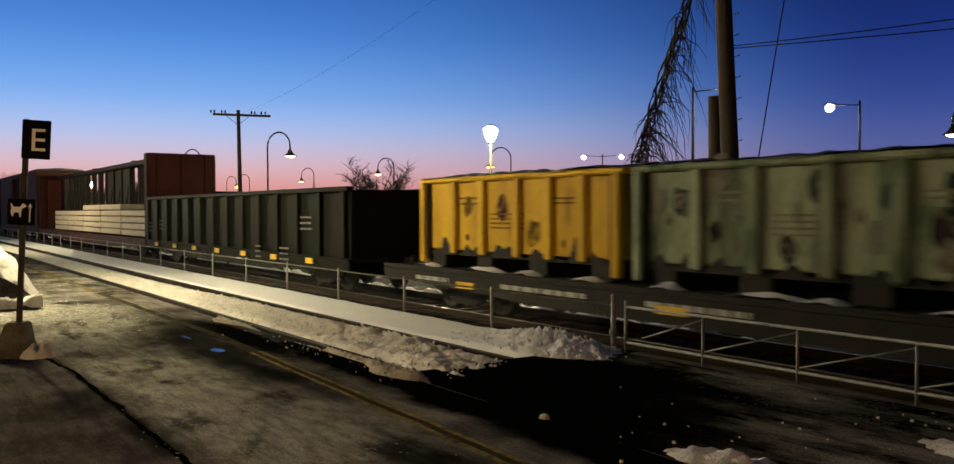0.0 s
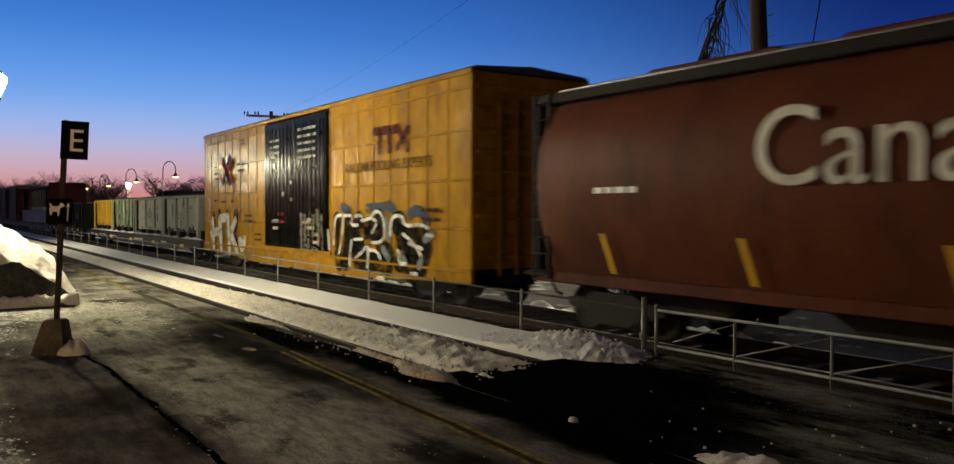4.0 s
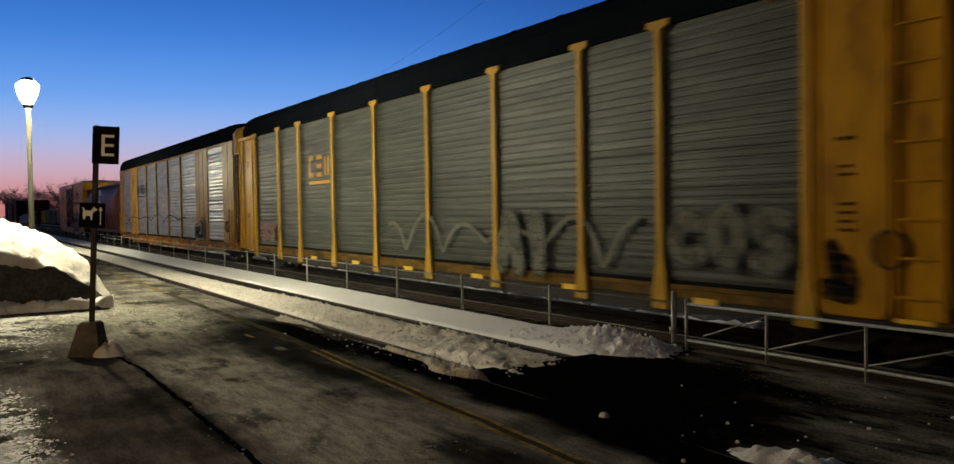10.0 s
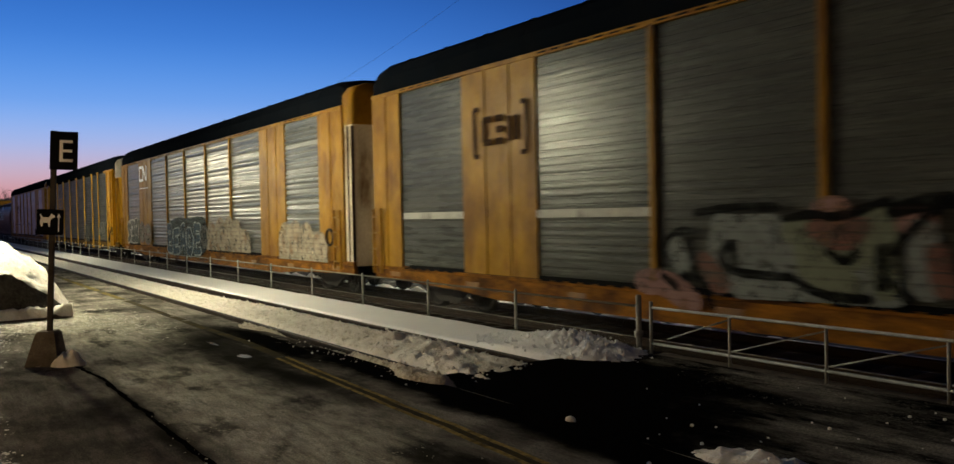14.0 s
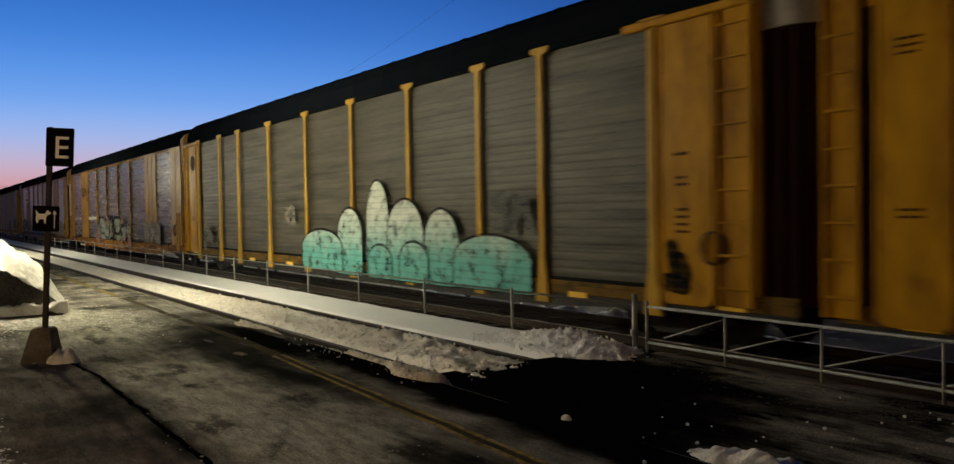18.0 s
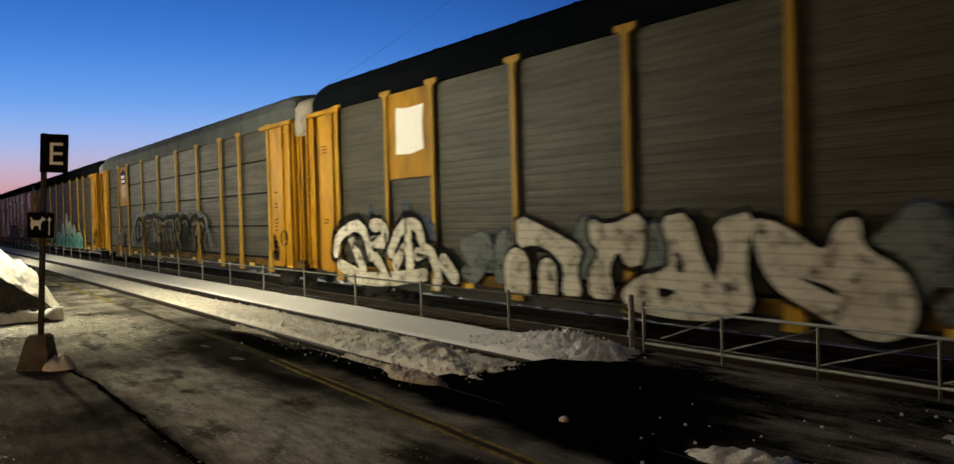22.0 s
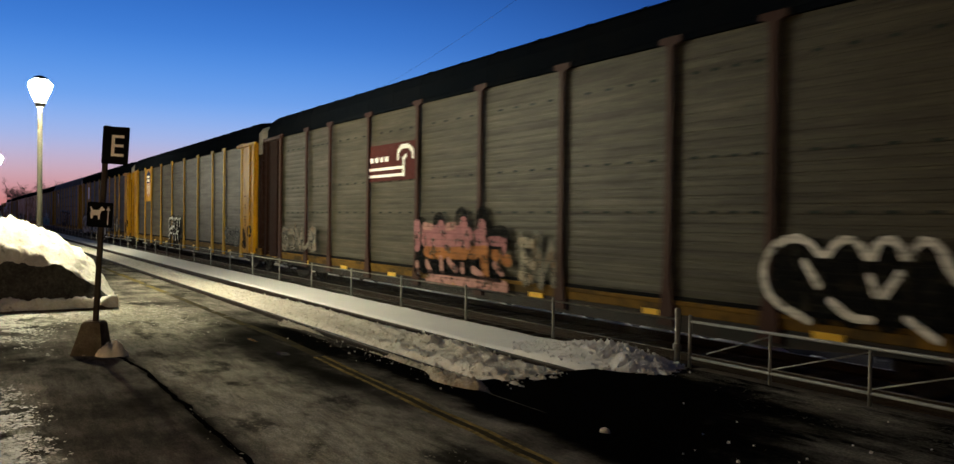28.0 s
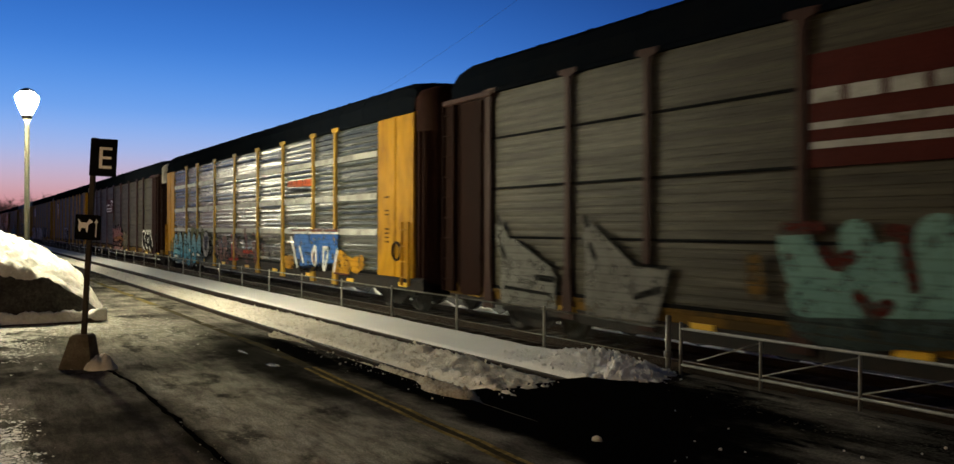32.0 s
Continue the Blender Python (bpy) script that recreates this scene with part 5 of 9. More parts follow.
    car = thing("flat_car", "black flat car carrying four open-top containers", "rail car", (-16.3, TRACK_Y, TRACK_Z))
    CARS.append((car, -16.3))
    underframe(car, L, M_DARK)
    for i in range(5):
        part("reflector", Mesh().box(2.9 + i * 5.1, 3.45 + i * 5.1, -1.59, -1.56, .60, .72), M_REFLECT, car)
    for x, w in ((1.4, 1.2), (4.3, 2.2), (7.8, 1.8), (14.2, 2.0), (20.0, 1.0)):
        part("stencil", bars(w, .22, 1, int(x * 9)), M_BAND, car, "white stencilled lettering", (x, -1.575, .68))
    for k, (x, mat, nm) in enumerate(((1.15, M_BIN_Y, "rust-streaked yellow"), (7.25, M_BIN_G, "faded green"), (13.35, M_BIN_S, "dirty grey"), (19.3, M_BIN_S, "dirty grey"))):
        rnd = random.Random(int(x * 10))
        b = part("container", Mesh().box(x + .10, x + 5.82, -1.22, 1.22, 1.30, 2.66, .03), mat, car, nm + " steel waste container")
        ribs = (.05, 1.95, 3.85, 5.70) if k > 1 else (.05, 1.10, 2.05, 3.12, 4.0, 4.85, 5.70)
        for i, q in enumerate(ribs):
            end = i in (0, len(ribs) - 1)
            for s in (-1, 1):
                ya, yb = sorted((s * 1.21, s * (1.36 if end else 1.31)))
                part("container_rib", Mesh().box(x + q, x + q + (.17 if end else .20), ya, yb, 1.02 if end else 1.24, 2.70, .025), mat, b)
            if end:
                # dark box stands for the shade in the corner between containers
                part("corner_recess", Mesh().box(x + q + .17 if i == 0 else x + q - .10, x + q + .25 if i == 0 else x + q, -1.30, -1.20, 1.1, 2.64, .01), M_DARK, b, "dark strip painting the shaded corner recess")
        for i in range(5):
            q, wd = x + .26 + i * 1.08, 1.02
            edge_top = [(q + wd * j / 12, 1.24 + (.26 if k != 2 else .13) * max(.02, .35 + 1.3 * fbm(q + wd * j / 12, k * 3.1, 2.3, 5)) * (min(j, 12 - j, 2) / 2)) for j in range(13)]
            # dark wavy band on the wall paints the shade of a recess
            part("dark_recess", Mesh().prism([*edge_top[::-1], (q, 1.20), (q + wd, 1.20)][::-1], -1.236, -1.20), M_DARK if k != 2 else M_CAP, b, "dark shape painting the shaded recess at the container's foot" if k != 2 else "pale frosted foot of the container")
        for i in range((6, 26, 6, 8)[k]):
            q, zz, sz = x + rnd.uniform(.35, 5.2), rnd.uniform(1.4, 2.4), rnd.uniform(.12, .40)
            paint = rnd.choice(((M_SILL, M_MAROON), (M_DARK, M_FADED, M_SMOKE, M_SOOT, M_PALEGREEN), (M_GREYSPRAY, M_FADED), (M_GREYSPRAY, M_SOOT))[k])
            blot = [(q + sz * (.5 + rnd.uniform(.35, .6) * math.cos(a)), zz + sz * (.5 + rnd.uniform(.4, .9) * math.sin(a))) for a in (2 * math.pi * j / 9 for j in range(9))]
            part("worn_patch", Mesh().prism(rounded(blot, 1), -1.2225 - .0008 * i, -1.20), worn(paint, False), b, "worn sticker or scraped patch")
        part("top_frame", Mesh().box(x, x + 5.92, -1.33, 1.33, 2.66, 2.76, .03), mat, b)
        part("tarp", field(spaced(x + .1, x + 5.8, .2), spaced(-1.35, 1.35, .15), lambda a, c: 2.78 + .05 * fbm(a, c, 1.3) + .03 * fbm(a, c, 4.0, 2) + .06 * (1 - c * c / 1.44)), M_ROOFGREY, b, "grey tarpaulin with snow")
        for i in range(4):
            q = x + .3 + i * 1.6
            part("foot", Mesh().box(q, q + .5, -1.20, 1.20, .935, 1.30, .02), M_DARK, b)
        for sx, sw, sh, rows in ((1.35, .7, .22, 2), (2.4, 1.0, .34, 4), (4.2, .55, .16, 2)):
            part("stencil", bars(sw, sh, rows, int(x * 5 + sx)), M_GREYSPRAY if k > 1 else M_FADED if k else M_SILL, b, "small stencilled lettering", (x + sx, -1.236, 1.75 if rows == 4 else 2.2))
        for i in range(4):
            q, wd = x + .2 + i * 1.45 + rnd.uniform(-.2, .3), rnd.uniform(.5, 1.3)
            lump = field(spaced(q, q + wd, .08), spaced(-1.50, -1.22, .07), lambda a, c: .936 + .10 * math.sin(math.pi * min(1, max(0, (a - q) / wd))) * (.35 + .6 * max(0, fbm(a, c, 3.0, k)) + .4 * smooth(-1.5, -1.3, c)))
            part("snow_on_deck", lump, M_PATH, car, "snow lying on the deck edge")


def boxcar(x0, L, top, label, mat, plain=False):
    car = thing("boxcar", label, "rail car", (x0, TRACK_Y, TRACK_Z))
    CARS.append((car, x0))
    underframe(car, L, mat)
    H = top - .03
    for s in (-1, 1):
        turn = pose(0, 0, 0) if s < 0 else pose(L, 0, 0, 0, 0, 180)
        da, db = (6.9, 11.8) if not plain else (8.5, 11.5)
        for a, b in ((0, da), (db, L)):
            part("side_wall", Mesh().box(a, b, 0, .06, .93, H, .01), mat, car, at=turn @ Matrix.Translation((0, -SIDE + .04, 0)))
        n = 9 if not plain else 11
        for a, b, k in ((0, da, n), (db, L, n)):
            for i in range(k):
                x = a + .06 + i * (b - a - .12) / (k - 1)
                part("rib", shared(("rib", H), lambda: Mesh().prism([(-.022, .95), (.022, .95), (.022, H - .1), (-.022, H - .1)], -.016, 0), mat), None, car, at=turn @ Matrix.Translation((x, -SIDE + .04, 0)))
            for z in (1.75, 2.75, 3.75, 4.6):
                part("seam", Mesh().box(a, b, -.022, 0, z - .028, z + .028, .012), mat, car, at=turn @ Matrix.Translation((0, -SIDE + .04, 0)))
        for a, b in ((da, (da + db) / 2), ((da + db) / 2, db)):
            d = part("door", Mesh().box(a + .04, b - .04, -.03, .06, 1.02, H - .12, .015), M_BOXDOOR if not plain else mat, car, "black sliding door" if not plain else "", turn @ Matrix.Translation((0, -SIDE, 0)))
            for z in (1.5, 2.4, 3.3, 4.2):
                part("door_rib", Mesh().box(a + .1, b - .1, -.06, -.028, z, z + .07, .01), M_BOXDOOR if not plain else mat, d)
            for q in (.14, .36, .62, .86):
                x = a + (b - a) * q
                part("lock_bar", Mesh().tube([(x, -.08, 1.1), (x, -.08, H - .3)], .022, 6), M_BOXDOOR if not plain else mat, d)
            part("handle", Mesh().box(a + (b - a) * .35, a + (b - a) * .6, -.11, -.07, 1.75, 1.82, .01), M_STEEL, d)
        part("door_track", Mesh().box(da - .2, db + .2, -.05, .04, .93, 1.02, .01), mat, car, at=turn @ Matrix.Translation((0, -SIDE, 0)))
        part("top_rail", Mesh().box(0, L, -.03, .06, H - .06, H + .05, .012), mat, car, at=turn @ Matrix.Translation((0, -SIDE + .03, 0)))
    for x in (0, L - .06):
        wall = part("end_wall", Mesh().box(x, x + .06, -SIDE + .05, SIDE - .05, .93, H, .01), mat, car, "ribbed steel end wall")
        for i in range(9):
            z = 1.1 + i * .43
            part("end_rib", Mesh().box(x - .045, x + .105, -SIDE + .12, SIDE - .12, z, z + .13, .03), mat, wall)
        part("ladder", ladder_mesh(3.6), mat, car, "end ladder", Matrix.Translation((x + (.12 if x > 1 else -.06), -.9, .8)) @ pose(0, 0, 0, 0, 0, 90 if x > 1 else -90))
    part("roof", Mesh().along([(-SIDE, H + .03), (-SIDE + .1, H + .10), (0, H + .20), (SIDE - .1, H + .10), (SIDE, H + .03)], 0, L), M_ROOFGREY, car)
    return car


def hopper_car():
    x0, L = 31.0, 17.3
    car = thing("hopper_car", "faded red cylindrical grain hopper car with dark upper half", "rail car", (x0, TRACK_Y, TRACK_Z))
    CARS.append((car, x0))
    for x in (1.9, L - 1.9):
        add_truck(car, x)
    add_coupler(car, -.05, -1)
    add_coupler(car, L + .05, 1)
    prof = [(-1.18, .98), (-1.36, 1.5), (-1.50, 2.1), (-1.55, 2.7), (-1.50, 3.3), (-1.32, 3.8), (-1.05, 4.08), (0, 4.22)]
    prof = prof + [(-y, z) for y, z in prof[-2::-1]]
    me = Mesh()
    xs = [.25, .45, .9, *spaced(1.6, L - 2.8, 1.0), L - 2.0, L - 1.7, L - 1.5]
    k = len(prof)
    for i, x in enumerate(xs):
        sh = [.90, .97, 1.0][min(i, 2)] * [.90, .97, 1.0][min(len(xs) - 1 - i, 2)]
        for y, z in prof:
            me.v.append((x, y * sh, 2.4 + (z - 2.4) * sh))
    me.f = [(i * k + j, (i + 1) * k + j, (i + 1) * k + j + 1, i * k + j + 1) for i in range(len(xs) - 1) for j in range(k - 1)]
    me.smooth = [True] * len(me.f)
    me.add([me.v[j] for j in range(k)], [tuple(range(k))])
    me.add([me.v[(len(xs) - 1) * k + j] for j in range(k)], [tuple(range(k - 1, -1, -1))])
    part("tank_body", me, M_HOPPER, car)
    part("side_sill", Mesh().box(0, L, -1.30, -1.16, .85, 1.05, .02), M_HOPPER, car)
    part("side_sill", Mesh().box(0, L, 1.16, 1.30, .85, 1.05, .02), M_HOPPER, car)
    part("centre_sill", Mesh().box(0, L, -.3, .3, .75, 1.05, .02), M_DARK, car)
    for x in (.12, L - .12):
        for y in (-1.2, 1.2):
            part("end_post", Mesh().box(x - .08, x + .08, y - .08, y + .08, .95, 4.2, .02), M_DARK, car)
        part("end_platform", Mesh().box(x - .3, x + .3, -1.35, 1.35, .95, 1.02, .01), M_DARK, car)
        part("end_rail", Mesh().box(x - .04, x + .04, -1.2, 1.2, 4.05, 4.2, .02), M_DARK, car)
        part("ladder", ladder_mesh(3.3), M_DARK, car, "end ladder", Matrix.Translation((x, -1.32, .9)))
    part("slope_sheet", Mesh().add([(L - 1.5, -1.2, 3.6), (L - 1.5, 1.2, 3.6), (L - .3, 1.1, 1.1), (L - .3, -1.1, 1.1)], [(0, 1, 2, 3)]), M_DARK, car)
    part("running_board", Mesh().box(.1, L - .1, -.75, .75, 4.30, 4.36, .01), M_STEEL, car)
    part("roof_edge", Mesh().box(0, L - .3, -1.32, -1.18, 4.02, 4.20, .02), M_DARK, car)
    for i in range(4):
        part("hatch", Mesh().box(2 + 3.6 * i, 4.6 + 3.6 * i, -.4, .4, 4.36, 4.5, .03), M_HOPPER, car)
        part("outlet_gate", Mesh().prism([(1.9 + 3.6 * i, .95), (4.7 + 3.6 * i, .95), (3.9 + 3.6 * i, .45), (2.7 + 3.6 * i, .45)], -.8, .8), M_DARK, car)
    for i in range(5):
        x = 2.2 + i * 2.75
        part("reflector", Mesh().add([(x, -1.33, 1.1), (x + .10, -1.33, 1.1), (x - .02, -1.50, 1.75), (x - .12, -1.50, 1.75)], [(0, 1, 2, 3)]), M_REFLECT, car, at=(0, -.03, 0))
    lettering("wordmark", "Canada", 1.45, M_CHALK, car, (5.1, -SIDE - .05, 2.45), "white wordmark lettering")
    f = part("flag_mark", Mesh().box(8.7, 8.95, -.01, 0, 3.55, 3.95), M_WHITE, car, "small white flag mark", (0, -SIDE - .05, 0))
    part("flag_mark", Mesh().box(9.25, 9.5, -.01, 0, 3.55, 3.95), M_WHITE, f)
    part("stencil", bars(1.0, .25, 1, 4), M_WHITE, car, "small white lettering", (2.0, -SIDE - .03, 2.4))
    part("snow_on_roof", Mesh().box(1, L - 6, -1.0, -.8, 4.19, 4.22, .01), M_PATH, car, "thin snow on the roof edge")


def boxcar_marks(car):
    """Marks of the orange boxcar: crossed strokes, red initials, rows of small lettering and spray paint."""
    X = SIDE + .02
    monogram(car, 2.5, 3.02, 1.15, 1.02, M_REDP, "crossed red and blue strokes", ((0, .84, 1, .10, .20), (0, .10, 1, .84, .20)))
    monogram(car, 2.55, 2.95, 1.05, 1.12, M_NAVY, "dark blue strokes of the crossed mark", ((.05, .97, .52, .52, .17), (.52, .52, .05, .04, .17), (.55, .68, .98, 1.0, .17), (.55, .36, .98, .04, .17)))
    mural(car, "large dark red railway initials", (
        (M_MAROON, 0.1, [[(14.55, 4.02), (15.78, 4)], [(14.83, 3.99), (14.82, 3.57)], [(15.32, 3.99), (15.33, 3.55)], [(15.72, 3.57), (16.22, 3.95)], [(15.75, 4.02), (16.22, 3.52)]]),
    ), up=0)
    lettering("slogan", "RAILCAR POOLING EXPERTS", .34, M_STENCIL, car, (12.95, -X, 3.08), "dark painted slogan")
    for x, z, w, h, r in ((1.5, 3.25, .55, .36, 2), (4.2, 3.45, .8, .42, 2), (1.5, 2.45, .4, .2, 1), (2.4, 2.4, .5, .22, 1), (3.5, 2.4, .25, .25, 1), (5.0, 1.75, .7, .35, 2), (6.0, 1.15, .6, .35, 2), (4.5, 4.35, .5, .25, 2), (16.9, 1.9, .8, .4, 2)):
        stencil(car, x, z, w, h, r, int(10 * x))
    for x, z, w, h, r in ((7.5, 3.65, .9, .75, 4), (9.8, 3.6, 1.3, 1.0, 5)):
        part("stencil", bars(w, h, r, int(9 * x)), M_BAND, car, "white stencilled door lettering", (x, -SIDE - .065, z))
    for x, z, m in ((7.7, 1.55, M_CREAM), (8.2, 1.75, M_REDP), (10.5, 1.6, M_CREAM), (11.1, 1.75, M_GREYSPRAY), (10.9, 1.2, M_CREAM)):
        part("stencil", bars(.5, .45, 2, int(x * 31)), m, car, "torn stickers on the door", (x, -SIDE - .07, z))
    mural(car, "cream letters edged in black spray paint", (
        (M_BLACKSPRAY, 0.22, [[(1.24, 1.92), (1.41, 0.81)], [(2.03, 1.98), (2.3, 0.76)], [(2.96, 1.99), (3.22, 0.7)], [(3.95, 1.94), (3.71, 1.34), (4.07, 0.7)]]),
        (M_CREAM, 0.17, [[(1.18, 1.76), (1.32, 0.82)], [(1.03, 1.26), (2.03, 1.39)], [(2.09, 1.82), (2.25, 0.76)], [(2.09, 1.82), (2.7, 1.87)], [(3.04, 1.92), (3.22, 0.7)], [(3.88, 1.79), (3.34, 1.33), (4.07, 0.73)], [(4.42, 1.06), (4.65, 0.78), (4.88, 1.18)]]),
    ), up=0)
    mural(car, "black letters outlined in pale spray paint", (
        (M_SLATE, 0.13, [[(12.7, 2.22), (13.08, 2.13)], [(14.17, 2.17), (14.97, 2.19), (15.29, 2.26), (15.51, 2.16)], [(16.33, 2.04), (16.62, 2.14), (16.97, 2.05), (17.06, 1.9)]]),
        (M_BLACKSPRAY, 0.24, [[(12.4, 1.87), (12.31, 1.41), (12.52, 0.76)], [(13.14, 1.89), (13.03, 1.36), (12.91, 0.8)], [(13.73, 1.93), (13.5, 1.65), (13.51, 1.03)], [(14.07, 1.71), (14.83, 1.92)], [(13.63, 0.86), (14.5, 0.9), (15.27, 0.85)], [(14.18, 1.5), (14.88, 1.61)], [(15.69, 1.83), (16.02, 1.94), (15.78, 1.43), (16.19, 1.16)], [(16.26, 1.53), (16.91, 1.66)], [(16.42, 1.11), (16.99, 1.3)], [(15.79, 0.94), (16.86, 0.91)], [(13.39, 1.29), (13.96, 1.19)], [(14.89, 1.29), (15.4, 1.1)]]),
        (M_MIST, 0.09, [[(15.23, 1.9), (15.33, 1.48)], [(17.02, 1.5), (17.25, 1.61)], [(15.03, 1.22), (15.31, 1.01)], [(15.93, 1.14), (16.13, 0.94)], [(16.75, 0.9), (16.89, 1.05)]]),
        (M_CHALK, 0.04, [[(12.21, 1.22), (12.24, 1.6), (12.34, 1.97), (12.7, 2.01)], [(12.87, 1.99), (13.36, 2.01), (13.29, 1.75), (13.68, 1.76)], [(12.83, 1.94), (12.77, 1.53), (12.54, 1)], [(13.5, 1.98), (13.93, 2.02), (13.87, 1.85), (14.38, 1.94)], [(14.38, 1.94), (14.58, 2.09), (14.87, 2.11), (15.08, 1.94), (15.16, 1.55), (14.93, 1.36), (14.49, 1.35)], [(14.48, 1.93), (14.78, 1.85), (14.49, 1.6)], [(13.33, 1.37), (13.22, 1.01), (13.22, 0.74)], [(13.45, 1.4), (13.96, 1.42)], [(13.57, 0.95), (13.97, 1.11), (14.23, 1.29), (14.29, 1.09), (14.24, 0.75)], [(14.29, 1.17), (14.74, 1.16), (14.94, 0.98)], [(15.43, 1.56), (15.47, 1.87), (15.6, 2), (16.01, 2.01), (16.08, 1.84), (16.25, 1.78), (16.55, 1.8), (16.91, 1.82), (17.18, 1.74)], [(16.06, 1.59), (16.41, 1.46), (16.64, 1.34), (16.85, 1.15)], [(16.34, 1.39), (16.92, 1.29)], [(15.82, 1.21), (15.87, 0.91), (16.19, 0.93)], [(16.42, 0.72), (16.68, 0.73)], [(14.8, 0.52), (15.09, 0.53)], [(17.12, 1.6), (17.37, 1.58)], [(11.88, 1.59), (11.96, 1.1)]]),
        (M_BOXORANGE, 0.07, [[(12.31, 1.46), (12.35, 1.13)], [(15.7, 1.42), (15.72, 1.12)], [(14.17, 2.13), (14.29, 2.15)], [(14.18, 1.33), (14.39, 1.36)]]),
    ), up=0)
    piece(car, 10.0, 1.05, 1.7, 1.0, "jtem", M_FADED, M_BLACKSPRAY, 9, "rubbed pale scrawl on the door", fat=.16, wob=.2, grow=.0, over=.2, sharp=True, up=.10)
    for x, z, s in ((8.6, 2.55, .10), (9.25, 2.9, .08), (7.75, 3.4, .14), (9.3, 2.4, .07)):
        part("sticker", Mesh().box(0, s, -.004, 0, 0, s * 1.3), M_CREAM, car, "pale sticker on the door", (x, -SIDE - .07, z))


DULL_DOOR = ((.74, 3.75, .28, .24, 3), (.74, 1.95, .30, .16, 2))
PALE_DOOR = ((24.98, 2.85, .30, .12, 1), (25.02, 2.42, .24, .2, 2), (25.02, 1.75, .24, .42, 4))


def door_marks(c):
    for k in (DULL_DOOR, PALE_DOOR):
        for x, z, w, h, r in k:
            part("stencil", bars(w, h, r, int(7 * x + 3 * z)), M_STENCIL, c, "small stencilled lettering", (x, -SIDE - .056, z))
    mural(c, "dark sprayed blot on the corner door", ((M_BLACKSPRAY, .13, [[(24.93, 1.55), (25.02, 1.2)], [(24.8, 1.05), (25.15, 1.0)], [(25.1, 1.35), (25.2, 1.15)]]),), up=.060)


def build_train():
    containers_and_gondola()
    boxcar_marks(boxcar(10.5, 18.8, 4.95, "orange high-cube boxcar with black doors and spray paint", M_BOXORANGE))
    hopper_car()
    # 1
    c = autorack(RACK_X[0], "orange car carrier with bright corrugated silver panels", SHEAR, SHEAR_POSTS, M_SILVERB, M_ORANGE, M_ROOF, white_edge=True, slots=True)
    monogram(c, 6.35, 3.28, 2.2, .50, M_BLACKSPRAY, "black railway mark of slanted strokes", ((0, 0, .30, 1, .30), (.14, 0, .40, .8, .12), (.50, 0, .58, 1, .26), (.58, 1, .72, 0, .22), (.72, 0, .78, 1, .26), (.84, .1, 1, .1, .2), (.98, .1, .98, .5, .2), (.84, .5, 1, .5, .2), (.86, .5, .86, .9, .2), (.84, .9, 1, .9, .2)))
    stencil(c, 6.45, 3.10, 2.0, .10, 1, 12, M_BLACKSPRAY)
    scrawl(c, 1.6, 1.65, 17, .45, M_BLACKSPRAY, 2, "thin black sprayed line", 5, .022)
    scrawl(c, 1.4, 1.2, 5, .6, M_BLACKSPRAY, 9, "thin black sprayed line", 5, .02)
    piece(c, 20.4, .98, 1.7, .78, "opb", M_BLACKSPRAY, M_CREAM, 31, "small black tag letter outlined in white", fat=.20, wob=.2, grow=.03, rim=M_BLACKSPRAY, over=.3, sharp=True)
    # 2
    c = autorack(RACK_X[1], "yellow-posted car carrier with dull grey panels", POSTED, POSTS, M_GREYP, M_YELLOWP, M_ROOF, post_kind="flared", end_mat=M_YELLOWP)
    door_marks(c)
    monogram(c, 7.05, 3.12, 1.65, .60, M_YELLOWP, "yellow railway initials over a bar", ((.05, .15, .05, .95, .2), (0, .95, .24, .95, .2), (0, .1, .24, .1, .2), (.38, .95, .64, .95, .2), (.38, .52, .64, .52, .2), (.38, .1, .64, .1, .2), (.80, .05, .80, .95, .2), (.95, .05, .95, .95, .2), (0, -.28, 1, -.28, .16)))
    piece(c, 2.2, 1.1, 1.65, .62, "rrp", M_PINKP, M_PINKP, 41, "faded pink tag letter", fat=.2, grow=.01)
    scrawl(c, 12.5, 1.1, 9, .9, M_FAINT, 6, "faint pale sprayed loops", 5, .05)
    piece(c, 17.5, .9, 1.8, 1.2, "at", M_FAINT, M_GREYP, 42, "pale sprayed letter", fat=.2)
    piece(c, 22.2, 1.2, 2.2, .9, "cnp", M_FAINT, M_GREYP, 43, "pale sprayed letter", fat=.16)
    # 3
    c = autorack(RACK_X[2], "orange car carrier with silver panels and white initials", SHEAR, SHEAR_POSTS, M_SILVER, M_ORANGE, M_ROOF, white_edge=True, slots=True)
    monogram(c, 4.05, 3.88, 1.75, .75, M_WHITE, "white interlaced railway initials", ((.08, .12, .08, .88, .17), (.05, .9, .42, .9, .17), (.05, .1, .48, .1, .17), (.48, .04, .48, .96, .17), (.50, .92, .82, .08, .19), (.86, .04, .86, .96, .17)))
    stencil(c, 4.1, 3.55, 1.6, .15, 1, 13, M_WHITE)
    piece(c, 1.4, 1.0, 2.4, 1.05, "peb", M_GREYSPRAY, M_CREAM, 51, "pale grey spray-painted letter", fat=.18, wob=.12)
    piece(c, 3.9, 1.0, 2.5, 1.05, "nc", M_FADED, M_PINKP, 55, "worn pale spray-painted letter", fat=.22)
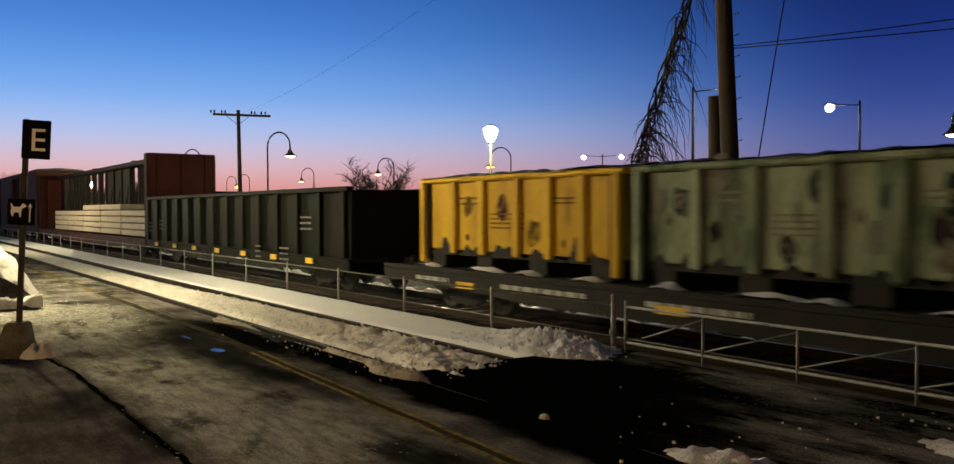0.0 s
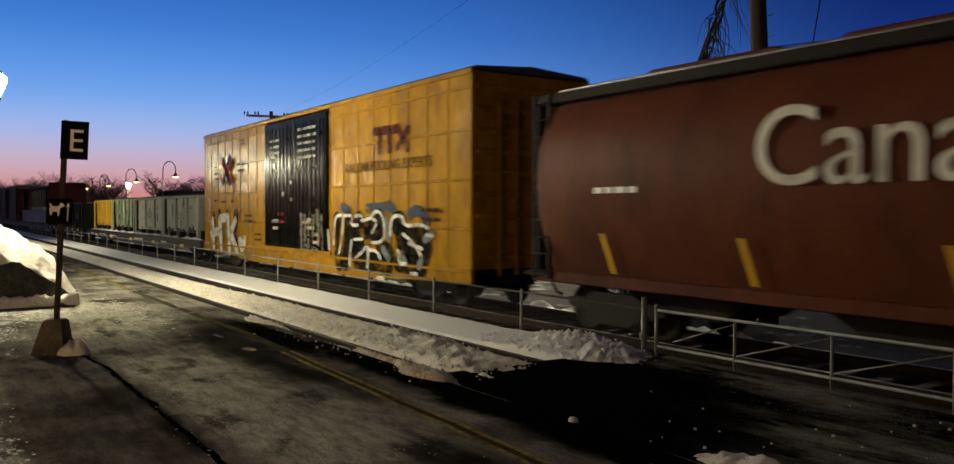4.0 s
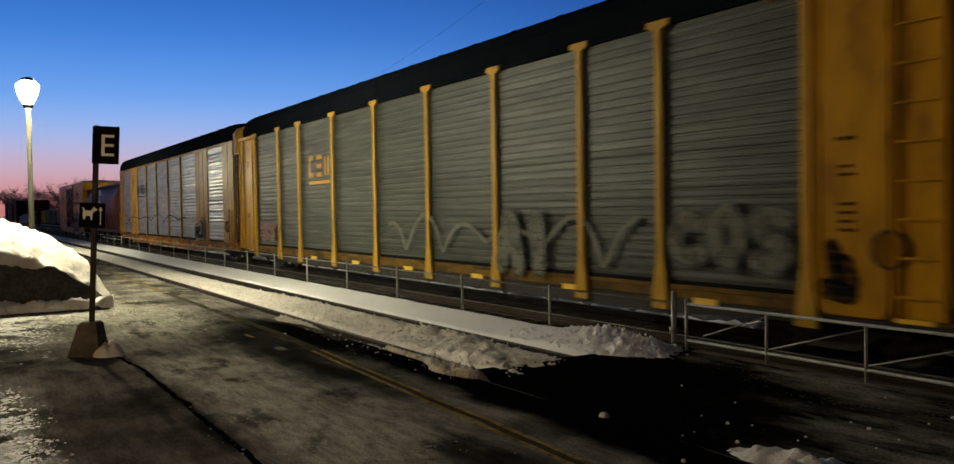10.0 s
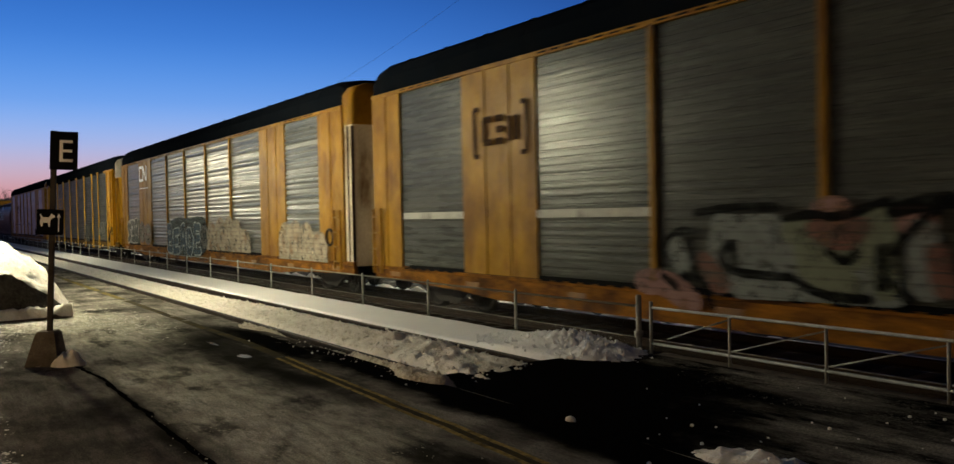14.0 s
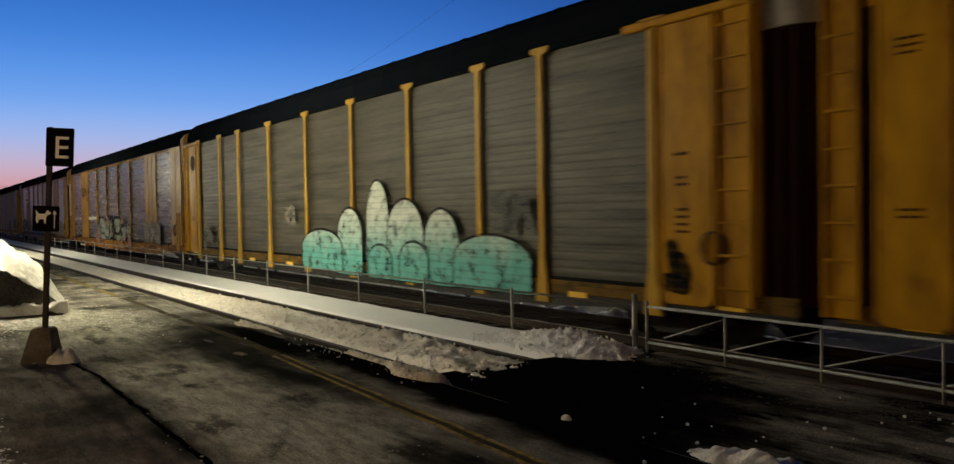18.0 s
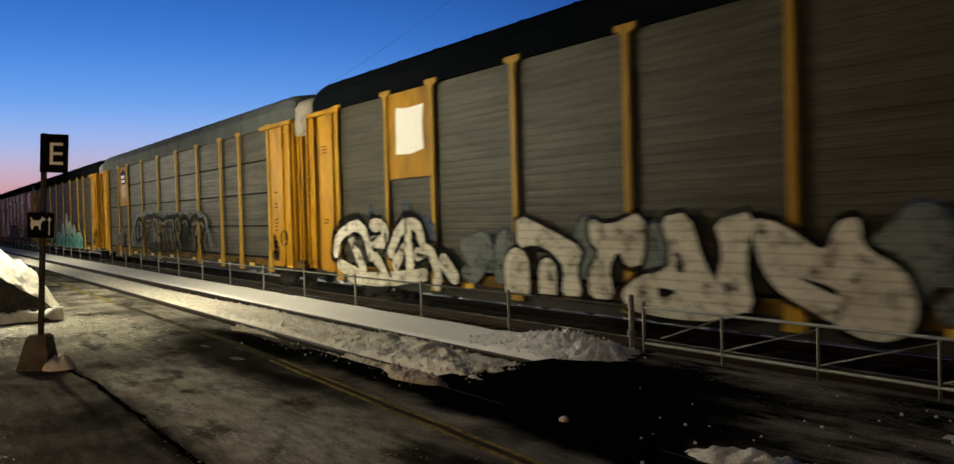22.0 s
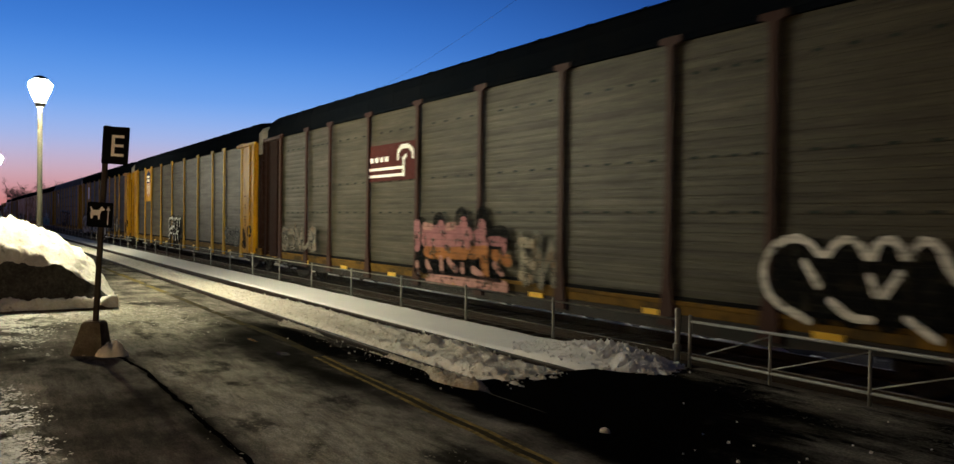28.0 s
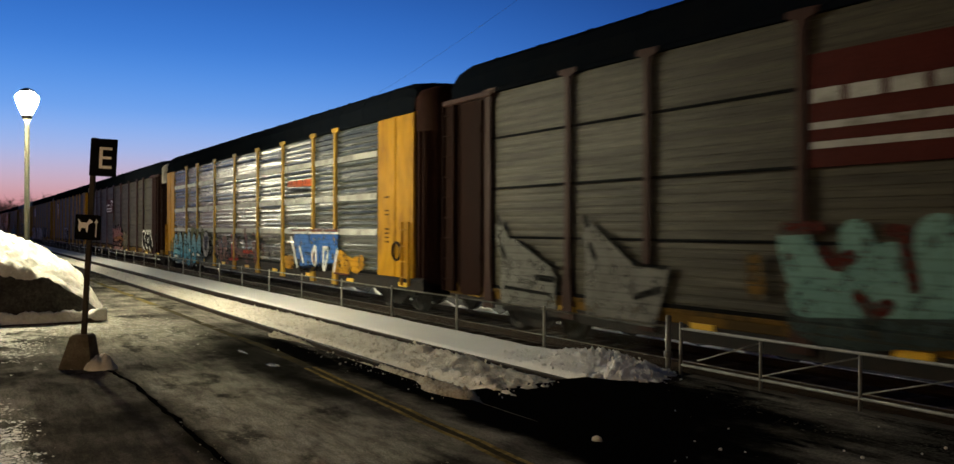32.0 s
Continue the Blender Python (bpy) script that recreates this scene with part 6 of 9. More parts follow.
    sprayed(c, [(9.0, .72), (9.4, 1.95), (10.3, 2.12), (11.3, 2.18), (12.4, 2.08), (13.6, 2.2), (14.6, 2.15), (14.9, 1.7), (14.85, 1.0), (13.9, .66), (11.5, .62)], M_MURK, M_MURK, "murky teal ground of the blue letters", .085, .02, 2)
    piece(c, 9.10, .74, 5.0, 1.10, "beade", M_DENIM, M_HALO, 52, "dark blue letter with a chalky outline", fat=.13, grow=.06, wob=.10, flip=False)
    piece(c, 14.1, .95, .8, .95, "c", M_GREYSPRAY, M_BLACKSPRAY, 57, "dark grey scribbled tag letter", fat=.16, wob=.2, grow=.04)
    for i, (x, w, h) in enumerate(((14.8, 1.2, .95), (15.9, 1.1, 1.1), (16.9, 1.0, 1.15), (17.7, 1.0, 1.05), (18.5, 1.0, .7))):
        petal(c, x, .98, w, h, M_GHOST, M_GHOST, "faded cream spray-painted lobe", up=.098 + .012 * (i % 2))
    for i, (x, w, h) in enumerate(((22.1, 1.0, 1.0), (22.9, .9, 1.05), (23.7, .9, 1.0), (24.5, 1.0, .75))):
        petal(c, x, .90, w, h, M_GHOST, M_GHOST, "faded cream spray-painted lobe", up=.098 + .012 * (i % 2))
    # 4
    c = autorack(RACK_X[3], "orange car carrier with silver panels and dark initials", SHEAR, SHEAR_POSTS, M_SILVERF, M_ORANGE, M_ROOF, white_edge=True, slots=True)
    monogram(c, 4.35, 3.18, 1.65, .90, M_STENCIL, "dark railway initials between brackets", ((0, 0, 0, 1, .1), (0, 1, .1, 1, .1), (0, 0, .1, 0, .1), (1, 0, 1, 1, .1), (.9, 1, 1, 1, .1), (.9, 0, 1, 0, .1), (.2, .3, .2, .75, .16), (.18, .75, .36, .75, .14), (.18, .28, .36, .28, .14), (.42, .75, .58, .75, .14), (.44, .52, .58, .52, .14), (.42, .28, .58, .28, .14), (.69, .27, .69, .76, .14), (.82, .27, .82, .76, .14)))
    plate(c, "pale_band", rect(1.4, 2.0, 9.0, 2.14), M_BAND, "pale stripe along the panels", .0)
    mural(c, "pale green and pink letters outlined in black spray paint", (
        (M_PINKP, 0.2, [[(8.83, 1.03), (9.24, 1.05), (9.76, 0.8)], [(12.82, 1.94), (12.96, 1.9)], [(11.84, 2.04), (12, 2.04)]]),
        (M_MIST, 0.18, [[(10.28, 1.85), (11.11, 1.85)], [(10.28, 1.85), (10.2, 1.52), (10.4, 1.14)], [(10.73, 1.74), (10.73, 1.37)], [(11.11, 1.8), (11.16, 1.34)], [(10.6, 1.07), (11.33, 1.12)], [(9.48, 1.56), (9.59, 1.33)], [(13, 1.77), (13.06, 1.24)]]),
        (M_PALEGREEN, 0.18, [[(11.4, 1.8), (11.79, 1.7), (12.15, 1.38), (12.45, 1.81)], [(11.57, 1.6), (11.67, 1.31), (12.15, 1.14)], [(12.52, 1.9), (12.59, 1.17)]]),
        (M_SALMON, 0.15, [[(11.73, 1.83), (12.05, 1.68), (12.3, 1.85)], [(9.99, 1.4), (10.26, 1.08)], [(13.17, 1.55), (13.25, 1.21)]]),
        (M_BLACKSPRAY, 0.055, [[(9.86, 2.04), (10.48, 2.12), (11.17, 2.1)], [(9.24, 1.32), (9.25, 1.61), (9.49, 1.79), (9.78, 1.79)], [(9.62, 1.16), (9.99, 1.12), (10.12, 0.77)], [(10.41, 1.63), (10.27, 1.46), (10.4, 1.25), (11.33, 1.22)], [(11.28, 1.95), (11.74, 2.02), (11.95, 1.95), (12.64, 2.15)], [(11.89, 1.56), (12.1, 1.42), (12.25, 1.57)], [(11.33, 1.24), (11.78, 1.02), (12.39, 1.02)], [(12.68, 1.58), (12.87, 1.81), (13.3, 2.19)], [(12.7, 1.22), (12.82, 1.05)], [(9.24, 1.14), (9.47, 1.01)]]),
    ), up=0.064)
    mural(c, "pale letters with pink blots outlined in black", (
        (M_PALEGREEN, 0.2, [[(14.04, 1.85), (15.03, 1.88)], [(14.12, 1.61), (15.1, 1.56)], [(14.37, 1.14), (15.17, 1.12)]]),
        (M_MIST, 0.18, [[(15.61, 1.51), (15.88, 1.04)], [(16.02, 1.58), (16.53, 1.37)], [(16.94, 1.66), (17.05, 1.34)], [(11.02, 1.55), (12.45, 1.5)], [(11.01, 1.13), (12.66, 1.13)]]),
        (M_PINKP, 0.2, [[(15.62, 1.91), (15.89, 1.88)], [(15.61, 0.9), (15.67, 0.6)], [(16.22, 1.35), (16.24, 1.12)], [(17.16, 1.02), (17.52, 0.94)], [(17.32, 1.08), (17.52, 0.78)]]),
        (M_BLACKSPRAY, 0.085, [[(12.68, 2.03), (13.2, 2.16), (13.68, 2.08), (13.57, 1.38)], [(13.86, 2.02), (14.04, 2.07), (15.19, 2.11), (15.55, 1.94)], [(14.21, 1.61), (14.03, 1.33), (14.37, 1.24), (15.17, 1.28)], [(15.32, 1.38), (15.76, 1.7), (16.15, 1.64)], [(15.47, 1.35), (15.82, 1.28)], [(12.55, 1.2), (12.56, 1.58)], [(16.77, 1.77), (17.05, 1.85)], [(16.82, 1.27), (16.93, 1.16)], [(16.35, 1.76), (16.53, 1.77)], [(13.56, 0.95), (13.83, 0.55)], [(15.88, 0.92), (16.08, 0.76)]]),
    ), up=0.064)
    piece(c, 20.4, .95, 3.0, .95, "nnb", M_FADED, M_GREYSPRAY, 63, "white bubble letter", fat=.24)
    # 5
    c = autorack(RACK_X[4], "yellow-posted car carrier with brown-grey panels and mint spray paint", POSTED, POSTS, M_TAUPE, M_YELLOWP, M_ROOF, post_kind="flared")
    door_marks(c)
    part("round_mark", Mesh().turned([(.0, 0), (.26, 0), (.30, .01)], 20, "y", (.95, -SIDE - .066, 4.1)), M_STENCIL, c, "round dark emblem")
    for i, (x, h, w, z) in enumerate(((15.35, 2.22, 1.1, .62), (13.75, 1.62, 1.35, .60), (18.05, 1.55, 1.3, .60), (16.4, 1.78, 1.6, .60), (11.5, 1.02, 2.5, .66), (19.2, 1.02, 2.5, .62))):
        petal(c, x, z, w, h, M_MINTFADE, M_BLACKSPRAY, "mint spray-painted letter with a pale tip", up=.098 + .016 * i)
    for i, (x, w, h) in enumerate(((15.5, 1.1, .75), (17.0, 1.2, .85))):
        petal(c, x, .6, w, h, M_MINTFADE, M_BLACKSPRAY, "small mint spray-painted lobe", up=.205 + .01 * i)
    piece(c, 20.5, 1.8, 1.2, .7, "pk", M_GREYSPRAY, M_GREYSPRAY, 79, "grey scribbled tag letter", fat=.1, wob=.2)
    piece(c, 10.2, 1.8, .8, .6, "n", M_FADED, M_FAINT, 80, "white scribbled tag letter", fat=.12, wob=.2)
    piece(c, 2.3, .95, 1.1, .9, "g", M_FAINT, M_FADED, 83, "pale scribbled tag letter", fat=.16, wob=.2)
    # 6 to 8
    shield = lambda x, z, w, h: [(x, z + .35 * h), (x + .12 * w, z + .12 * h), (x + .5 * w, z), (x + .88 * w, z + .12 * h), (x + w, z + .35 * h), (x + .96 * w, z + .6 * h), (x + w, z + .88 * h), (x + .8 * w, z + .93 * h), (x + .5 * w, z + h), (x + .2 * w, z + .93 * h), (x, z + .88 * h), (x + .04 * w, z + .6 * h)]
    for n, car_label in ((5, "yellow-posted car carrier with a blue and pink shield"), (6, "yellow-posted car carrier with a blank white patch"), (7, "yellow-posted car carrier with a faded shield")):
        c = autorack(RACK_X[n], car_label, POSTED, POSTS, M_TAUPE, M_YELLOWP, M_ROOFGREY if n == 5 else M_ROOF, post_kind="flared", seams=(1.9, 2.9, 3.88) if n == 5 else (), end_mat=M_YELLOWP if n == 5 else None)
        door_marks(c)
        plate(c, "emblem_panel", rect(4.18, 2.92, 6.10, 4.80), M_YELLOWP, "yellow painted emblem panel", .015)
        if n == 6:
            plate(c, "blank_patch", [(4.58, 3.45), (5.2, 3.42), (5.75, 3.5), (5.72, 4.1), (5.78, 4.44), (5.1, 4.42), (4.6, 4.47)], M_WHITE, "blank white patch", .025)
        else:
            o = shield(4.58, 3.14, 1.12, 1.56)
            plate(c, "shield", o, M_SHIELD, "shield in blue over faded pink", .022)
            plate(c, "shield_top", [(4.62, 3.98), (5.66, 3.98), o[6], o[7], o[8], o[9], o[10]], M_NAVY, "dark blue top of the shield", .030)
            part("stencil", bars(.78, .42, 2, 9, .35), M_WHITE, c, "white letters on the shield", (4.75, -SIDE - .04, 4.05))
            for k in range(5):
                part("shield_stripe", Mesh().box(4.72 + .19 * k, 4.78 + .19 * k, -.005, 0, 3.36, 3.92), M_CREAM, c, "", (0, -SIDE - .031, 0))
        if n == 5:
            mural(c, "large dark letters with tan strokes and a pale blue halo", (
                (M_MIST, 0.11, [[(6.66, 1.33), (7.11, 1.86), (7.81, 2.36), (8.94, 2.51), (11.63, 2.43), (13.56, 2.43), (15.11, 2.39), (16.35, 2.34)], [(6.5, 1.13), (7.37, 1.08)]]),
                (M_SOOT, 0.2, [[(8.19, 1.94), (8.3, 1.49)], [(9.71, 2.07), (10.02, 1.8), (9.69, 1.18)], [(11.09, 1.99), (11.35, 1.62), (11.26, 1.18)], [(12.43, 1.98), (12.72, 1.7), (12.56, 1.06)], [(13.68, 1.98), (13.8, 1.5), (13.8, 1.08)], [(14.63, 2.02), (14.85, 1.63), (14.74, 1.19)], [(15.65, 1.96), (15.92, 1.61), (15.73, 1.2)], [(10.21, 1), (12.41, 1.05), (14.4, 1.12)]]),
                (M_BLACKSPRAY, 0.1, [[(7.65, 1.4), (7.6, 1.94), (8.2, 2.31), (8.93, 2.15), (9.09, 1.79), (8.79, 1.36), (7.91, 1.22), (7.65, 1.4)], [(9.36, 1.09), (9.44, 2.14), (9.72, 2.34), (10.54, 2.34)], [(10.63, 2.33), (11.28, 2.4), (11.75, 2.26), (11.74, 1.81)], [(11.78, 1.56), (12.26, 1.57)], [(12.11, 1.51), (12.01, 0.79)], [(11.79, 2.26), (12.43, 2.13), (13.16, 2.28), (13.36, 2.28)], [(13.15, 1.81), (13.35, 1.27)], [(13.43, 2.26), (14.18, 2.28)], [(14.24, 2.23), (14.29, 1.67), (13.93, 1.61)]]),
                (M_BLACKSPRAY, 0.1, [[(14.35, 1.67), (14.33, 2.27), (14.75, 2.36), (15.16, 2.2), (15.21, 1.73), (15, 1.49)], [(14.46, 1.47), (14.84, 0.8)], [(15.36, 1.22), (15.31, 1.97), (15.65, 2.28), (16.14, 2.21), (16.35, 1.96)]]),
                (M_GHOST, 0.055, [[(8.75, 2.12), (8.92, 1.79), (8.67, 1.5)], [(9.71, 2.16), (10.43, 2.18)], [(9.71, 1.92), (10.13, 1.93)], [(10.72, 1.87), (10.82, 2.12), (11.19, 2.26), (11.62, 2.1), (11.6, 1.81)], [(11, 1.93), (11.18, 1.68), (11.61, 1.32)], [(11.96, 2.17), (12.58, 1.99), (13.16, 2.16)], [(12.57, 1.81), (12.42, 1.64)], [(13.49, 2.15), (14.12, 2.16), (14.15, 1.85)], [(13.75, 1.79), (13.84, 1.45), (14.02, 1.04)], [(14.46, 1.82), (14.48, 2.15), (14.75, 2.24), (15.05, 2.06), (15.1, 1.73), (14.85, 1.54)], [(14.74, 1.43), (15, 1.3), (15.25, 1.03)]]),
                (M_GHOST, 0.055, [[(15.51, 2.03), (15.83, 2.12), (16.14, 1.94)], [(9.71, 2.17), (9.64, 1.45)]]),
                (M_BLACKSPRAY, 0.2, [[(15.87, 1.52), (15.87, 1.3)]]),
            ))
            mural(c, "dark letters with tan strokes and a pale blue halo", (
                (M_MIST, 0.11, [[(14.68, 2.38), (17.03, 2.39), (18.28, 2.25), (18.52, 1.71), (18.88, 1.23)]]),
                (M_SOOT, 0.2, [[(15.56, 1.78), (15.71, 1.11)], [(17.01, 1.79), (17.14, 1.17)], [(17.87, 1.79), (17.85, 1.19)]]),
                (M_BLACKSPRAY, 0.1, [[(15, 1.09), (15.13, 2.17), (15.58, 2.31), (16.25, 2.11), (16.23, 1.69)], [(16.39, 1.69), (16.41, 2.15), (17.18, 2.32), (17.46, 2.14)], [(16.86, 1.7), (17.29, 1.35), (16.98, 0.98)], [(17.6, 2.14), (18.15, 2.13), (18.27, 1.79), (17.86, 1.54)], [(17.72, 1.36), (18.11, 0.95)]]),
                (M_GHOST, 0.055, [[(15.4, 2.07), (15.92, 2.11)], [(16.72, 1.97), (17.32, 2.05)], [(17.74, 2.05), (18.07, 1.92)], [(17.08, 1.61), (17.31, 1.88)]]),
            ))
            piece(c, 3.6, .95, 1.4, .75, "nn", M_GREYSPRAY, M_PINKP, 82, "small grey and pink tag letter", fat=.16)
        elif n == 6:
            mural(c, "fat cream letters outlined in black spray paint", (
                (M_SLATE, 0.14, [[(3.37, 2.26), (3.43, 2.14)], [(4.96, 2.33), (4.98, 2.19)], [(5.77, 1.99), (6.05, 1.85), (6.13, 1.65)]]),
                (M_BLACKSPRAY, 0.26, [[(1.34, 1.22), (1.51, 1.68), (2.56, 1.98), (3.09, 1.77), (3.33, 1.2)], [(3.48, 1.9), (3.97, 1.89), (4.07, 1.54)], [(4.3, 1.31), (4.76, 1.89), (5.48, 1.96), (5.66, 1.57)], [(5.46, 1.28), (5.94, 1.44), (6.29, 0.97)], [(6.47, 1.18), (6.92, 0.85)]]),
                (M_CREAM, 0.155, [[(1.42, 1.22), (1.59, 1.63), (2.55, 1.94), (3.09, 1.73), (3.33, 1.2)], [(1.64, 0.92), (2.78, 0.68)], [(2.26, 1.64), (2.66, 1.18), (2.92, 0.85)], [(3.42, 1.9), (3.97, 1.89), (4.08, 1.62)], [(3.47, 1.52), (3.96, 1.52)], [(3.58, 1.13), (4.05, 0.84)], [(4.32, 1.32), (4.76, 1.87), (5.48, 1.94), (5.66, 1.57)], [(4.51, 1.02), (4.85, 1.37)], [(5.09, 1.74), (5.15, 0.9)], [(5.46, 1.27), (5.94, 1.4), (6.29, 0.97), (6.24, 0.71)], [(6.51, 1.15), (6.88, 0.86)], [(2.22, 0.62), (4.05, 0.66), (5.74, 0.85)]]),
                (M_BLACKSPRAY, 0.05, [[(1.64, 1.03), (2.11, 1.6), (2.57, 1.69)], [(2.47, 1.51), (2.67, 1.39)], [(3.22, 1.77), (3.34, 1.49), (3.84, 1.74)], [(3.95, 1.26), (4.33, 1.59)], [(3.94, 1.13), (4.28, 0.77)], [(4.54, 1.31), (4.86, 1.59)], [(5, 2.15), (5.02, 1.74)], [(5.27, 1.58), (5.58, 1.44)], [(5.46, 1.27), (5.94, 1.21)], [(5.93, 0.95), (5.97, 0.74)], [(4.08, 1.7), (4.14, 1.39)]]),
            ))
            piece(c, 7.2, .74, 1.6, 1.0, "pt", M_MIST, M_GREYSPRAY, 97, "faint blue-grey sprayed letter", fat=.2, wob=.2, grow=.01)
            wide = "sweeping cream letter outlined in black"
            for x, z, w, h in ((7.5, 1.0, .7, .75), (8.3, .9, .6, .9), (10.5, 1.0, .5, 1.0), (12.0, 1.1, .55, .8)):
                petal(c, x, z, w, h, M_MIST, M_SLATE, "blue-grey sprayed puff behind the letters", up=.100)
            sprayed(c, [(8.95, 2.1), (9.9, 1.80), (10.72, 1.5), (10.52, 1.15), (10.70, .72), (10.12, .70), (10.25, 1.15), (9.95, 1.42), (9.45, 1.55), (8.97, 1.45)], M_CREAM, M_BLACKSPRAY, wide, .125, .085, 1)
            petal(c, 8.58, .66, .72, .82, M_CREAM, M_BLACKSPRAY, "cream spray-painted lobe", up=.138)
            petal(c, 9.55, .70, .48, .62, M_CREAM, M_BLACKSPRAY, "cream spray-painted lobe", up=.132)
            sprayed(c, [(10.86, 2.0), (11.3, 1.86), (12.08, 2.1), (12.05, 1.3), (11.7, 1.22), (11.5, 1.5), (11.3, 1.2), (11.42, .72), (10.85, .70), (10.82, 1.1), (11.12, 1.45), (10.88, 1.62)], M_CREAM, M_BLACKSPRAY, wide, .145, .08, 1)
            sprayed(c, [(11.55, .85), (11.95, 1.12), (12.5, 1.22), (12.58, 1.5), (12.38, 1.98), (12.92, 2.06), (13.18, 1.35), (13.45, 1.0), (14.05, .82), (13.4, .56), (12.6, .52), (11.7, .58)], M_CREAM, M_BLACKSPRAY, wide, .160, .08, 1, [[(12.75, 1.55), (12.85, 1.2), (12.68, 1.2)], [(12.3, .98), (12.75, .92), (12.35, .80)]])
            sprayed(c, [(13.36, 1.93), (14.05, 2.07), (13.85, 1.35), (14.0, .75), (13.5, .66), (13.38, 1.1), (13.5, 1.5)], M_CREAM, M_BLACKSPRAY, wide, .175, .085, 1, [[(13.5, 1.12), (13.62, 1.06), (13.55, .9)]])
            sprayed(c, [(13.90, 1.98), (14.4, 1.90), (15.02, 1.50), (15.16, 1.90), (15.45, 1.98), (15.47, 1.60), (15.98, 1.38), (16.12, .95), (16.02, .64), (15.55, .50), (14.9, .78), (14.18, 1.10)], M_CREAM, M_BLACKSPRAY, wide, .190, .085, 2, [[(14.55, 1.25), (15.2, 1.0), (15.15, 1.12)]])
            for x, z, w, h in ((15.8, 1.2, .7, .9), (16.6, .9, .7, .9)):
                petal(c, x, z, w, h, M_MIST, M_SLATE, "blue-grey sprayed puff behind the letters", up=.100)
            piece(c, 15.6, .80, 1.4, 1.1, "pc", M_MIST, M_GREYSPRAY, 98, "faint blue-grey sprayed letter", fat=.2, wob=.2, grow=.01)
            mural(c, "dark grey letters with white slashes and a cream tail", (
                (M_GREYSPRAY, 0.28, [[(17.72, 1.76), (17.51, 1.12), (18.03, 1.04)], [(18.4, 1.76), (18.54, 1.34)], [(19.03, 1.76), (19.15, 1.17)], [(19.9, 1.84), (19.86, 1.03)], [(20.56, 1.76), (20.67, 1.14)], [(21.06, 1.76), (21.17, 1.48)]]),
                (M_BLACKSPRAY, 0.05, [[(17.33, 1.02), (17.46, 1.8), (17.91, 1.99), (18.32, 1.85)], [(18.84, 1.07), (18.8, 1.8)], [(19.72, 0.85), (19.69, 1.84), (20.04, 1.97)], [(20.94, 1.8), (21.07, 1.88)], [(18.03, 1.04), (19.29, 0.96)]]),
                (M_CHALK, 0.045, [[(18.06, 1.61), (18.13, 1.43)], [(18.55, 1.71), (18.62, 1.34)], [(19.33, 1.93), (19.48, 1.85)], [(20.36, 1.42), (20.55, 1.4)]]),
                (M_CREAM, 0.11, [[(21.53, 1.8), (21.17, 1.4), (21.3, 1.01)], [(21.17, 1.4), (21.63, 1.32)], [(16.97, 1.95), (16.99, 1.01)]]),
                (M_SLATE, 0.2, [[(22.69, 1.58), (22.78, 1.36)], [(22.17, 1.27), (22.22, 1.2)]]),
            ))
        else:
            mural(c, "two rows of black letters outlined in white spray paint", (
                (M_BLACKSPRAY, 0.3, [[(11.51, 1.8), (11.54, 1.42)], [(12.03, 1.83), (12.16, 1.56)], [(12.51, 1.83), (12.54, 1.68)], [(13.08, 1.8), (13.07, 1.4)], [(13.48, 1.82), (13.58, 1.41)], [(13.91, 1.82), (13.96, 1.42)], [(11.71, 1.04), (11.63, 0.78)], [(12.16, 1.31), (12.5, 1.26)], [(12.55, 0.97), (12.55, 0.79)], [(13.18, 1.06), (13.17, 0.78)], [(13.69, 1.15), (13.73, 0.83)]]),
                (M_CHALK, 0.045, [[(11.42, 1.29), (11.19, 1.61), (11.28, 1.9), (11.52, 2), (11.82, 1.93), (11.88, 1.55)], [(11.89, 1.99), (12.25, 1.98), (12.3, 1.62)], [(12.38, 1.95), (12.68, 1.97), (12.7, 1.62)], [(12.77, 1.91), (13.14, 2.02), (13.31, 1.79), (13.18, 1.35)], [(13.37, 1.93), (13.71, 1.98), (13.75, 1.58)], [(13.81, 1.95), (14, 1.96)], [(11.32, 0.89), (11.37, 1.12), (11.64, 1.23), (11.94, 1.19)], [(11.57, 1.39), (11.88, 1.48), (12.23, 1.41), (12.36, 1.14), (12.28, 0.89)], [(12.16, 1.53), (12.57, 1.57), (12.79, 1.39)], [(12.43, 1.17), (12.75, 1.19), (12.9, 0.88)]]),
                (M_CHALK, 0.045, [[(12.94, 1.19), (13.36, 1.24), (13.52, 0.87)], [(13.18, 1.29), (13.58, 1.33)]]),
            ))
            piece(c, 22.3, 1.0, 2.1, .6, "pmp", M_GREYSPRAY, M_GREYSPRAY, 96, "pale scribbled tag letter", fat=.14, wob=.2)
    # 9
    c = autorack(RACK_X[8], "brown-posted car carrier with drab panels", POSTED, POSTS, M_TAUPE, M_BROWNP, M_ROOF, post_kind="flared")
    for a, b in zip(POSTS[:-1], POSTS[1:]):
        for z in (2.25, 3.05, 4.30):
            m = Mesh()
            for q in (.25, .45, .65, .85):
                m.box(a + (b - a) * q - .10, a + (b - a) * q + .06, -.004, 0, z - .02, z + .02)
            tagged(part("vent_slots", m, M_SMOKE, c, "row of short dark slots", (0, -SIDE + .022, 0)), kind="stuff")
    plate(c, "emblem_panel", rect(8.95, 3.05, 11.68, 3.98), M_MAROON, "brown painted emblem panel", .02)
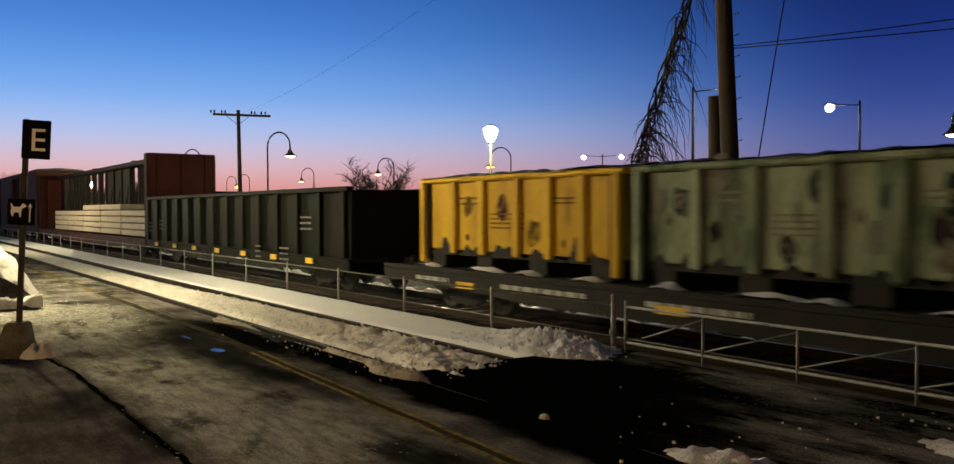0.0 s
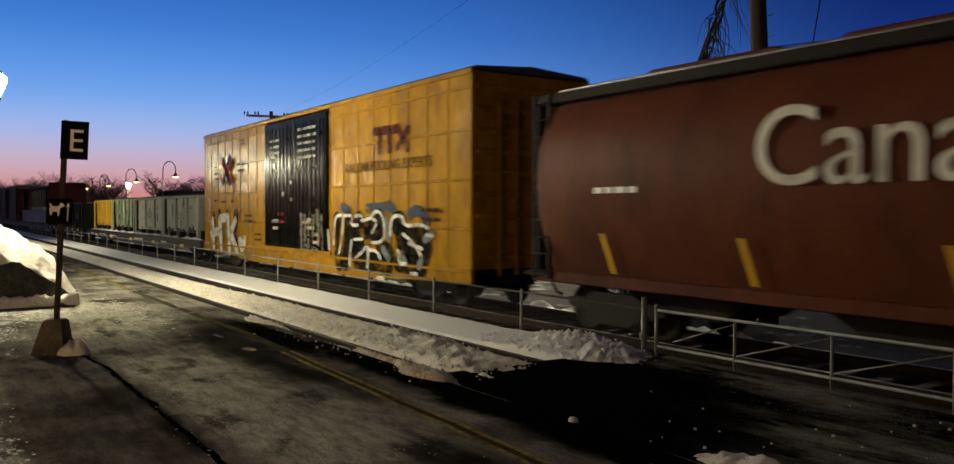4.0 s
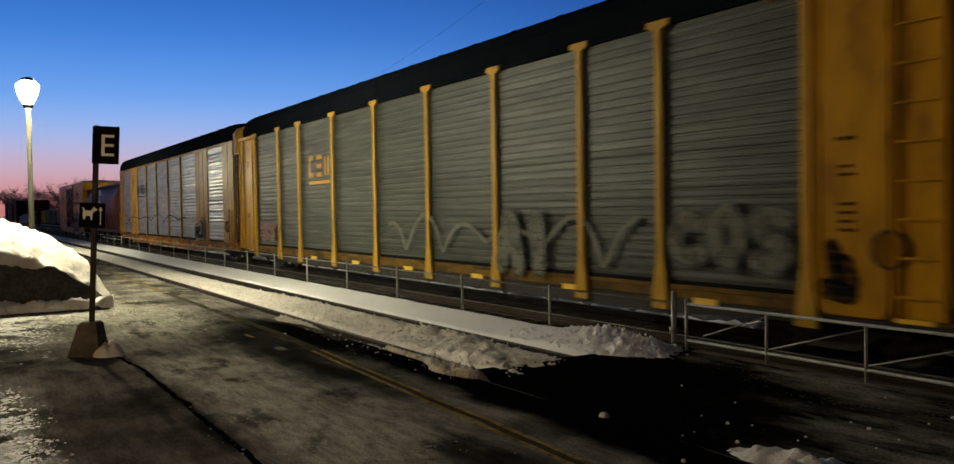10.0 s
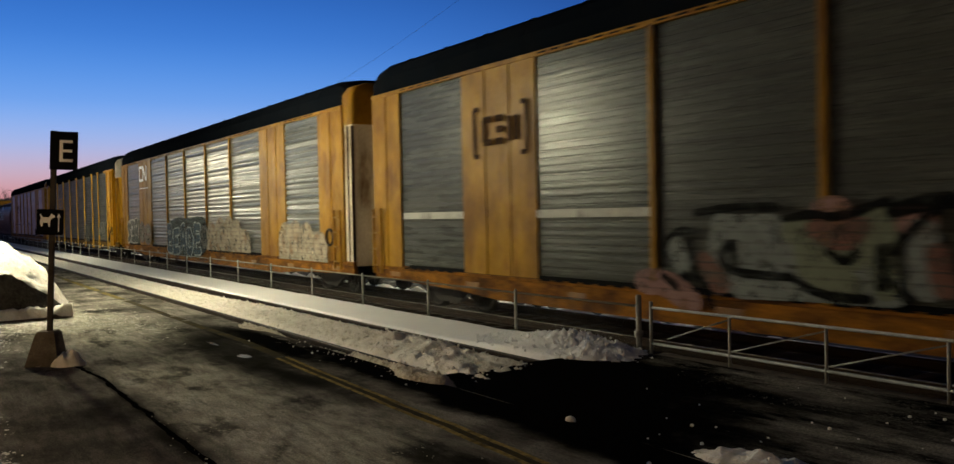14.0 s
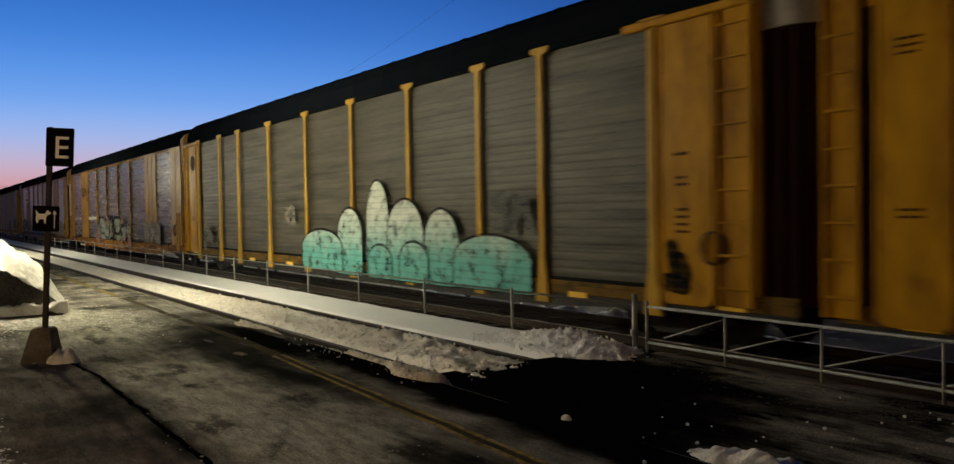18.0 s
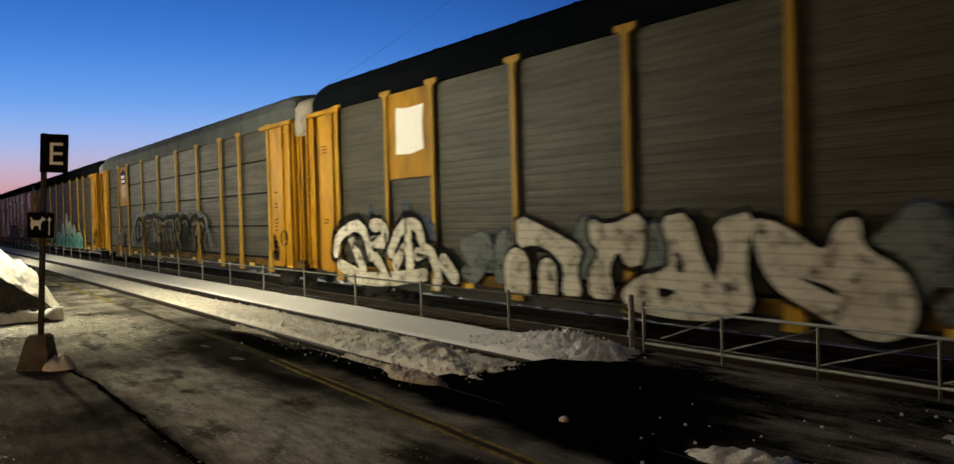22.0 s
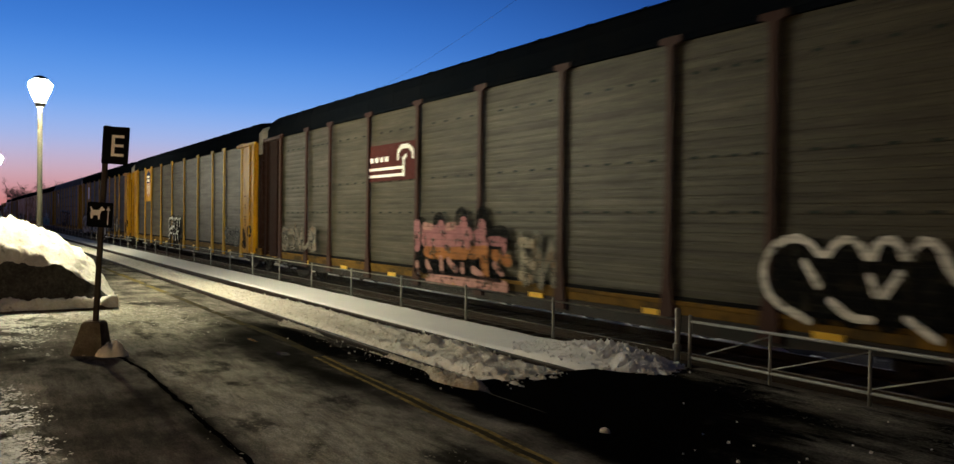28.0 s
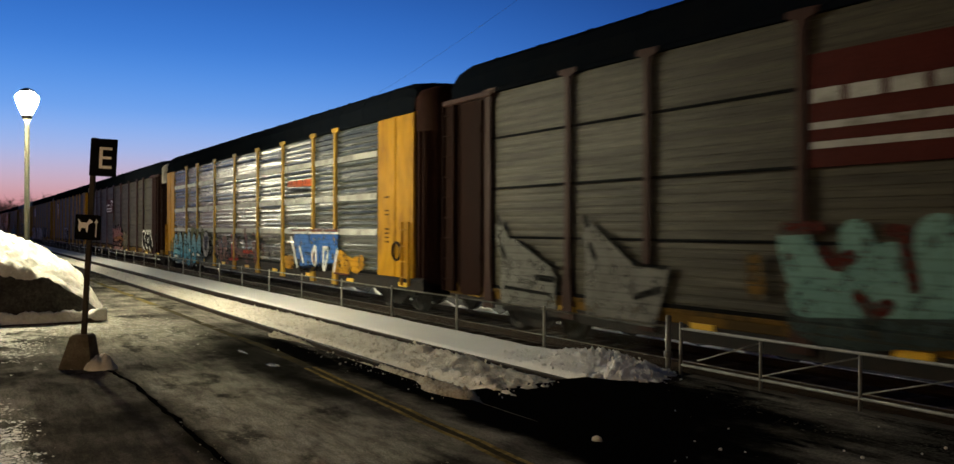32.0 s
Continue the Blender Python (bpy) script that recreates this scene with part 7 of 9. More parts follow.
    monogram(c, 9.0, 3.1, 2.6, .80, M_WHITE, "white bars and hook of a railway mark", ((0, .10, .78, .10, .09), (0, .32, .78, .32, .09), (.02, .62, .10, .62, .16), (.14, .62, .22, .62, .16), (.26, .62, .33, .62, .16), (.37, .62, .45, .62, .16), (.78, .04, .78, .55, .13), (.66, .55, .66, .80, .13), (.66, .80, .74, .95, .14), (.72, .95, .88, .95, .14), (.88, .95, .97, .78, .14), (.97, .80, .97, .55, .13), (.76, .55, .84, .68, .12)))
    mural(c, "rose and orange letters edged in black spray paint", (
        (M_BLACKSPRAY, 0.28, [[(12.04, 1.89), (11.97, 0.96)], [(12.87, 1.98), (13.03, 1.03)], [(13.88, 2.1), (13.96, 1.1)], [(14.71, 2.14), (14.67, 0.98)], [(15.05, 1.6), (15.17, 1.02)], [(15.12, 1.73), (15.49, 1.75)], [(12.29, 1.08), (15.01, 1.01)]]),
        (M_ROSEPINK, 0.17, [[(12.2, 1.81), (13.16, 1.79)], [(12.98, 1.94), (12.95, 1.51)], [(13.4, 1.84), (14.19, 1.78)], [(13.97, 1.98), (14.05, 1.56)], [(14.72, 1.95), (14.72, 1.55)], [(12.2, 1.6), (13.16, 1.6)], [(13.36, 1.61), (14.13, 1.62)], [(14.55, 1.74), (14.83, 1.55)], [(11.83, 1.95), (11.85, 1.47)]]),
        (M_RUSTORANGE, 0.13, [[(12.31, 1.34), (13.14, 1.33)], [(13.41, 1.35), (14.05, 1.38)], [(14.34, 1.4), (14.89, 1.43)], [(15.23, 1.4), (15.74, 1.3)], [(14.85, 1.25), (14.9, 1)]]),
        (M_ROSEPINK, 0.09, [[(15.1, 1.67), (15.46, 1.67)], [(15.61, 1.67), (15.6, 1.47)]]),
        (M_PALEROSE, 0.085, [[(12.37, 1.09), (12.67, 0.76)], [(13.03, 1.23), (13.1, 0.94)], [(13.37, 1.2), (13.71, 0.99)], [(13.96, 1.1), (14.02, 0.97)], [(14.44, 1.05), (14.76, 0.94)], [(15.27, 1.2), (15.52, 1.05)], [(13.32, 1.93), (13.62, 1.96)], [(12.23, 1.94), (12.58, 1.92)], [(11.89, 1.05), (11.98, 0.87)]]),
        (M_PALEROSE, 0.12, [[(14.79, 0.8), (15.65, 0.77)], [(12.45, 0.73), (13.71, 0.77), (14.56, 0.8)]]),
        (M_BLACKSPRAY, 0.04, [[(12.62, 1.1), (12.88, 1.18)], [(13.57, 1.21), (13.9, 1.1)], [(14.44, 1.18), (14.67, 1.29)], [(15.37, 1.12), (15.6, 1.1)], [(11.81, 0.9), (13.84, 0.91), (15.53, 0.89)]]),
        (M_GHOST, 0.1, [[(16.2, 1.69), (16.57, 1.67)], [(16.29, 1.43), (16.6, 1.27)], [(16.25, 1.04), (16.52, 1.01)]]),
    ))
    piece(c, 1.9, 1.0, 3.4, .85, "pcmrp", M_FADED, M_GREYSPRAY, 102, "pale scribbled tag letter", fat=.12, wob=.2, over=.2, sharp=True, grow=.02)
    piece(c, 16.1, .9, 1.2, .9, "rm", M_FADED, M_FAINT, 104, "pale scribbled tag letter", fat=.07, wob=.2)
    mural(c, "black bubble letters outlined in white spray paint", (
        (M_BLACKSPRAY, 0.24, [[(22.27, 1.68), (22.23, 1.17)], [(22.61, 1.69), (22.81, 1.07)], [(23.07, 1.74), (23.17, 1.1)], [(23.59, 1.76), (23.64, 1.11)], [(24.1, 1.75), (24.16, 1.12)], [(24.49, 1.27), (24.64, 1.01)]]),
        (M_CHALK, 0.055, [[(22.58, 0.88), (22.03, 1.08), (21.87, 1.33), (21.89, 1.63), (22.13, 1.88), (22.51, 1.93), (22.8, 1.66), (22.99, 1.91), (23.24, 1.92), (23.42, 1.64), (23.52, 1.92), (23.75, 1.93), (23.88, 1.66), (24, 1.93), (24.23, 1.91), (24.39, 1.57), (24.66, 1.37), (24.84, 1.12)], [(22.51, 1.62), (22.71, 1.34)], [(22.9, 1.15), (23.18, 0.97), (23.44, 0.98)], [(23.42, 1.49), (23.53, 1.2), (23.79, 1.54)], [(23.89, 1.03), (24.24, 0.84)]]),
    ))
    # 10
    segs = [(0, 1.6, "s"), (1.6, 4.2, "p"), (4.2, 6.2, "p"), (6.2, 9.05, "p"), (9.05, 11.9, "p"), (11.9, 14.75, "p"), (14.75, 17.4, "p"), (17.4, 20.1, "p"), (20.1, 21.8, "p"), (21.8, 24.55, "p"), (24.55, 26.46, "s")]
    c = autorack(RACK_X[9], "car carrier with yellow ends and bright silver panels", segs, [4.2, 6.2, 9.05, 11.9, 14.75, 17.4, 20.1, 21.8], M_SILVERD, M_YELLOWP, M_ROOF, post_kind="flared", bare_ends=True)
    for z in (2.0, 2.92, 4.0):
        for a, b, k in segs[1:-1]:
            plate(c, "pale_band", rect(a + .08, z - .08, b - .08, z + .08), M_BAND, "pale stripe along the panels", .002)
    mural(c, "blue bubble letters edged in black over dull lime spray paint", (
        (M_LIME, 0.22, [[(1.22, 1.29), (1.19, 0.94)], [(2.76, 1.79), (2.85, 1.48)], [(3.75, 1.77), (3.89, 1.04)], [(5.47, 1.91), (5.4, 1.6), (5.42, 0.93)], [(6.4, 1.85), (6.49, 1.57)], [(7.1, 1.68), (7.19, 1.45)], [(5.72, 1.92), (6.11, 1.87)], [(7.23, 1.88), (7.39, 1.77)], [(1.8, 1.43), (1.71, 0.98)]]),
        (M_BLACKSPRAY, 0.27, [[(2.33, 1.62), (2.17, 1.23), (2.09, 0.81)], [(2.42, 1.62), (2.69, 1.26), (2.73, 0.84)], [(2.38, 1.35), (2.39, 0.92)], [(3.3, 1.66), (3.15, 1.34), (3.11, 0.98)], [(3.36, 1.66), (3.55, 1.31), (3.59, 0.9)], [(4.21, 1.64), (4.17, 1.25), (4.23, 0.87)], [(4.35, 1.65), (4.4, 0.89)], [(4.96, 1.72), (4.76, 1.48), (4.78, 0.83)], [(5.03, 1.72), (5.14, 1.41), (5.06, 0.76)], [(4.91, 1.49), (4.94, 0.57)], [(5.88, 1.61), (5.68, 1.35), (5.63, 1), (5.92, 0.7)], [(5.98, 1.63), (6.16, 1.21), (6.12, 0.74)], [(5.91, 1.37), (5.95, 0.86)], [(6.86, 1.6), (6.61, 1.33), (6.48, 1.14)], [(6.92, 1.61), (6.97, 1.12)], [(6.72, 1.26), (6.78, 1.1)]]),
        (M_DENIM, 0.2, [[(1.47, 0.74), (2.53, 0.63), (4.38, 0.66), (5.87, 0.63)], [(6.03, 0.86), (6.71, 0.81), (7.45, 0.82)]]),
        (M_SKYFADE, 0.19, [[(2.33, 1.62), (2.17, 1.23), (2.09, 0.81)], [(2.42, 1.62), (2.69, 1.26), (2.73, 0.84)], [(2.38, 1.35), (2.39, 0.92)], [(3.3, 1.66), (3.15, 1.34), (3.11, 0.98)], [(3.36, 1.66), (3.55, 1.31), (3.59, 0.9)], [(4.21, 1.64), (4.17, 1.25), (4.23, 0.87)], [(4.35, 1.65), (4.4, 0.89)], [(4.96, 1.72), (4.76, 1.48), (4.78, 0.83)], [(5.03, 1.72), (5.14, 1.41), (5.06, 0.76)], [(4.91, 1.49), (4.94, 0.57)], [(5.88, 1.61), (5.68, 1.35), (5.63, 1), (5.92, 0.7)], [(5.98, 1.63), (6.16, 1.21), (6.12, 0.74)], [(5.91, 1.37), (5.95, 0.86)], [(6.86, 1.6), (6.61, 1.33), (6.48, 1.14)], [(6.92, 1.61), (6.97, 1.12)], [(6.72, 1.26), (6.78, 1.1)]]),
        (M_BLACKSPRAY, 0.035, [[(6.35, 1), (6.65, 0.99), (6.99, 1)], [(2.61, 1.11), (3.26, 1.07)], [(5.69, 1), (6.05, 0.97)], [(5.02, 1.13), (5.3, 1.09)], [(4.25, 1.35), (4.55, 1.28)], [(2.27, 0.85), (2.7, 0.82)], [(5.68, 1.22), (5.99, 1.22)], [(4.83, 1.34), (5.02, 1.33)], [(4.56, 1.7), (4.62, 0.91)]]),
        (M_CHALK, 0.05, [[(6.53, 0.94), (6.95, 0.92)], [(5.12, 1.1), (5.32, 1.06)], [(2.27, 0.76), (2.87, 0.76)], [(5.75, 0.94), (6.03, 0.91)]]),
        (M_PALEGREY, 0.05, [[(2.42, 1.52), (2.93, 1.46)], [(2.43, 1.35), (2.89, 1.34)], [(2.31, 1.11), (2.61, 1.13)]]),
    ))
    mural(c, "lilac disc with a dark streaked core", (
        (M_BLACKSPRAY, 0.13, [[(7.86 + .47 * math.cos(a), 1.40 + .47 * math.sin(a)) for a in (2 * math.pi * i / 24 for i in range(25))]]),
        (M_LILAC, 0.115, [[(7.86 + .40 * math.cos(a), 1.40 + .40 * math.sin(a)) for a in (2 * math.pi * i / 24 for i in range(25))], [(7.74, .98), (7.98, 1.0)]]),
        (M_DULLVIOLET, 0.12, [[(7.64, 1.20 + .14 * i), (7.86, 1.19 + .14 * i), (8.09, 1.20 + .14 * i)] for i in range(4)]),
        (M_BLACKSPRAY, 0.020, [[(7.56 + .05 * (i % 2), 1.20 + .10 * i), (7.9, 1.18 + .10 * i), (8.13 - .04 * (i % 3), 1.20 + .10 * i)] for i in range(5)]),
    ))
    mural(c, "dark red and pink letters in worn spray paint", (
        (M_DULLRED, 0.2, [[(9.93, 1.57), (10.23, 0.96)], [(10.77, 1.6), (11.06, 0.89)], [(12.16, 1.64), (12.3, 1.07)], [(13.4, 1.94), (13.64, 0.93)], [(14.42, 1.75), (14.63, 0.99)]]),
        (M_SALMON, 0.12, [[(10.49, 1.65), (10.65, 0.98)], [(12.53, 1.2), (13.21, 1.12)], [(15.44, 1.53), (15.53, 1.24)], [(9.34, 1.3), (9.95, 0.95)]]),
        (M_REDP, 0.06, [[(11.67, 1.8), (11.77, 1.04)], [(13.2, 1.23), (14.24, 1.23)], [(11.32, 0.9), (12.54, 0.92)]]),
        (M_BLACKSPRAY, 0.08, [[(9.63, 1.69), (10.21, 1.77)], [(12.16, 1.81), (12.51, 1.76)], [(14.02, 1.79), (14.71, 1.76), (14.72, 1.4)], [(15.35, 1.63), (15.69, 1.62)], [(9.35, 1.04), (9.66, 0.93)], [(16.2, 1.28), (16.37, 1.01)], [(13.19, 1.77), (13.52, 1.57)]]),
    ))
    mural(c, "blue painted panel with white strokes and yellow flames", (
        (M_YELLOWP, 0.22, [[(17.82, 1.02), (18.34, 1.02)], [(22.25, 1.29), (22.61, 1.16), (23.26, 1.11), (23.67, 1.21)], [(22.19, 1.06), (22.75, 1.06)]]),
        (M_BLUEP, 0.22, [[(18.75, 1.72), (21.91, 1.78)], [(18.94, 1.35), (21.88, 1.52)], [(19.29, 1.09), (21.72, 1.28)]]),
        (M_BLACKSPRAY, 0.1, [[(19.18, 0.85), (21.73, 1.02)]]),
        (M_DULLRED, 0.035, [[(18.38, 2.04), (22.09, 2.04)], [(21.85, 0.85), (22.88, 0.83)]]),
        (M_CHALK, 0.065, [[(18.35, 1.79), (18.89, 0.93)], [(19.11, 1.51), (19.42, 1.07)], [(20.37, 1.56), (20.08, 1.23), (20.5, 0.95), (20.46, 1.51)], [(21.06, 1.52), (21.49, 1.53), (21.17, 0.92)], [(21.06, 1.52), (21.07, 0.92)], [(22.09, 1.47), (21.85, 0.93)]]),
        (M_CHALK, 0.022, [[(18.38, 1.94), (22.13, 1.96)]]),
        (M_ORANGESPRAY, 0.05, [[(20.32, 1.35), (20.25, 1.17), (20.41, 1.07)]]),
    ))
    mural(c, "orange-red name strip over a black shadow line", (
        (M_REDSPRAY, 0.1, [[(17.96, 3.49), (20.03, 3.47)]]),
        (M_BLACKSPRAY, 0.05, [[(18.16, 3.29), (19.67, 3.26)]]),
    ), up=0.03)
    for x, z, w, h, r in PALE_DOOR:
        part("stencil", bars(w, h, r, int(7 * x + 3 * z)), M_STENCIL, c, "small stencilled lettering", (x, -SIDE - .04, z))
    # 11
    c = autorack(RACK_X[10], "brown-posted car carrier with dark panels and a maroon sign", POSTED, POSTS, M_TAUPE, M_BROWNP, M_ROOF, post_kind="flared", seams=(1.94, 2.9, 3.9))
    plate(c, "emblem_panel", rect(9.0, 2.88, 14.5, 4.30), M_MAROON, "maroon painted sign panel", .02)
    monogram(c, 9.05, 3.02, 5.2, 1.1, M_BAND, "pale bars of a railway mark", ((0, .12, .98, .12, .08), (0, .34, .98, .34, .08), (0, .68, .08, .68, .16), (.10, .68, .18, .68, .16), (.20, .68, .28, .68, .16), (.30, .68, .42, .68, .16)))
    for outline in ([(1.99, 2.34), (2.34, 1.95), (2.76, 1.86), (3.7, 1.42), (3.84, 1.25), (3.85, .66), (2.09, .62), (2.09, 1.55), (1.91, 1.94)],
                    [(4.67, 2.31), (4.93, 2.14), (5.55, 1.74), (5.9, 1.51), (6.65, 1.54), (6.55, 1.24), (6.34, .60), (4.68, .62), (4.67, 1.63), (4.6, 1.97)]):
        plate(c, "graffiti_mark", outline, M_PALEGREY, "pale sprayed wolf-like shape", .060)
    mural(c, "black strokes on the pale shapes", (
        (M_BLACKSPRAY, 0.055, [[(2.08, 1.8), (2.26, 1.56)], [(1.99, 2.34), (2.08, 2.19)], [(4.8, 1.85), (4.93, 1.64)], [(4.67, 2.31), (4.73, 2.18)], [(3.24, 1.22), (3.77, 1.2)], [(5.9, 1.04), (6.44, 1.19)]]),
        (M_BLACKSPRAY, 0.028, [[(2.76, 1.86), (3.55, 1.51), (3.92, 1.41)], [(5.05, 2.1), (5.9, 1.55), (6.6, 1.53)], [(2.26, 0.98), (3.7, 0.93)]]),
    ), up=0.072)
    mural(c, "mint letters with maroon strokes", (
        (M_MURK, 0.34, [[(8.99, 1.04), (10.11, 1.05), (10.8, 1.15)]]),
        (M_TEAL, 0.26, [[(8.83, 1.95), (8.98, 1.51), (9.67, 1.46)], [(9.67, 2.02), (9.87, 1.44)], [(10.11, 1.68), (10.8, 1.66)], [(10.68, 2.01), (10.74, 1.66)], [(8.99, 1.26), (10.8, 1.39)]]),
        (M_MAROON, 0.085, [[(9.27, 1.83), (9.41, 1.66), (9.61, 1.78)], [(9.71, 1.34), (9.93, 1.12), (10.11, 1.25)], [(10.29, 1.97), (10.41, 1.47)], [(8.68, 2.12), (9.2, 2.14)], [(10.11, 2.11), (10.29, 2.09)]]),
        (M_SILL, 0.15, [[(8.21, 1.67), (8.25, 1.34)]]),
    ))
    # 12, just behind
    autorack(RACK_X[10] + 27.8, "yellow-posted car carrier at the end of the passing string", POSTED, POSTS, M_TAUPE, M_YELLOWP, M_ROOF, post_kind="flared")


build_train()

# ---- fence between the tracks ----
FENCE_Y, RAIL_TOP, FENCE_FOOT = 8.2, .49, -.16
fence = thing("fence", "galvanised pipe fence with wire mesh between the tracks", "fence", (0, FENCE_Y, 0), kind="")
post = Mesh().tube([(0, 0, FENCE_FOOT - .1), (0, 0, RAIL_TOP + .02)], .024, 8).turned([(.028, RAIL_TOP + .02), (.022, RAIL_TOP + .05), (0, RAIL_TOP + .06)], 8).data("post", M_GALV)
FX = [-8.23 - 2.8 * i for i in range(1, 40)]
for x in FX:
    part("post", post, None, fence, at=(x, 0, 0))
part("top_rail", Mesh().tube([(FX[-1], 0, RAIL_TOP), (-8.23, 0, RAIL_TOP)], .015, 8), M_GALV, fence)
part("bottom_wire", Mesh().tube([(FX[-1], 0, -.08), (-8.23, 0, -.08)], .006, 5), M_WIRE, fence)
part("end_post", Mesh().tube([(-8.23, 0, FENCE_FOOT - .1), (-8.23, 0, .60)], .038, 10).turned([(.042, .60), (.038, .635), (0, .65)], 10, "z", (-8.23, 0, 0)), M_GALV, fence, "thick pale end post")
part("clamp", Mesh().turned([(.05, .08), (.062, .09), (.062, .15), (.05, .16)], 10, "z", (-8.23, 0, 0)), M_STEEL, fence)
mesh_wire = Mesh()
for i in range(int(28 / .07)):
    for s in (-1, 1):
        x = -8.3 - i * .07
        a, b = (x, -.08), (x - s * .56, RAIL_TOP - .02)
        if b[0] > -8.25:
            continue
        mesh_wire.add([(a[0] - .0009, 0, a[1]), (a[0] + .0009, 0, a[1]), (b[0] + .0009, 0, b[1]), (b[0] - .0009, 0, b[1])], [(0, 1, 2, 3)])
tagged(part("wire_mesh", mesh_wire, M_WIRE, fence, "thin chain-link wires"), kind="stuff")

barrier = thing("pipe_barrier", "galvanised pipe barrier with slanting braces along the crossing", "fence", (0, FENCE_Y, 0))
BX = [-8.0 + 1.297 * i for i in range(12)]
for i, x in enumerate(BX):
    top = .57 if i == 0 else RAIL_TOP - .02
    part("post", Mesh().tube([(x, 0, -.16 if i else -.2), (x, 0, top)], .020 if i else .024, 8), M_GALV, barrier)
    if i:
        part("brace", Mesh().tube([(BX[i - 1] + (.30 if i == 1 else .03), 0, .10 if i == 1 else .06), (x - .02, 0, RAIL_TOP - .05)], .010, 6), M_GALV, barrier)
part("top_rail", Mesh().tube([(BX[0], 0, RAIL_TOP), (BX[-1], 0, RAIL_TOP)], .018, 8), M_GALV, barrier)
part("bottom_rail", Mesh().tube([(BX[0], 0, .01), (BX[-1], 0, .01)], .018, 8), M_GALV, barrier)
kerb = Mesh().box(-8.1, 7, FENCE_Y - .06, FENCE_Y + .35, -.5, -.16, .03)
tagged(new("crossing_kerb", kerb.data("crossing_kerb", M_CONC)), "low dark concrete kerb under the pipe barrier", "kerb", kind="structure")

# ---- platform sign ----
sign = thing("platform_sign", "black letter and dog relief signs on a perforated steel post", "sign", pose(-11.8, 1.42, 0, 0, 0, 62))
tilt = sign
me = Mesh().box(-.032, .032, -.022, .022, .30, 2.95, .006)
for i in range(34):
    me.box(-.010, .010, -.025, .025, .5 + i * .07, .52 + i * .07)
SIGN_TILT = pose(0, 0, 0, 0, 3.0, 0)
part("post", me, M_SIGNPOST, sign, "perforated steel sign post", SIGN_TILT)
p = part("letter_panel", Mesh().box(-.03, .30, -.060, -.028, 2.46, 2.94, .006), M_BLACK, sign, "black panel with a white letter", SIGN_TILT)
lettering("letter", "E", .40, M_WHITE, p, (.06, -.064, 2.56), "white letter")
p = part("dog_panel", Mesh().box(-.17, .15, -.060, -.028, 1.64, 1.96, .012), M_BLACK, sign, "black square panel with a white dog and arrow", SIGN_TILT)
dog = [(-.12, 1.77), (-.105, 1.74), (-.095, 1.75), (-.085, 1.79), (-.03, 1.79), (-.02, 1.74), (-.005, 1.74), (0, 1.82), (.012, 1.845), (.05, 1.86), (.055, 1.88), (.03, 1.895), (.015, 1.91), (0, 1.885), (-.02, 1.86), (-.09, 1.86), (-.12, 1.90), (-.13, 1.895), (-.115, 1.85), (-.125, 1.81)]
part("dog_outline", Mesh().prism(dog, -.066, -.061), M_WHITE, p)
part("arrow", Mesh().prism([(.093, 1.68), (.105, 1.68), (.105, 1.86), (.125, 1.86), (.099, 1.91), (.073, 1.86), (.093, 1.86)], -.066, -.061), M_WHITE, p)
block = Mesh()
o = [(-.22, -.20), (.17, -.18), (.17, .18), (-.21, .20)]
i_ = [(-.11, -.12), (.12, -.12), (.12, .13), (-.11, .13)]
block.add([(*q, 0) for q in o] + [(*q, .40) for q in i_] + [(q[0] * .8, q[1] * .8, .43) for q in i_],
          [(0, 1, 5, 4), (1, 2, 6, 5), (2, 3, 7, 6), (3, 0, 4, 7), (4, 5, 9, 8), (5, 6, 10, 9), (6, 7, 11, 10), (7, 4, 8, 11), (8, 9, 10, 11), (3, 2, 1, 0)])
part("base_block", block, M_CONC, sign, "tapered concrete base block")


def heap(cx, cy, rx, ry, h, seed, step=.06, mat=None, name="snow_heap", label="", cat="snow", z0=0.0):
    def hh(x, y):
        d = ((x - cx) / rx) ** 2 + ((y - cy) / ry) ** 2
        r = 1 + .35 * fbm(x, y, 1.2 / max(rx, .3), seed)
        return z0 - .05 + (h + .05) * max(0, 1 - d / r) ** .5 * (1 + .40 * fbm(x, y, 4 / max(rx, .5), seed + 3) + .30 * fbm(x, y, 9, seed) + .5 * (chunk(x, y, 8, seed) - .3))
    me = field(spaced(cx - 1.3 * rx, cx + 1.3 * rx, step), spaced(cy - 1.3 * ry, cy + 1.3 * ry, step), hh)
    return tagged(new(name, me.data(name, mat or M_SNOW)), label, cat, kind="stuff")


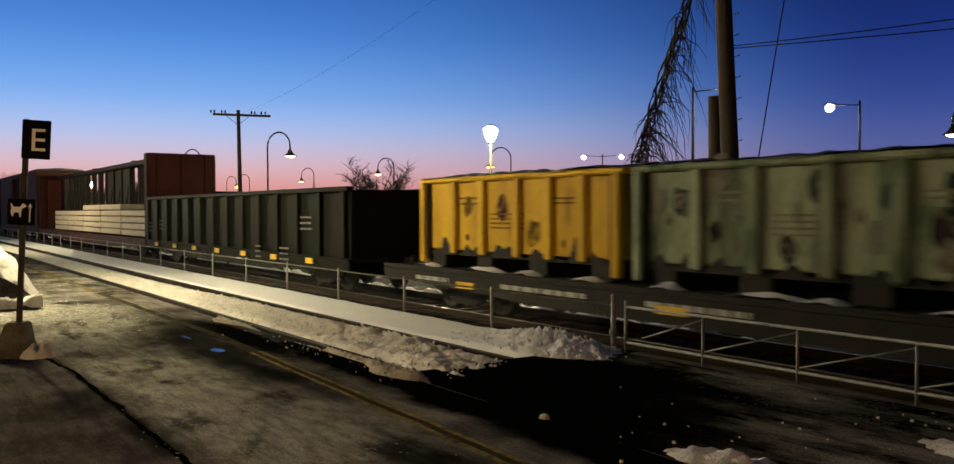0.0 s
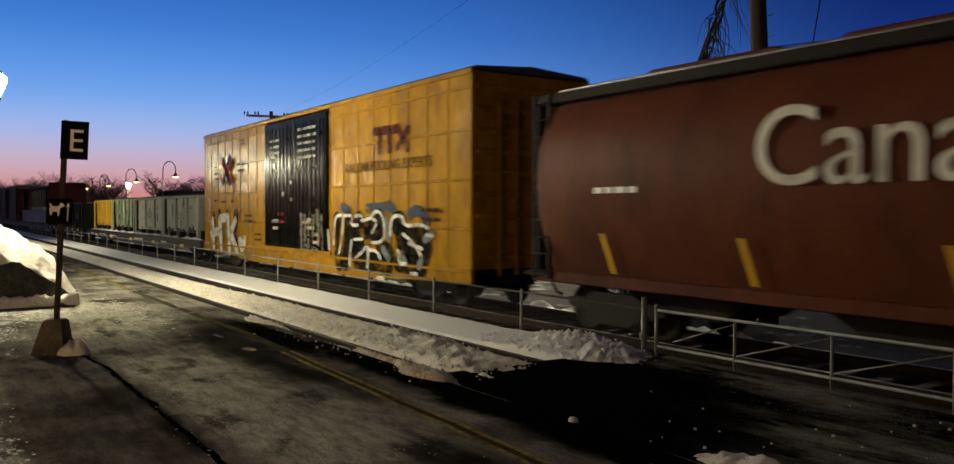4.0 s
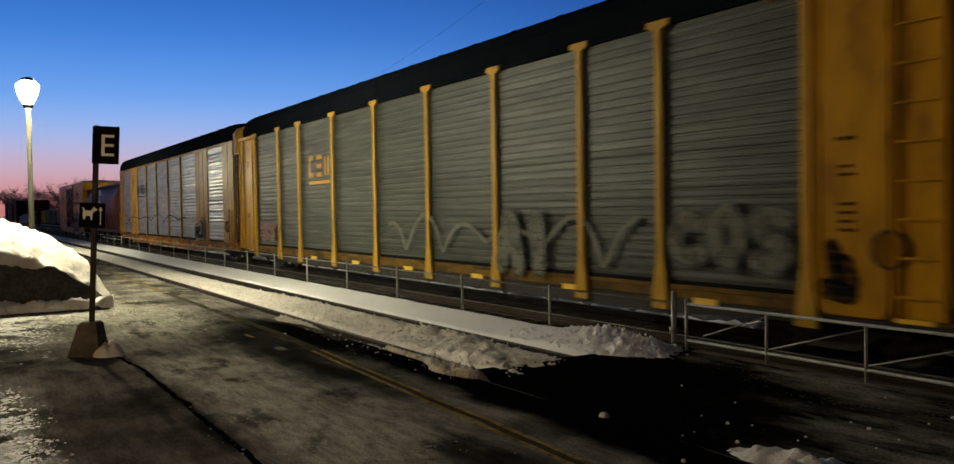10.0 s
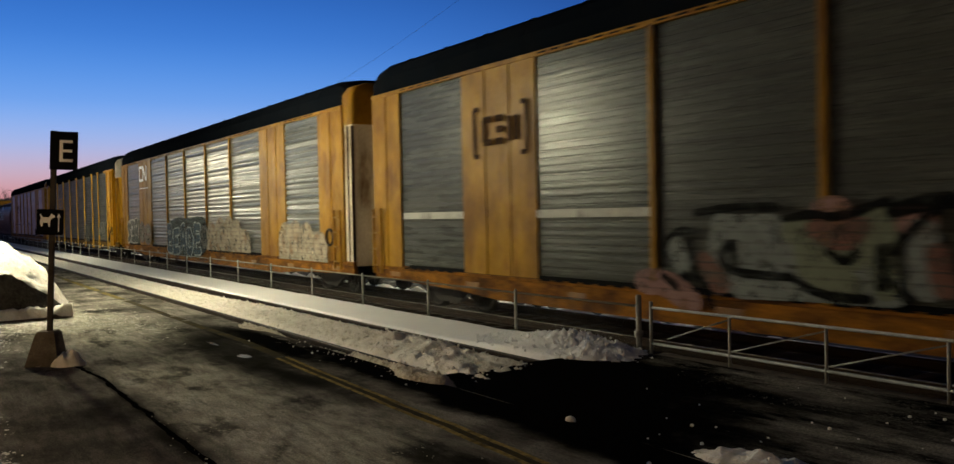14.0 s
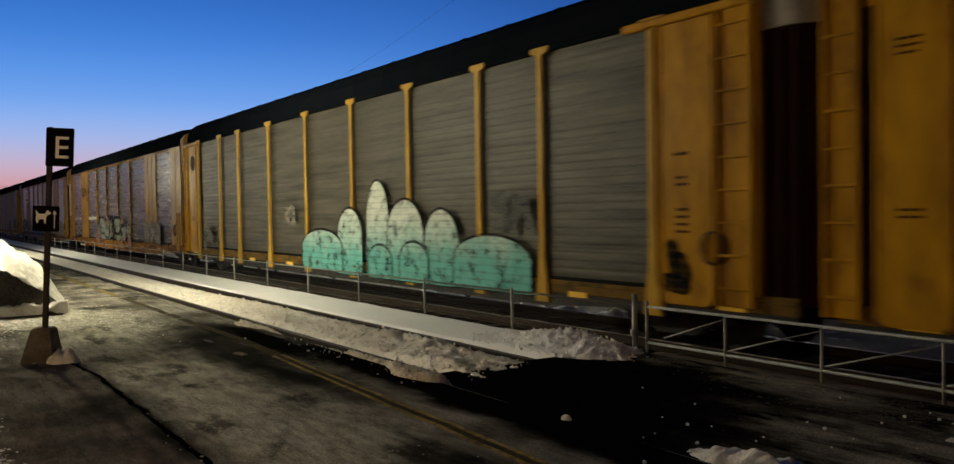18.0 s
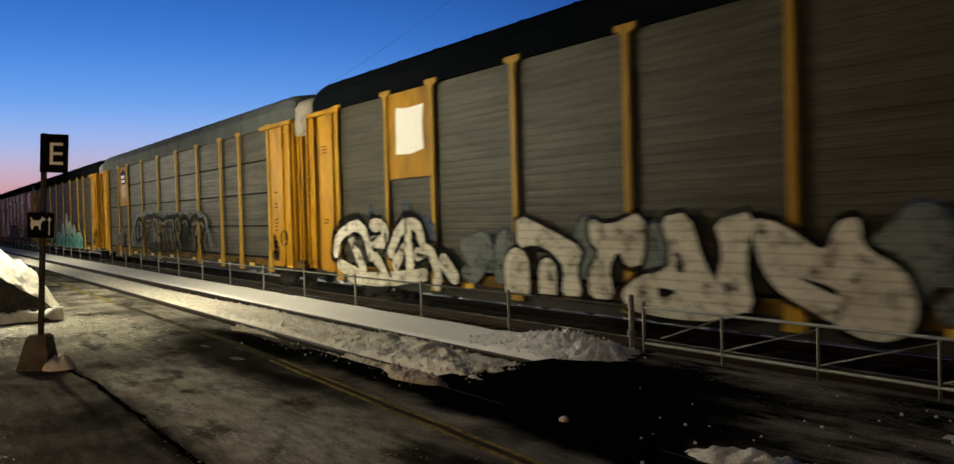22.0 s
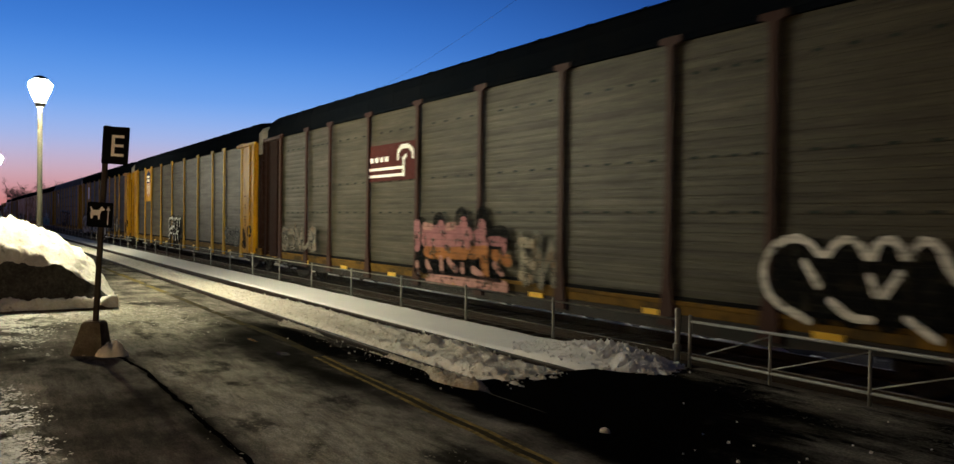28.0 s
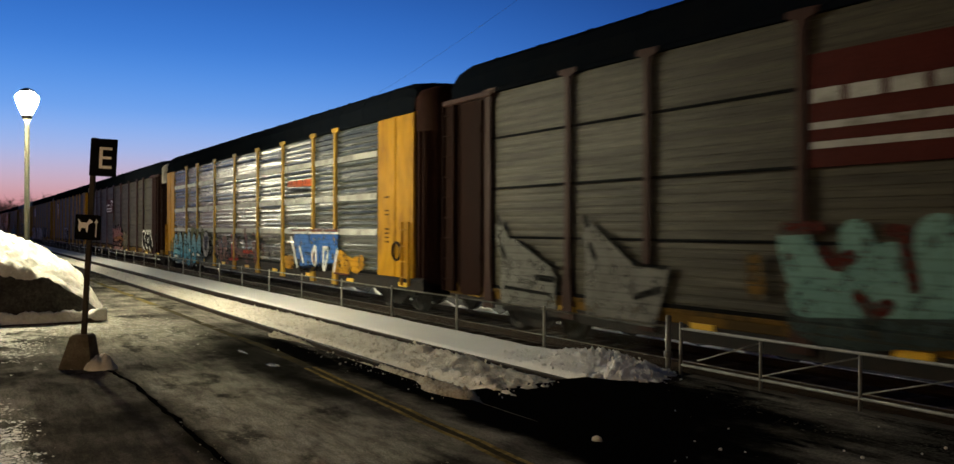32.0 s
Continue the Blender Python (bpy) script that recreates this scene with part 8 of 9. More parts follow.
heap(-11.60, 1.62, .24, .20, .17, 4, .02, label="lump of old snow against the sign's concrete base")
heap(-3.75, 5.08, .75, .30, .09, 5, .03, mat=M_SNOW, label="low dirty snow at the crossing", z0=-.1)
heap(-2.4, 4.9, .9, .35, .14, 15, .05, mat=M_SNOW, label="low dirty snow along the platform edge")
heap(-2.4, 6.9, 1.1, .40, .07, 6, .04, mat=M_SNOW, label="dirty ploughed snow at the crossing", z0=-.1)
heap(-1.2, 6.2, 1.0, .6, .12, 16, .05, mat=M_DIRTY, label="dirty ploughed snow at the crossing", z0=-.1)
rnd = random.Random(4)
for i in range(62):
    x, y = (rnd.uniform(-13, -2), rnd.uniform(4.0, 7.6)) if i < 34 else (rnd.uniform(-5.6, -2.6), rnd.uniform(5.0, 8.0))
    if x < -8 and y > 4.6:
        continue
    r = rnd.choice((.008, .010, .012, .018))
    z = -.095 if y > 4.76 else -.03 * smooth(4.2, 4.7, y)
    m = Mesh().turned([(r * .6, -.005), (r, r * .35), (r * .8, r * .9), (r * .2, r * 1.2)], 6)
    tagged(part("snow_lump", m, M_SNOW, at=Matrix.Translation((x, y, z)) @ pose(0, 0, 0, 0, 0, rnd.uniform(0, 180))), "small lump of snow on the asphalt", "snow lump", "loose snow lumps")
tagged(part("snow_lump", Mesh().turned([(.03, -.01), (.05, .01), (.042, .04), (.018, .055), (0, .056)], 7), M_SNOW, at=(-5.56, 4.70, -.03)), "fist-sized lump of snow on the asphalt", "snow lump", "loose snow lumps")



# crack along the platform
def sand_ridge(x, y):
    end = smooth(-7.30, -7.75, x + .25 * (y - 4.7) + .12 * fbm(x, y, 1.3, 2)) * smooth(-30, -14, x)
    rim = 4.72 + .07 * fbm(x, 0, 1.2, 3) - .34 * math.exp(-((x + 8.1) / 1.0) ** 2) - .12 * math.exp(-((x + 10.0) / .8) ** 2) - .42 * math.exp(-((x + 13.6) / .7) ** 2)
    body = smooth(rim, rim + .22, y + .05 * fbm(x, y, 3, 6)) * smooth(5.03, 4.76, y)
    rough = .75 + .30 * fbm(x, y, 3, 5) + .45 * (chunk(x, y, 9, 4) - .3) + .35 * fbm(x, y, 17, 2) + .3 * (chunk(x, y, 22, 1) - .3)
    high = .025 + .065 * math.exp(-((x + 8.2) / .8) ** 2) + .03 * math.exp(-((x + 10.0) / .9) ** 2)
    return -.22 + end * body * (.205 + high * rough)


tagged(new("sandy_snow_ridge", field([*spaced(-30, -15, .2), *spaced(-14.96, -6.8, .035)], spaced(4.02, 5.11, .035), sand_ridge).data("sandy_snow_ridge", M_SANDSNOW)), "sanded snow ridge along the platform edge", "snow", kind="stuff")
scatter("sandy_crumbs", 1800, -15, -6.9, 4.10, 5.06, sand_ridge, -.06, M_SANDSNOW, "crumbs of sanded snow on the ridge", 9, .008, .03)
scatter("loose_crumbs", 160, -12.5, -7.5, 4.15, 4.75, lambda x, y: -.02, -1, M_SNOW, "loose crumbs of snow on the wet asphalt", 11, .006, .02)
crack = Mesh()


def platform_z(x, y):
    return .012 * fbm(x, y, .6) + .006 * fbm(x, y, 2.5, 3)


pts = [(-11.45 + .10 * i, 1.68 + .10 * smooth(0, 14, i) + .025 * fbm(i * .10, 0, 1.4, 5) + .012 * fbm(i * .10, 0, 6.0, 9)) for i in range(72)]
for i, ((xa, ya), (xb, yb)) in enumerate(zip(pts[:-1], pts[1:])):
    wa, wb = (max(.012, .026 + .014 * fbm(x, 1, 3) + .008 * fbm(x, 4, 11)) for x in (xa, xb))
    crack.add([(xa, ya - wa, platform_z(xa, ya - wa) + .005), (xb, yb - wb, platform_z(xb, yb - wb) + .005), (xb, yb + wb, platform_z(xb, yb + wb) + .005), (xa, ya + wa, platform_z(xa, ya + wa) + .005)], [(0, 1, 2, 3)])
tagged(new("asphalt_crack", crack.data("asphalt_crack", M_CROSS)), "long dark crack in the platform asphalt", "crack", kind="structure")



def flakes(name, mat, label, cat, seed, spots, up=.004, lie=platform_z, edge=3.7):
    """Thin ragged flakes of frost, ice or tar strewn over the platform, thick in the middle of each spot of (x, y, x spread, y spread, number, largest)."""
    rnd, me = random.Random(seed), Mesh()
    for cx, cy, sx, sy, n, big in spots:
        for _ in range(n):
            x, y = rnd.gauss(cx, sx), rnd.gauss(cy, sy)
            if y > edge or fbm(x, y, 1.6, seed, 5) + .6 * fbm(x, y, 6.0, seed, 3) < rnd.uniform(-.35, .25):
                continue
            r, a0, k = .005 + big * rnd.random() ** 2.5, rnd.uniform(0, 6.28), rnd.choice((4, 5, 6))
            z = lie(x, y) + up + rnd.uniform(0, .002)
            ring = []
            for i in range(k):
                q = r * rnd.uniform(.45, 1.25)
                a = a0 + 6.283 * i / k
                ring.append((x + 1.5 * q * math.cos(a), y + q * math.sin(a), z))
            me.add(ring, [tuple(range(k))])
    return tagged(new(name, me.data(name, mat)), label, cat, kind="stuff")


# flakes beyond x = -14 also stand for lamplit ground by the bank
flakes("frost_flakes", M_FROST, "dry frost on the platform asphalt", "frost", 22, [(-7.4, 2.35, .80, .24, 900, .010), (-5.7, 2.8, .8, .28, 500, .010), (-15.5, 2.2, 1.5, .65, 900, .020)], .007)
flakes("frozen_crust", M_CRUST, "glittering frozen snow crust on the platform", "ice", 23, [(-8.2, .20, .75, .16, 6500, .022), (-6.6, .05, .8, .22, 5000, .022), (-16.3, .75, .6, .32, 5000, .034), (-14.6, .55, 1.0, .28, 3500, .026), (-16.8, 1.7, .6, .35, 2500, .026), (-15.8, 2.9, 1.1, .4, 2500, .024)], .010)
flakes("grit_flakes", M_GRITF, "grit and frozen slush strewn over the crossing", "grit", 24, [(-4.2, 7.4, 1.0, .30, 3500, .010), (-2.2, 6.8, 1.0, .5, 3500, .012), (-1.8, 5.6, .8, .4, 2000, .012), (-.4, 6.2, 1.0, .7, 2500, .014), (-6.3, 7.7, .8, .15, 1200, .010)], .004, lambda x, y: -.072, 8.05)

# ---- snow bank on the kerbed island with the platform lamp ----
def bank_top(y):
    """The bank's outline over the platform: steep near its foot, rounded above."""
    if y < .2:
        return 1.64 * smooth(-3.4, -.6, y)
    return 1.64 * max(0.0, 1 - ((y - .2) / 2.32) ** 2.3) ** .92


def bank(x, y):
    side = bank_top(y * 17.8 / max(17.8, min(21.0, -x)))
    front = .66 * smooth(-17.50, -17.92, x + .08 * fbm(x, y, 2.0, 3)) + .34 * smooth(-17.7, -20.2, x)
    crust = .13 * fbm(x, y, 1.1, 8) + .16 * (chunk(x, y, 2.6, 4) - .3) + .10 * (chunk(x, y, 6, 7) - .3) + .07 * fbm(x, y, 6, 2, 5)
    return (.06 if y < 2.45 else -.04) + side * front + crust * min(1.0, side * front * 2.0)


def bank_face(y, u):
    """The cut front of the bank, u from foot to brim, hollowed; soot and shade share one dark colour."""
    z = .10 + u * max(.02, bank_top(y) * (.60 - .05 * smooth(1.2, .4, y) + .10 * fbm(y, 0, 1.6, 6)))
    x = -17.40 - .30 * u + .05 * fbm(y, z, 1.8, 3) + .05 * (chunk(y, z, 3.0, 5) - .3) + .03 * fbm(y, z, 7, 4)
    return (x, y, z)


tagged(new("snow_bank", field([*spaced(-34, -20.6, .3), *spaced(-20.5, -17.40, .05)], spaced(-3.4, 2.95, .05), bank).data("snow_bank", M_BANK)), "tall crusted snow bank piled round a platform lamp", "snow bank", kind="stuff")
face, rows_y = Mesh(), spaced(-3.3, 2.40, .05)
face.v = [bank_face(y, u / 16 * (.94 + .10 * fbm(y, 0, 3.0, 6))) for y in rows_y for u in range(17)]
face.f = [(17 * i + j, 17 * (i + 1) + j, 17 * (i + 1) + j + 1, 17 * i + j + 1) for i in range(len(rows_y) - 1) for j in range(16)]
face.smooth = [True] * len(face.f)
tagged(new("snow_bank_face", face.data("snow_bank_face", M_SOOTSHADE)), "sooty hollowed front of the old snow bank, its shade in the colour", "snow bank", kind="stuff")
ledge = field(spaced(-17.62, -17.20, .035), spaced(-3.3, 2.50, .05), lambda x, y: .04 + (.17 + .16 * (chunk(x, y, 2.6, 2) - .2) + .07 * fbm(x, y, 5, 3)) * smooth(-17.20, -17.30, x + .05 * fbm(x, y, 3, 1)))
tagged(new("snow_ledge", ledge.data("snow_ledge", M_BANK)), "crusty snow lying on the island kerb", "snow", kind="stuff")
isl = Mesh().along([(-3.6, -.05), (2.42, -.05), (2.42, .04), (2.39, .07), (-3.55, .10), (-3.6, .07)], -34.2, -17.28)
tagged(new("island_kerb", isl.data("island_kerb", M_CONC)), "concrete kerb round the snowy platform island", "kerb", kind="structure")


def platform_lamp(x, y, z, glow, h_label, foot=0.0):
    lamp = thing("platform_lamp", h_label, "street lamp", (x, y, foot), "platform lamps")
    h = z - foot
    part("pole", Mesh().tube([(0, 0, 0), (0, 0, .5), (0, 0, h - .32)], [.075, .058, .050], 14), M_POLE, lamp, "pale painted pole")
    part("base_plate", Mesh().turned([(.17, 0), (.17, .03), (.12, .06), (.11, .3), (.09, .34)], 14), M_POLE, lamp)
    part("fitter", Mesh().turned([(.078, h - .36), (.10, h - .33), (.115, h - .27), (.10, h - .25)], 14), M_GREEN, lamp)
    part("globe", Mesh().turned([(.09, h - .25), (.13, h - .18), (.19, h - .05), (.235, h + .10), (.23, h + .17), (.15, h + .24), (.0, h + .26)], 18), glow, lamp, "glowing tulip globe")
    part("cap", Mesh().turned([(.16, h + .255), (.14, h + .30), (.05, h + .34), (0, h + .35)], 14), M_GREEN, lamp)
    return lamp


platform_lamp(-21.2, 1.42, 4.55, M_GLOBE, "lit tulip-globe lamp on a pale pole in the snow bank")
platform_lamp(-50.0, 1.42, 4.55, M_GLOBE_END, "lit tulip-globe lamp on a pale platform pole")
platform_lamp(-24.1, 17.9, 4.5, M_GLOBE, "lit globe lamp beyond the tracks", -.35)
platform_lamp(-61.0, 18.2, 4.5, M_GLOBE, "lit globe lamp beyond the tracks", -.35)
platform_lamp(-95.0, 18.6, 4.5, M_GLOBE, "lit globe lamp beyond the tracks", -.55)


def gooseneck(x, y, s, top=5.2, turn=0):
    """A tall curved-neck lamp with a bell shade; s: the side to which it hangs."""
    lamp = thing("gooseneck_lamp", "black curved-neck lamp with a lit bell shade beyond the tracks", "street lamp", pose(x, y, -.55, 0, 0, turn), "gooseneck lamps")
    h, r = top + .55, .62
    path = [(0, 0, 0), (0, 0, 2), (0, 0, h - r)] + [(s * r * (1 - math.cos(a)), 0, h - r + r * math.sin(a)) for a in (math.pi * i / 14 for i in range(1, 14))] + [(s * 2 * r, 0, h - r - .1)]
    part("pole", Mesh().tube(path, [.06, .05] + [.035] * (len(path) - 2), 8), M_GREEN, lamp)
    z = h - r - .1
    part("shade", Mesh().turned([(.05, z), (.07, z - .08), (.13, z - .20), (.26, z - .30), (.30, z - .33), (.28, z - .33), (.12, z - .22)], 14, "z", (s * 2 * r, 0, 0)), M_GREEN, lamp, "black bell shade")
    part("bulb", Mesh().turned([(.0, z - .26), (.18, z - .28), (.20, z - .35), (.10, z - .40), (0, z - .41)], 10, "z", (s * 2 * r, 0, 0)), M_WARM, lamp, "warm glowing bulb")


for x, y, s in ((-35.2, 14.0, 1), (-47.4, 14.0, 1), (-60.1, 14.0, 1), (-72.5, 14.0, 1), (-85.5, 14.2, 1), (-98.5, 14.2, 1),
                (-62.0, 28.5, -1), (-47.4, 27.4, -1), (-36.0, 28.1, -1), (-75.9, 28.4, -1), (-82.1, 28.4, 1), (-11.9, 28.6, -1)):
    gooseneck(x, y, s, turn=28)


def street_lamp(x, y, top, arms, turn):
    lamp = thing("street_lamp", "tall dark street lamp with lit heads far beyond the tracks", "street lamp", pose(x, y, -.6, 0, 0, turn), "far street lamps")
    h = top + .6
    part("pole", Mesh().tube([(0, 0, 0), (0, 0, h)], [.10, .06], 8), M_DARK, lamp)
    for a in arms:
        part("arm", Mesh().tube([(0, 0, h - .25), (a, 0, h - .15)], .035, 6), M_DARK, lamp)
        part("head", Mesh().box(a - .35 if a > 0 else a - .3, a + .3 if a > 0 else a + .35, -.12, .12, h - .22, h - .08, .03), M_DARK, lamp)
        part("lens", Mesh().turned([(0, h - .10), (.15, h - .16), (.23, h - .30), (.20, h - .44), (.10, h - .52), (0, h - .54)], 10, "z", (a, 0, 0)), M_FARGLOBE, lamp, "glowing lamp lens")


street_lamp(-68.4, 66.4, 8, (-2.1, 2.1), 45)
street_lamp(-28.3, 33.8, 8, (1.6,), 38)
street_lamp(-26.5, 46.1, 8, (-1.6,), 30)
rs = thing("railway_signal", "red railway signal lamp on a dark mast", "signal", (16.0, 13.6, -.55))
part("mast", Mesh().tube([(0, 0, 0), (0, 0, 8.9)], .07, 8), M_DARK, rs)
part("target", Mesh().box(-.12, .05, -.35, .35, 7.8, 8.8, .03), M_DARK, rs)
part("red_lens", Mesh().turned([(0, -.06), (.14, -.05), (.15, .02)], 14, "y", (0, 0, 0)), M_RED, rs, "red glowing lens", Matrix.Translation((-.16, 0, 8.4)) @ pose(0, 0, 0, 0, 0, 90))

# telegraph pole with one crossarm
tp = thing("telegraph_pole", "old wooden telegraph pole with a crossarm of insulators", "utility pole", pose(-51.5, 18.6, -.6, 0, 0, 62))
part("pole", Mesh().tube([(.10, 0, 0), (0, 0, 8.7)], [.15, .11], 10), M_WOOD, tp)
part("crossarm", Mesh().box(-1.75, 1.75, -.07, .07, 8.32, 8.46, .01), M_WOOD, tp, at=pose(0, 0, 0, 0, 1.5, 0))
for s in (-1, 1):
    part("brace", Mesh().tube([(0, -.08, 7.75), (s * .7, -.08, 8.33)], .02, 6), M_STEEL, tp)
for x in (-1.65, -1.45, -1.0, -.8, .8, 1.0, 1.4, 1.65):
    part("insulator", Mesh().turned([(.02, 8.4), (.02, 8.5), (.06, 8.52), (.055, 8.60), (.03, 8.66), (0, 8.67)], 8, "z", (x, 0, -x * .026)), M_GREEN, tp)

# big leaning pole, stub and vine-covered guy
up = thing("utility_pole", "thick dark wooden utility pole with a cut-off stub beside it", "utility pole", (-11.5, 15.0, -.6))
part("pole", Mesh().tube([(.12, 0, 0), (-.06, 0, 3.65), (-.52, 0, 12.0)], [.21, .19, .15], 12), M_WOOD, up)
part("stub", Mesh().tube([(-.55, .2, 0), (-.62, .2, 4.9)], [.16, .15], 10), M_WOOD, up, "sawn-off pole stub")
for i in range(14):
    z = 2.5 + i * .45
    part("step", Mesh().tube([(.0 - z * .04 + .3, 0, z), (.12 - z * .04 + .3, 0, z + .02)], .012, 5), M_STEEL, up)
guy = thing("vine_covered_guy", "slanting guy wire overgrown with bare vines", "climbing vine", (0, 15.0, 0))
a, b = Vector((-15.9, 0, -.6)), Vector((-11.9, 0, 8.3))
part("guy_wire", Mesh().tube([a, b], .02, 6), M_WIRE, guy)
vines, rnd = Mesh(), random.Random(8)
for i in range(330):
    u = rnd.betavariate(1.6, 2.2)
    q = a.lerp(b, u)
    spread = .75 * max(.12, 1 - 1.15 * abs(u - .48) * 1.5)
    w = Vector((rnd.uniform(-.25, 1.2) * spread, rnd.uniform(-.6, .6) * spread, 0))
    path = [q]
    d = Vector((w.x * .5, w.y * .5, rnd.uniform(-.1, .25)))
    for s in range(7):
        d = d * .8 + Vector((rnd.uniform(-.10, .12), rnd.uniform(-.1, .1), rnd.uniform(-.26, .02)))
        path.append(path[-1] + d * .55)
    vines.tube(path, [.016, .014, .012, .010, .008, .007, .006, .004], 4, False)
for k in range(5):
    path = [a.lerp(b, u / 24) + Vector((.10 * math.sin(u * 1.1 + k), .10 * math.cos(u * .9 + k * 2), 0)) for u in range(25)]
    vines.tube(path, .026, 5, False)
tagged(part("bare_vines", vines, M_TWIG, guy, "tangle of leafless vines"), kind="stuff")


def wire(a, b, sag, r=.012, label="thin overhead wire against the dusk sky"):
    a, b = Vector(a), Vector(b)
    path = [a.lerp(b, i / 20) - Vector((0, 0, sag * 4 * (i / 20) * (1 - i / 20))) for i in range(21)]
    tagged(part("overhead_wire", Mesh().tube(path, r, 5), M_DARK), label, "wire", "overhead wires")


wire((-11.6, 15, 5.3), (16, 22, 8.0), .9)
wire((-11.6, 15, 5.25), (20, 24, 5.8), .5)
wire((-11.6, 15.2, -.6), (-9.3, 15.2, 11.5), -.25, .014, "slack wire hanging beside the pole")
wire((-51.5, 18.6, 7.8), (-12, 15.0, 11.0), .8, .004)


def bare_tree(x, y, h, w, seed, z=-.6):
    tree = thing("bare_tree", "leafless winter tree far beyond the tracks", "tree", (x, y, z), "far bare trees")
    rnd = random.Random(seed)
    part("trunk", Mesh().tube([(0, 0, 0), (.05, 0, h * .2), (0, 0, h * .42)], [h * .03, h * .024, h * .016], 7), M_TWIG, tree)
    crown = Mesh()
    for i in range(26):
        ang, z0 = rnd.uniform(0, 6.28), h * rnd.uniform(.2, .42)
        d = Vector((math.cos(ang) * w * .5, math.sin(ang) * w * .5, h * rnd.uniform(.25, .6)))
        p = Vector((0, 0, z0))
        path = [p, p + d * .35 + Vector((0, 0, h * .05)), p + d * .7, p + d * rnd.uniform(.85, 1.05)]
        crown.tube(path, [h * .012, h * .008, h * .005, h * .002], 4, False)
        for k in range(12):
            q = path[1].lerp(path[3], rnd.random())
            e = q + Vector((rnd.uniform(-1, 1), rnd.uniform(-1, 1), rnd.uniform(-.2, 1.0))) * w * .17
            crown.tube([q, q.lerp(e, .5) + Vector((0, 0, .02 * h)), e], [h * .004, h * .003, h * .0015], 3, False)
            for m in range(3):
                f = q.lerp(e, rnd.random()) 
                crown.tube([f, f + Vector((rnd.uniform(-1, 1), rnd.uniform(-1, 1), rnd.uniform(-.1, 1))) * w * .09], [h * .0022, h * .001], 3, False)
    part("crown", crown, M_TWIG, tree)


def conifer(x, y, h, w, seed):
    tree = thing("conifer", "dark spruce tree far beyond the tracks", "tree", (x, y, -.6), "far spruces")
    rnd, crown = random.Random(seed), Mesh()
    part("trunk", Mesh().tube([(0, 0, 0), (0, 0, h)], [h * .02, .01], 6), M_TWIG, tree)
    for i in range(int(60)):
        z = h * (.12 + .88 * i / 60)
        r = w * .5 * (1 - (z / h - .12) / .88) + .05
        for k in range(7):
            a = rnd.uniform(0, 6.28)
            e = Vector((math.cos(a) * r, math.sin(a) * r, z - r * .3 + rnd.uniform(-.1, .1)))
            n = Vector((-math.sin(a), math.cos(a), 0)) * r * .2
            crown.add([(0, 0, z), (e * .6 + n + Vector((0, 0, z * .4)))[:], e[:], (e * .6 - n + Vector((0, 0, z * .4)))[:]], [(0, 1, 2, 3)])
    part("crown", crown, M_NEEDLE, tree)


bare_tree(-72.0, 40.0, 7.6, 6.5, 1)
for i, (x, y, h, w) in enumerate(((-118, 34, 7.5, 7), (-126, 30, 8, 7), (-140, 36, 8, 8), (-150, 24, 8, 8), (-163, 28, 9, 8), (-176, 22, 9, 9), (-190, 17, 9, 9), (-205, 20, 10, 9), (-110, 30, 6, 5), (-220, 12, 10, 10), (-170, -14, 9, 9), (-200, -4, 9, 9), (-150, 9.5 + 12, 8, 7))):
    bare_tree(x, y, h, w, 20 + i)
conifer(-74.0, 34.0, 5.6, 2.0, 3)
conifer(-75.5, 33.5, 4.3, 1.8, 4)
conifer(-73.2, 40.3, 5.9, 2.6, 5)


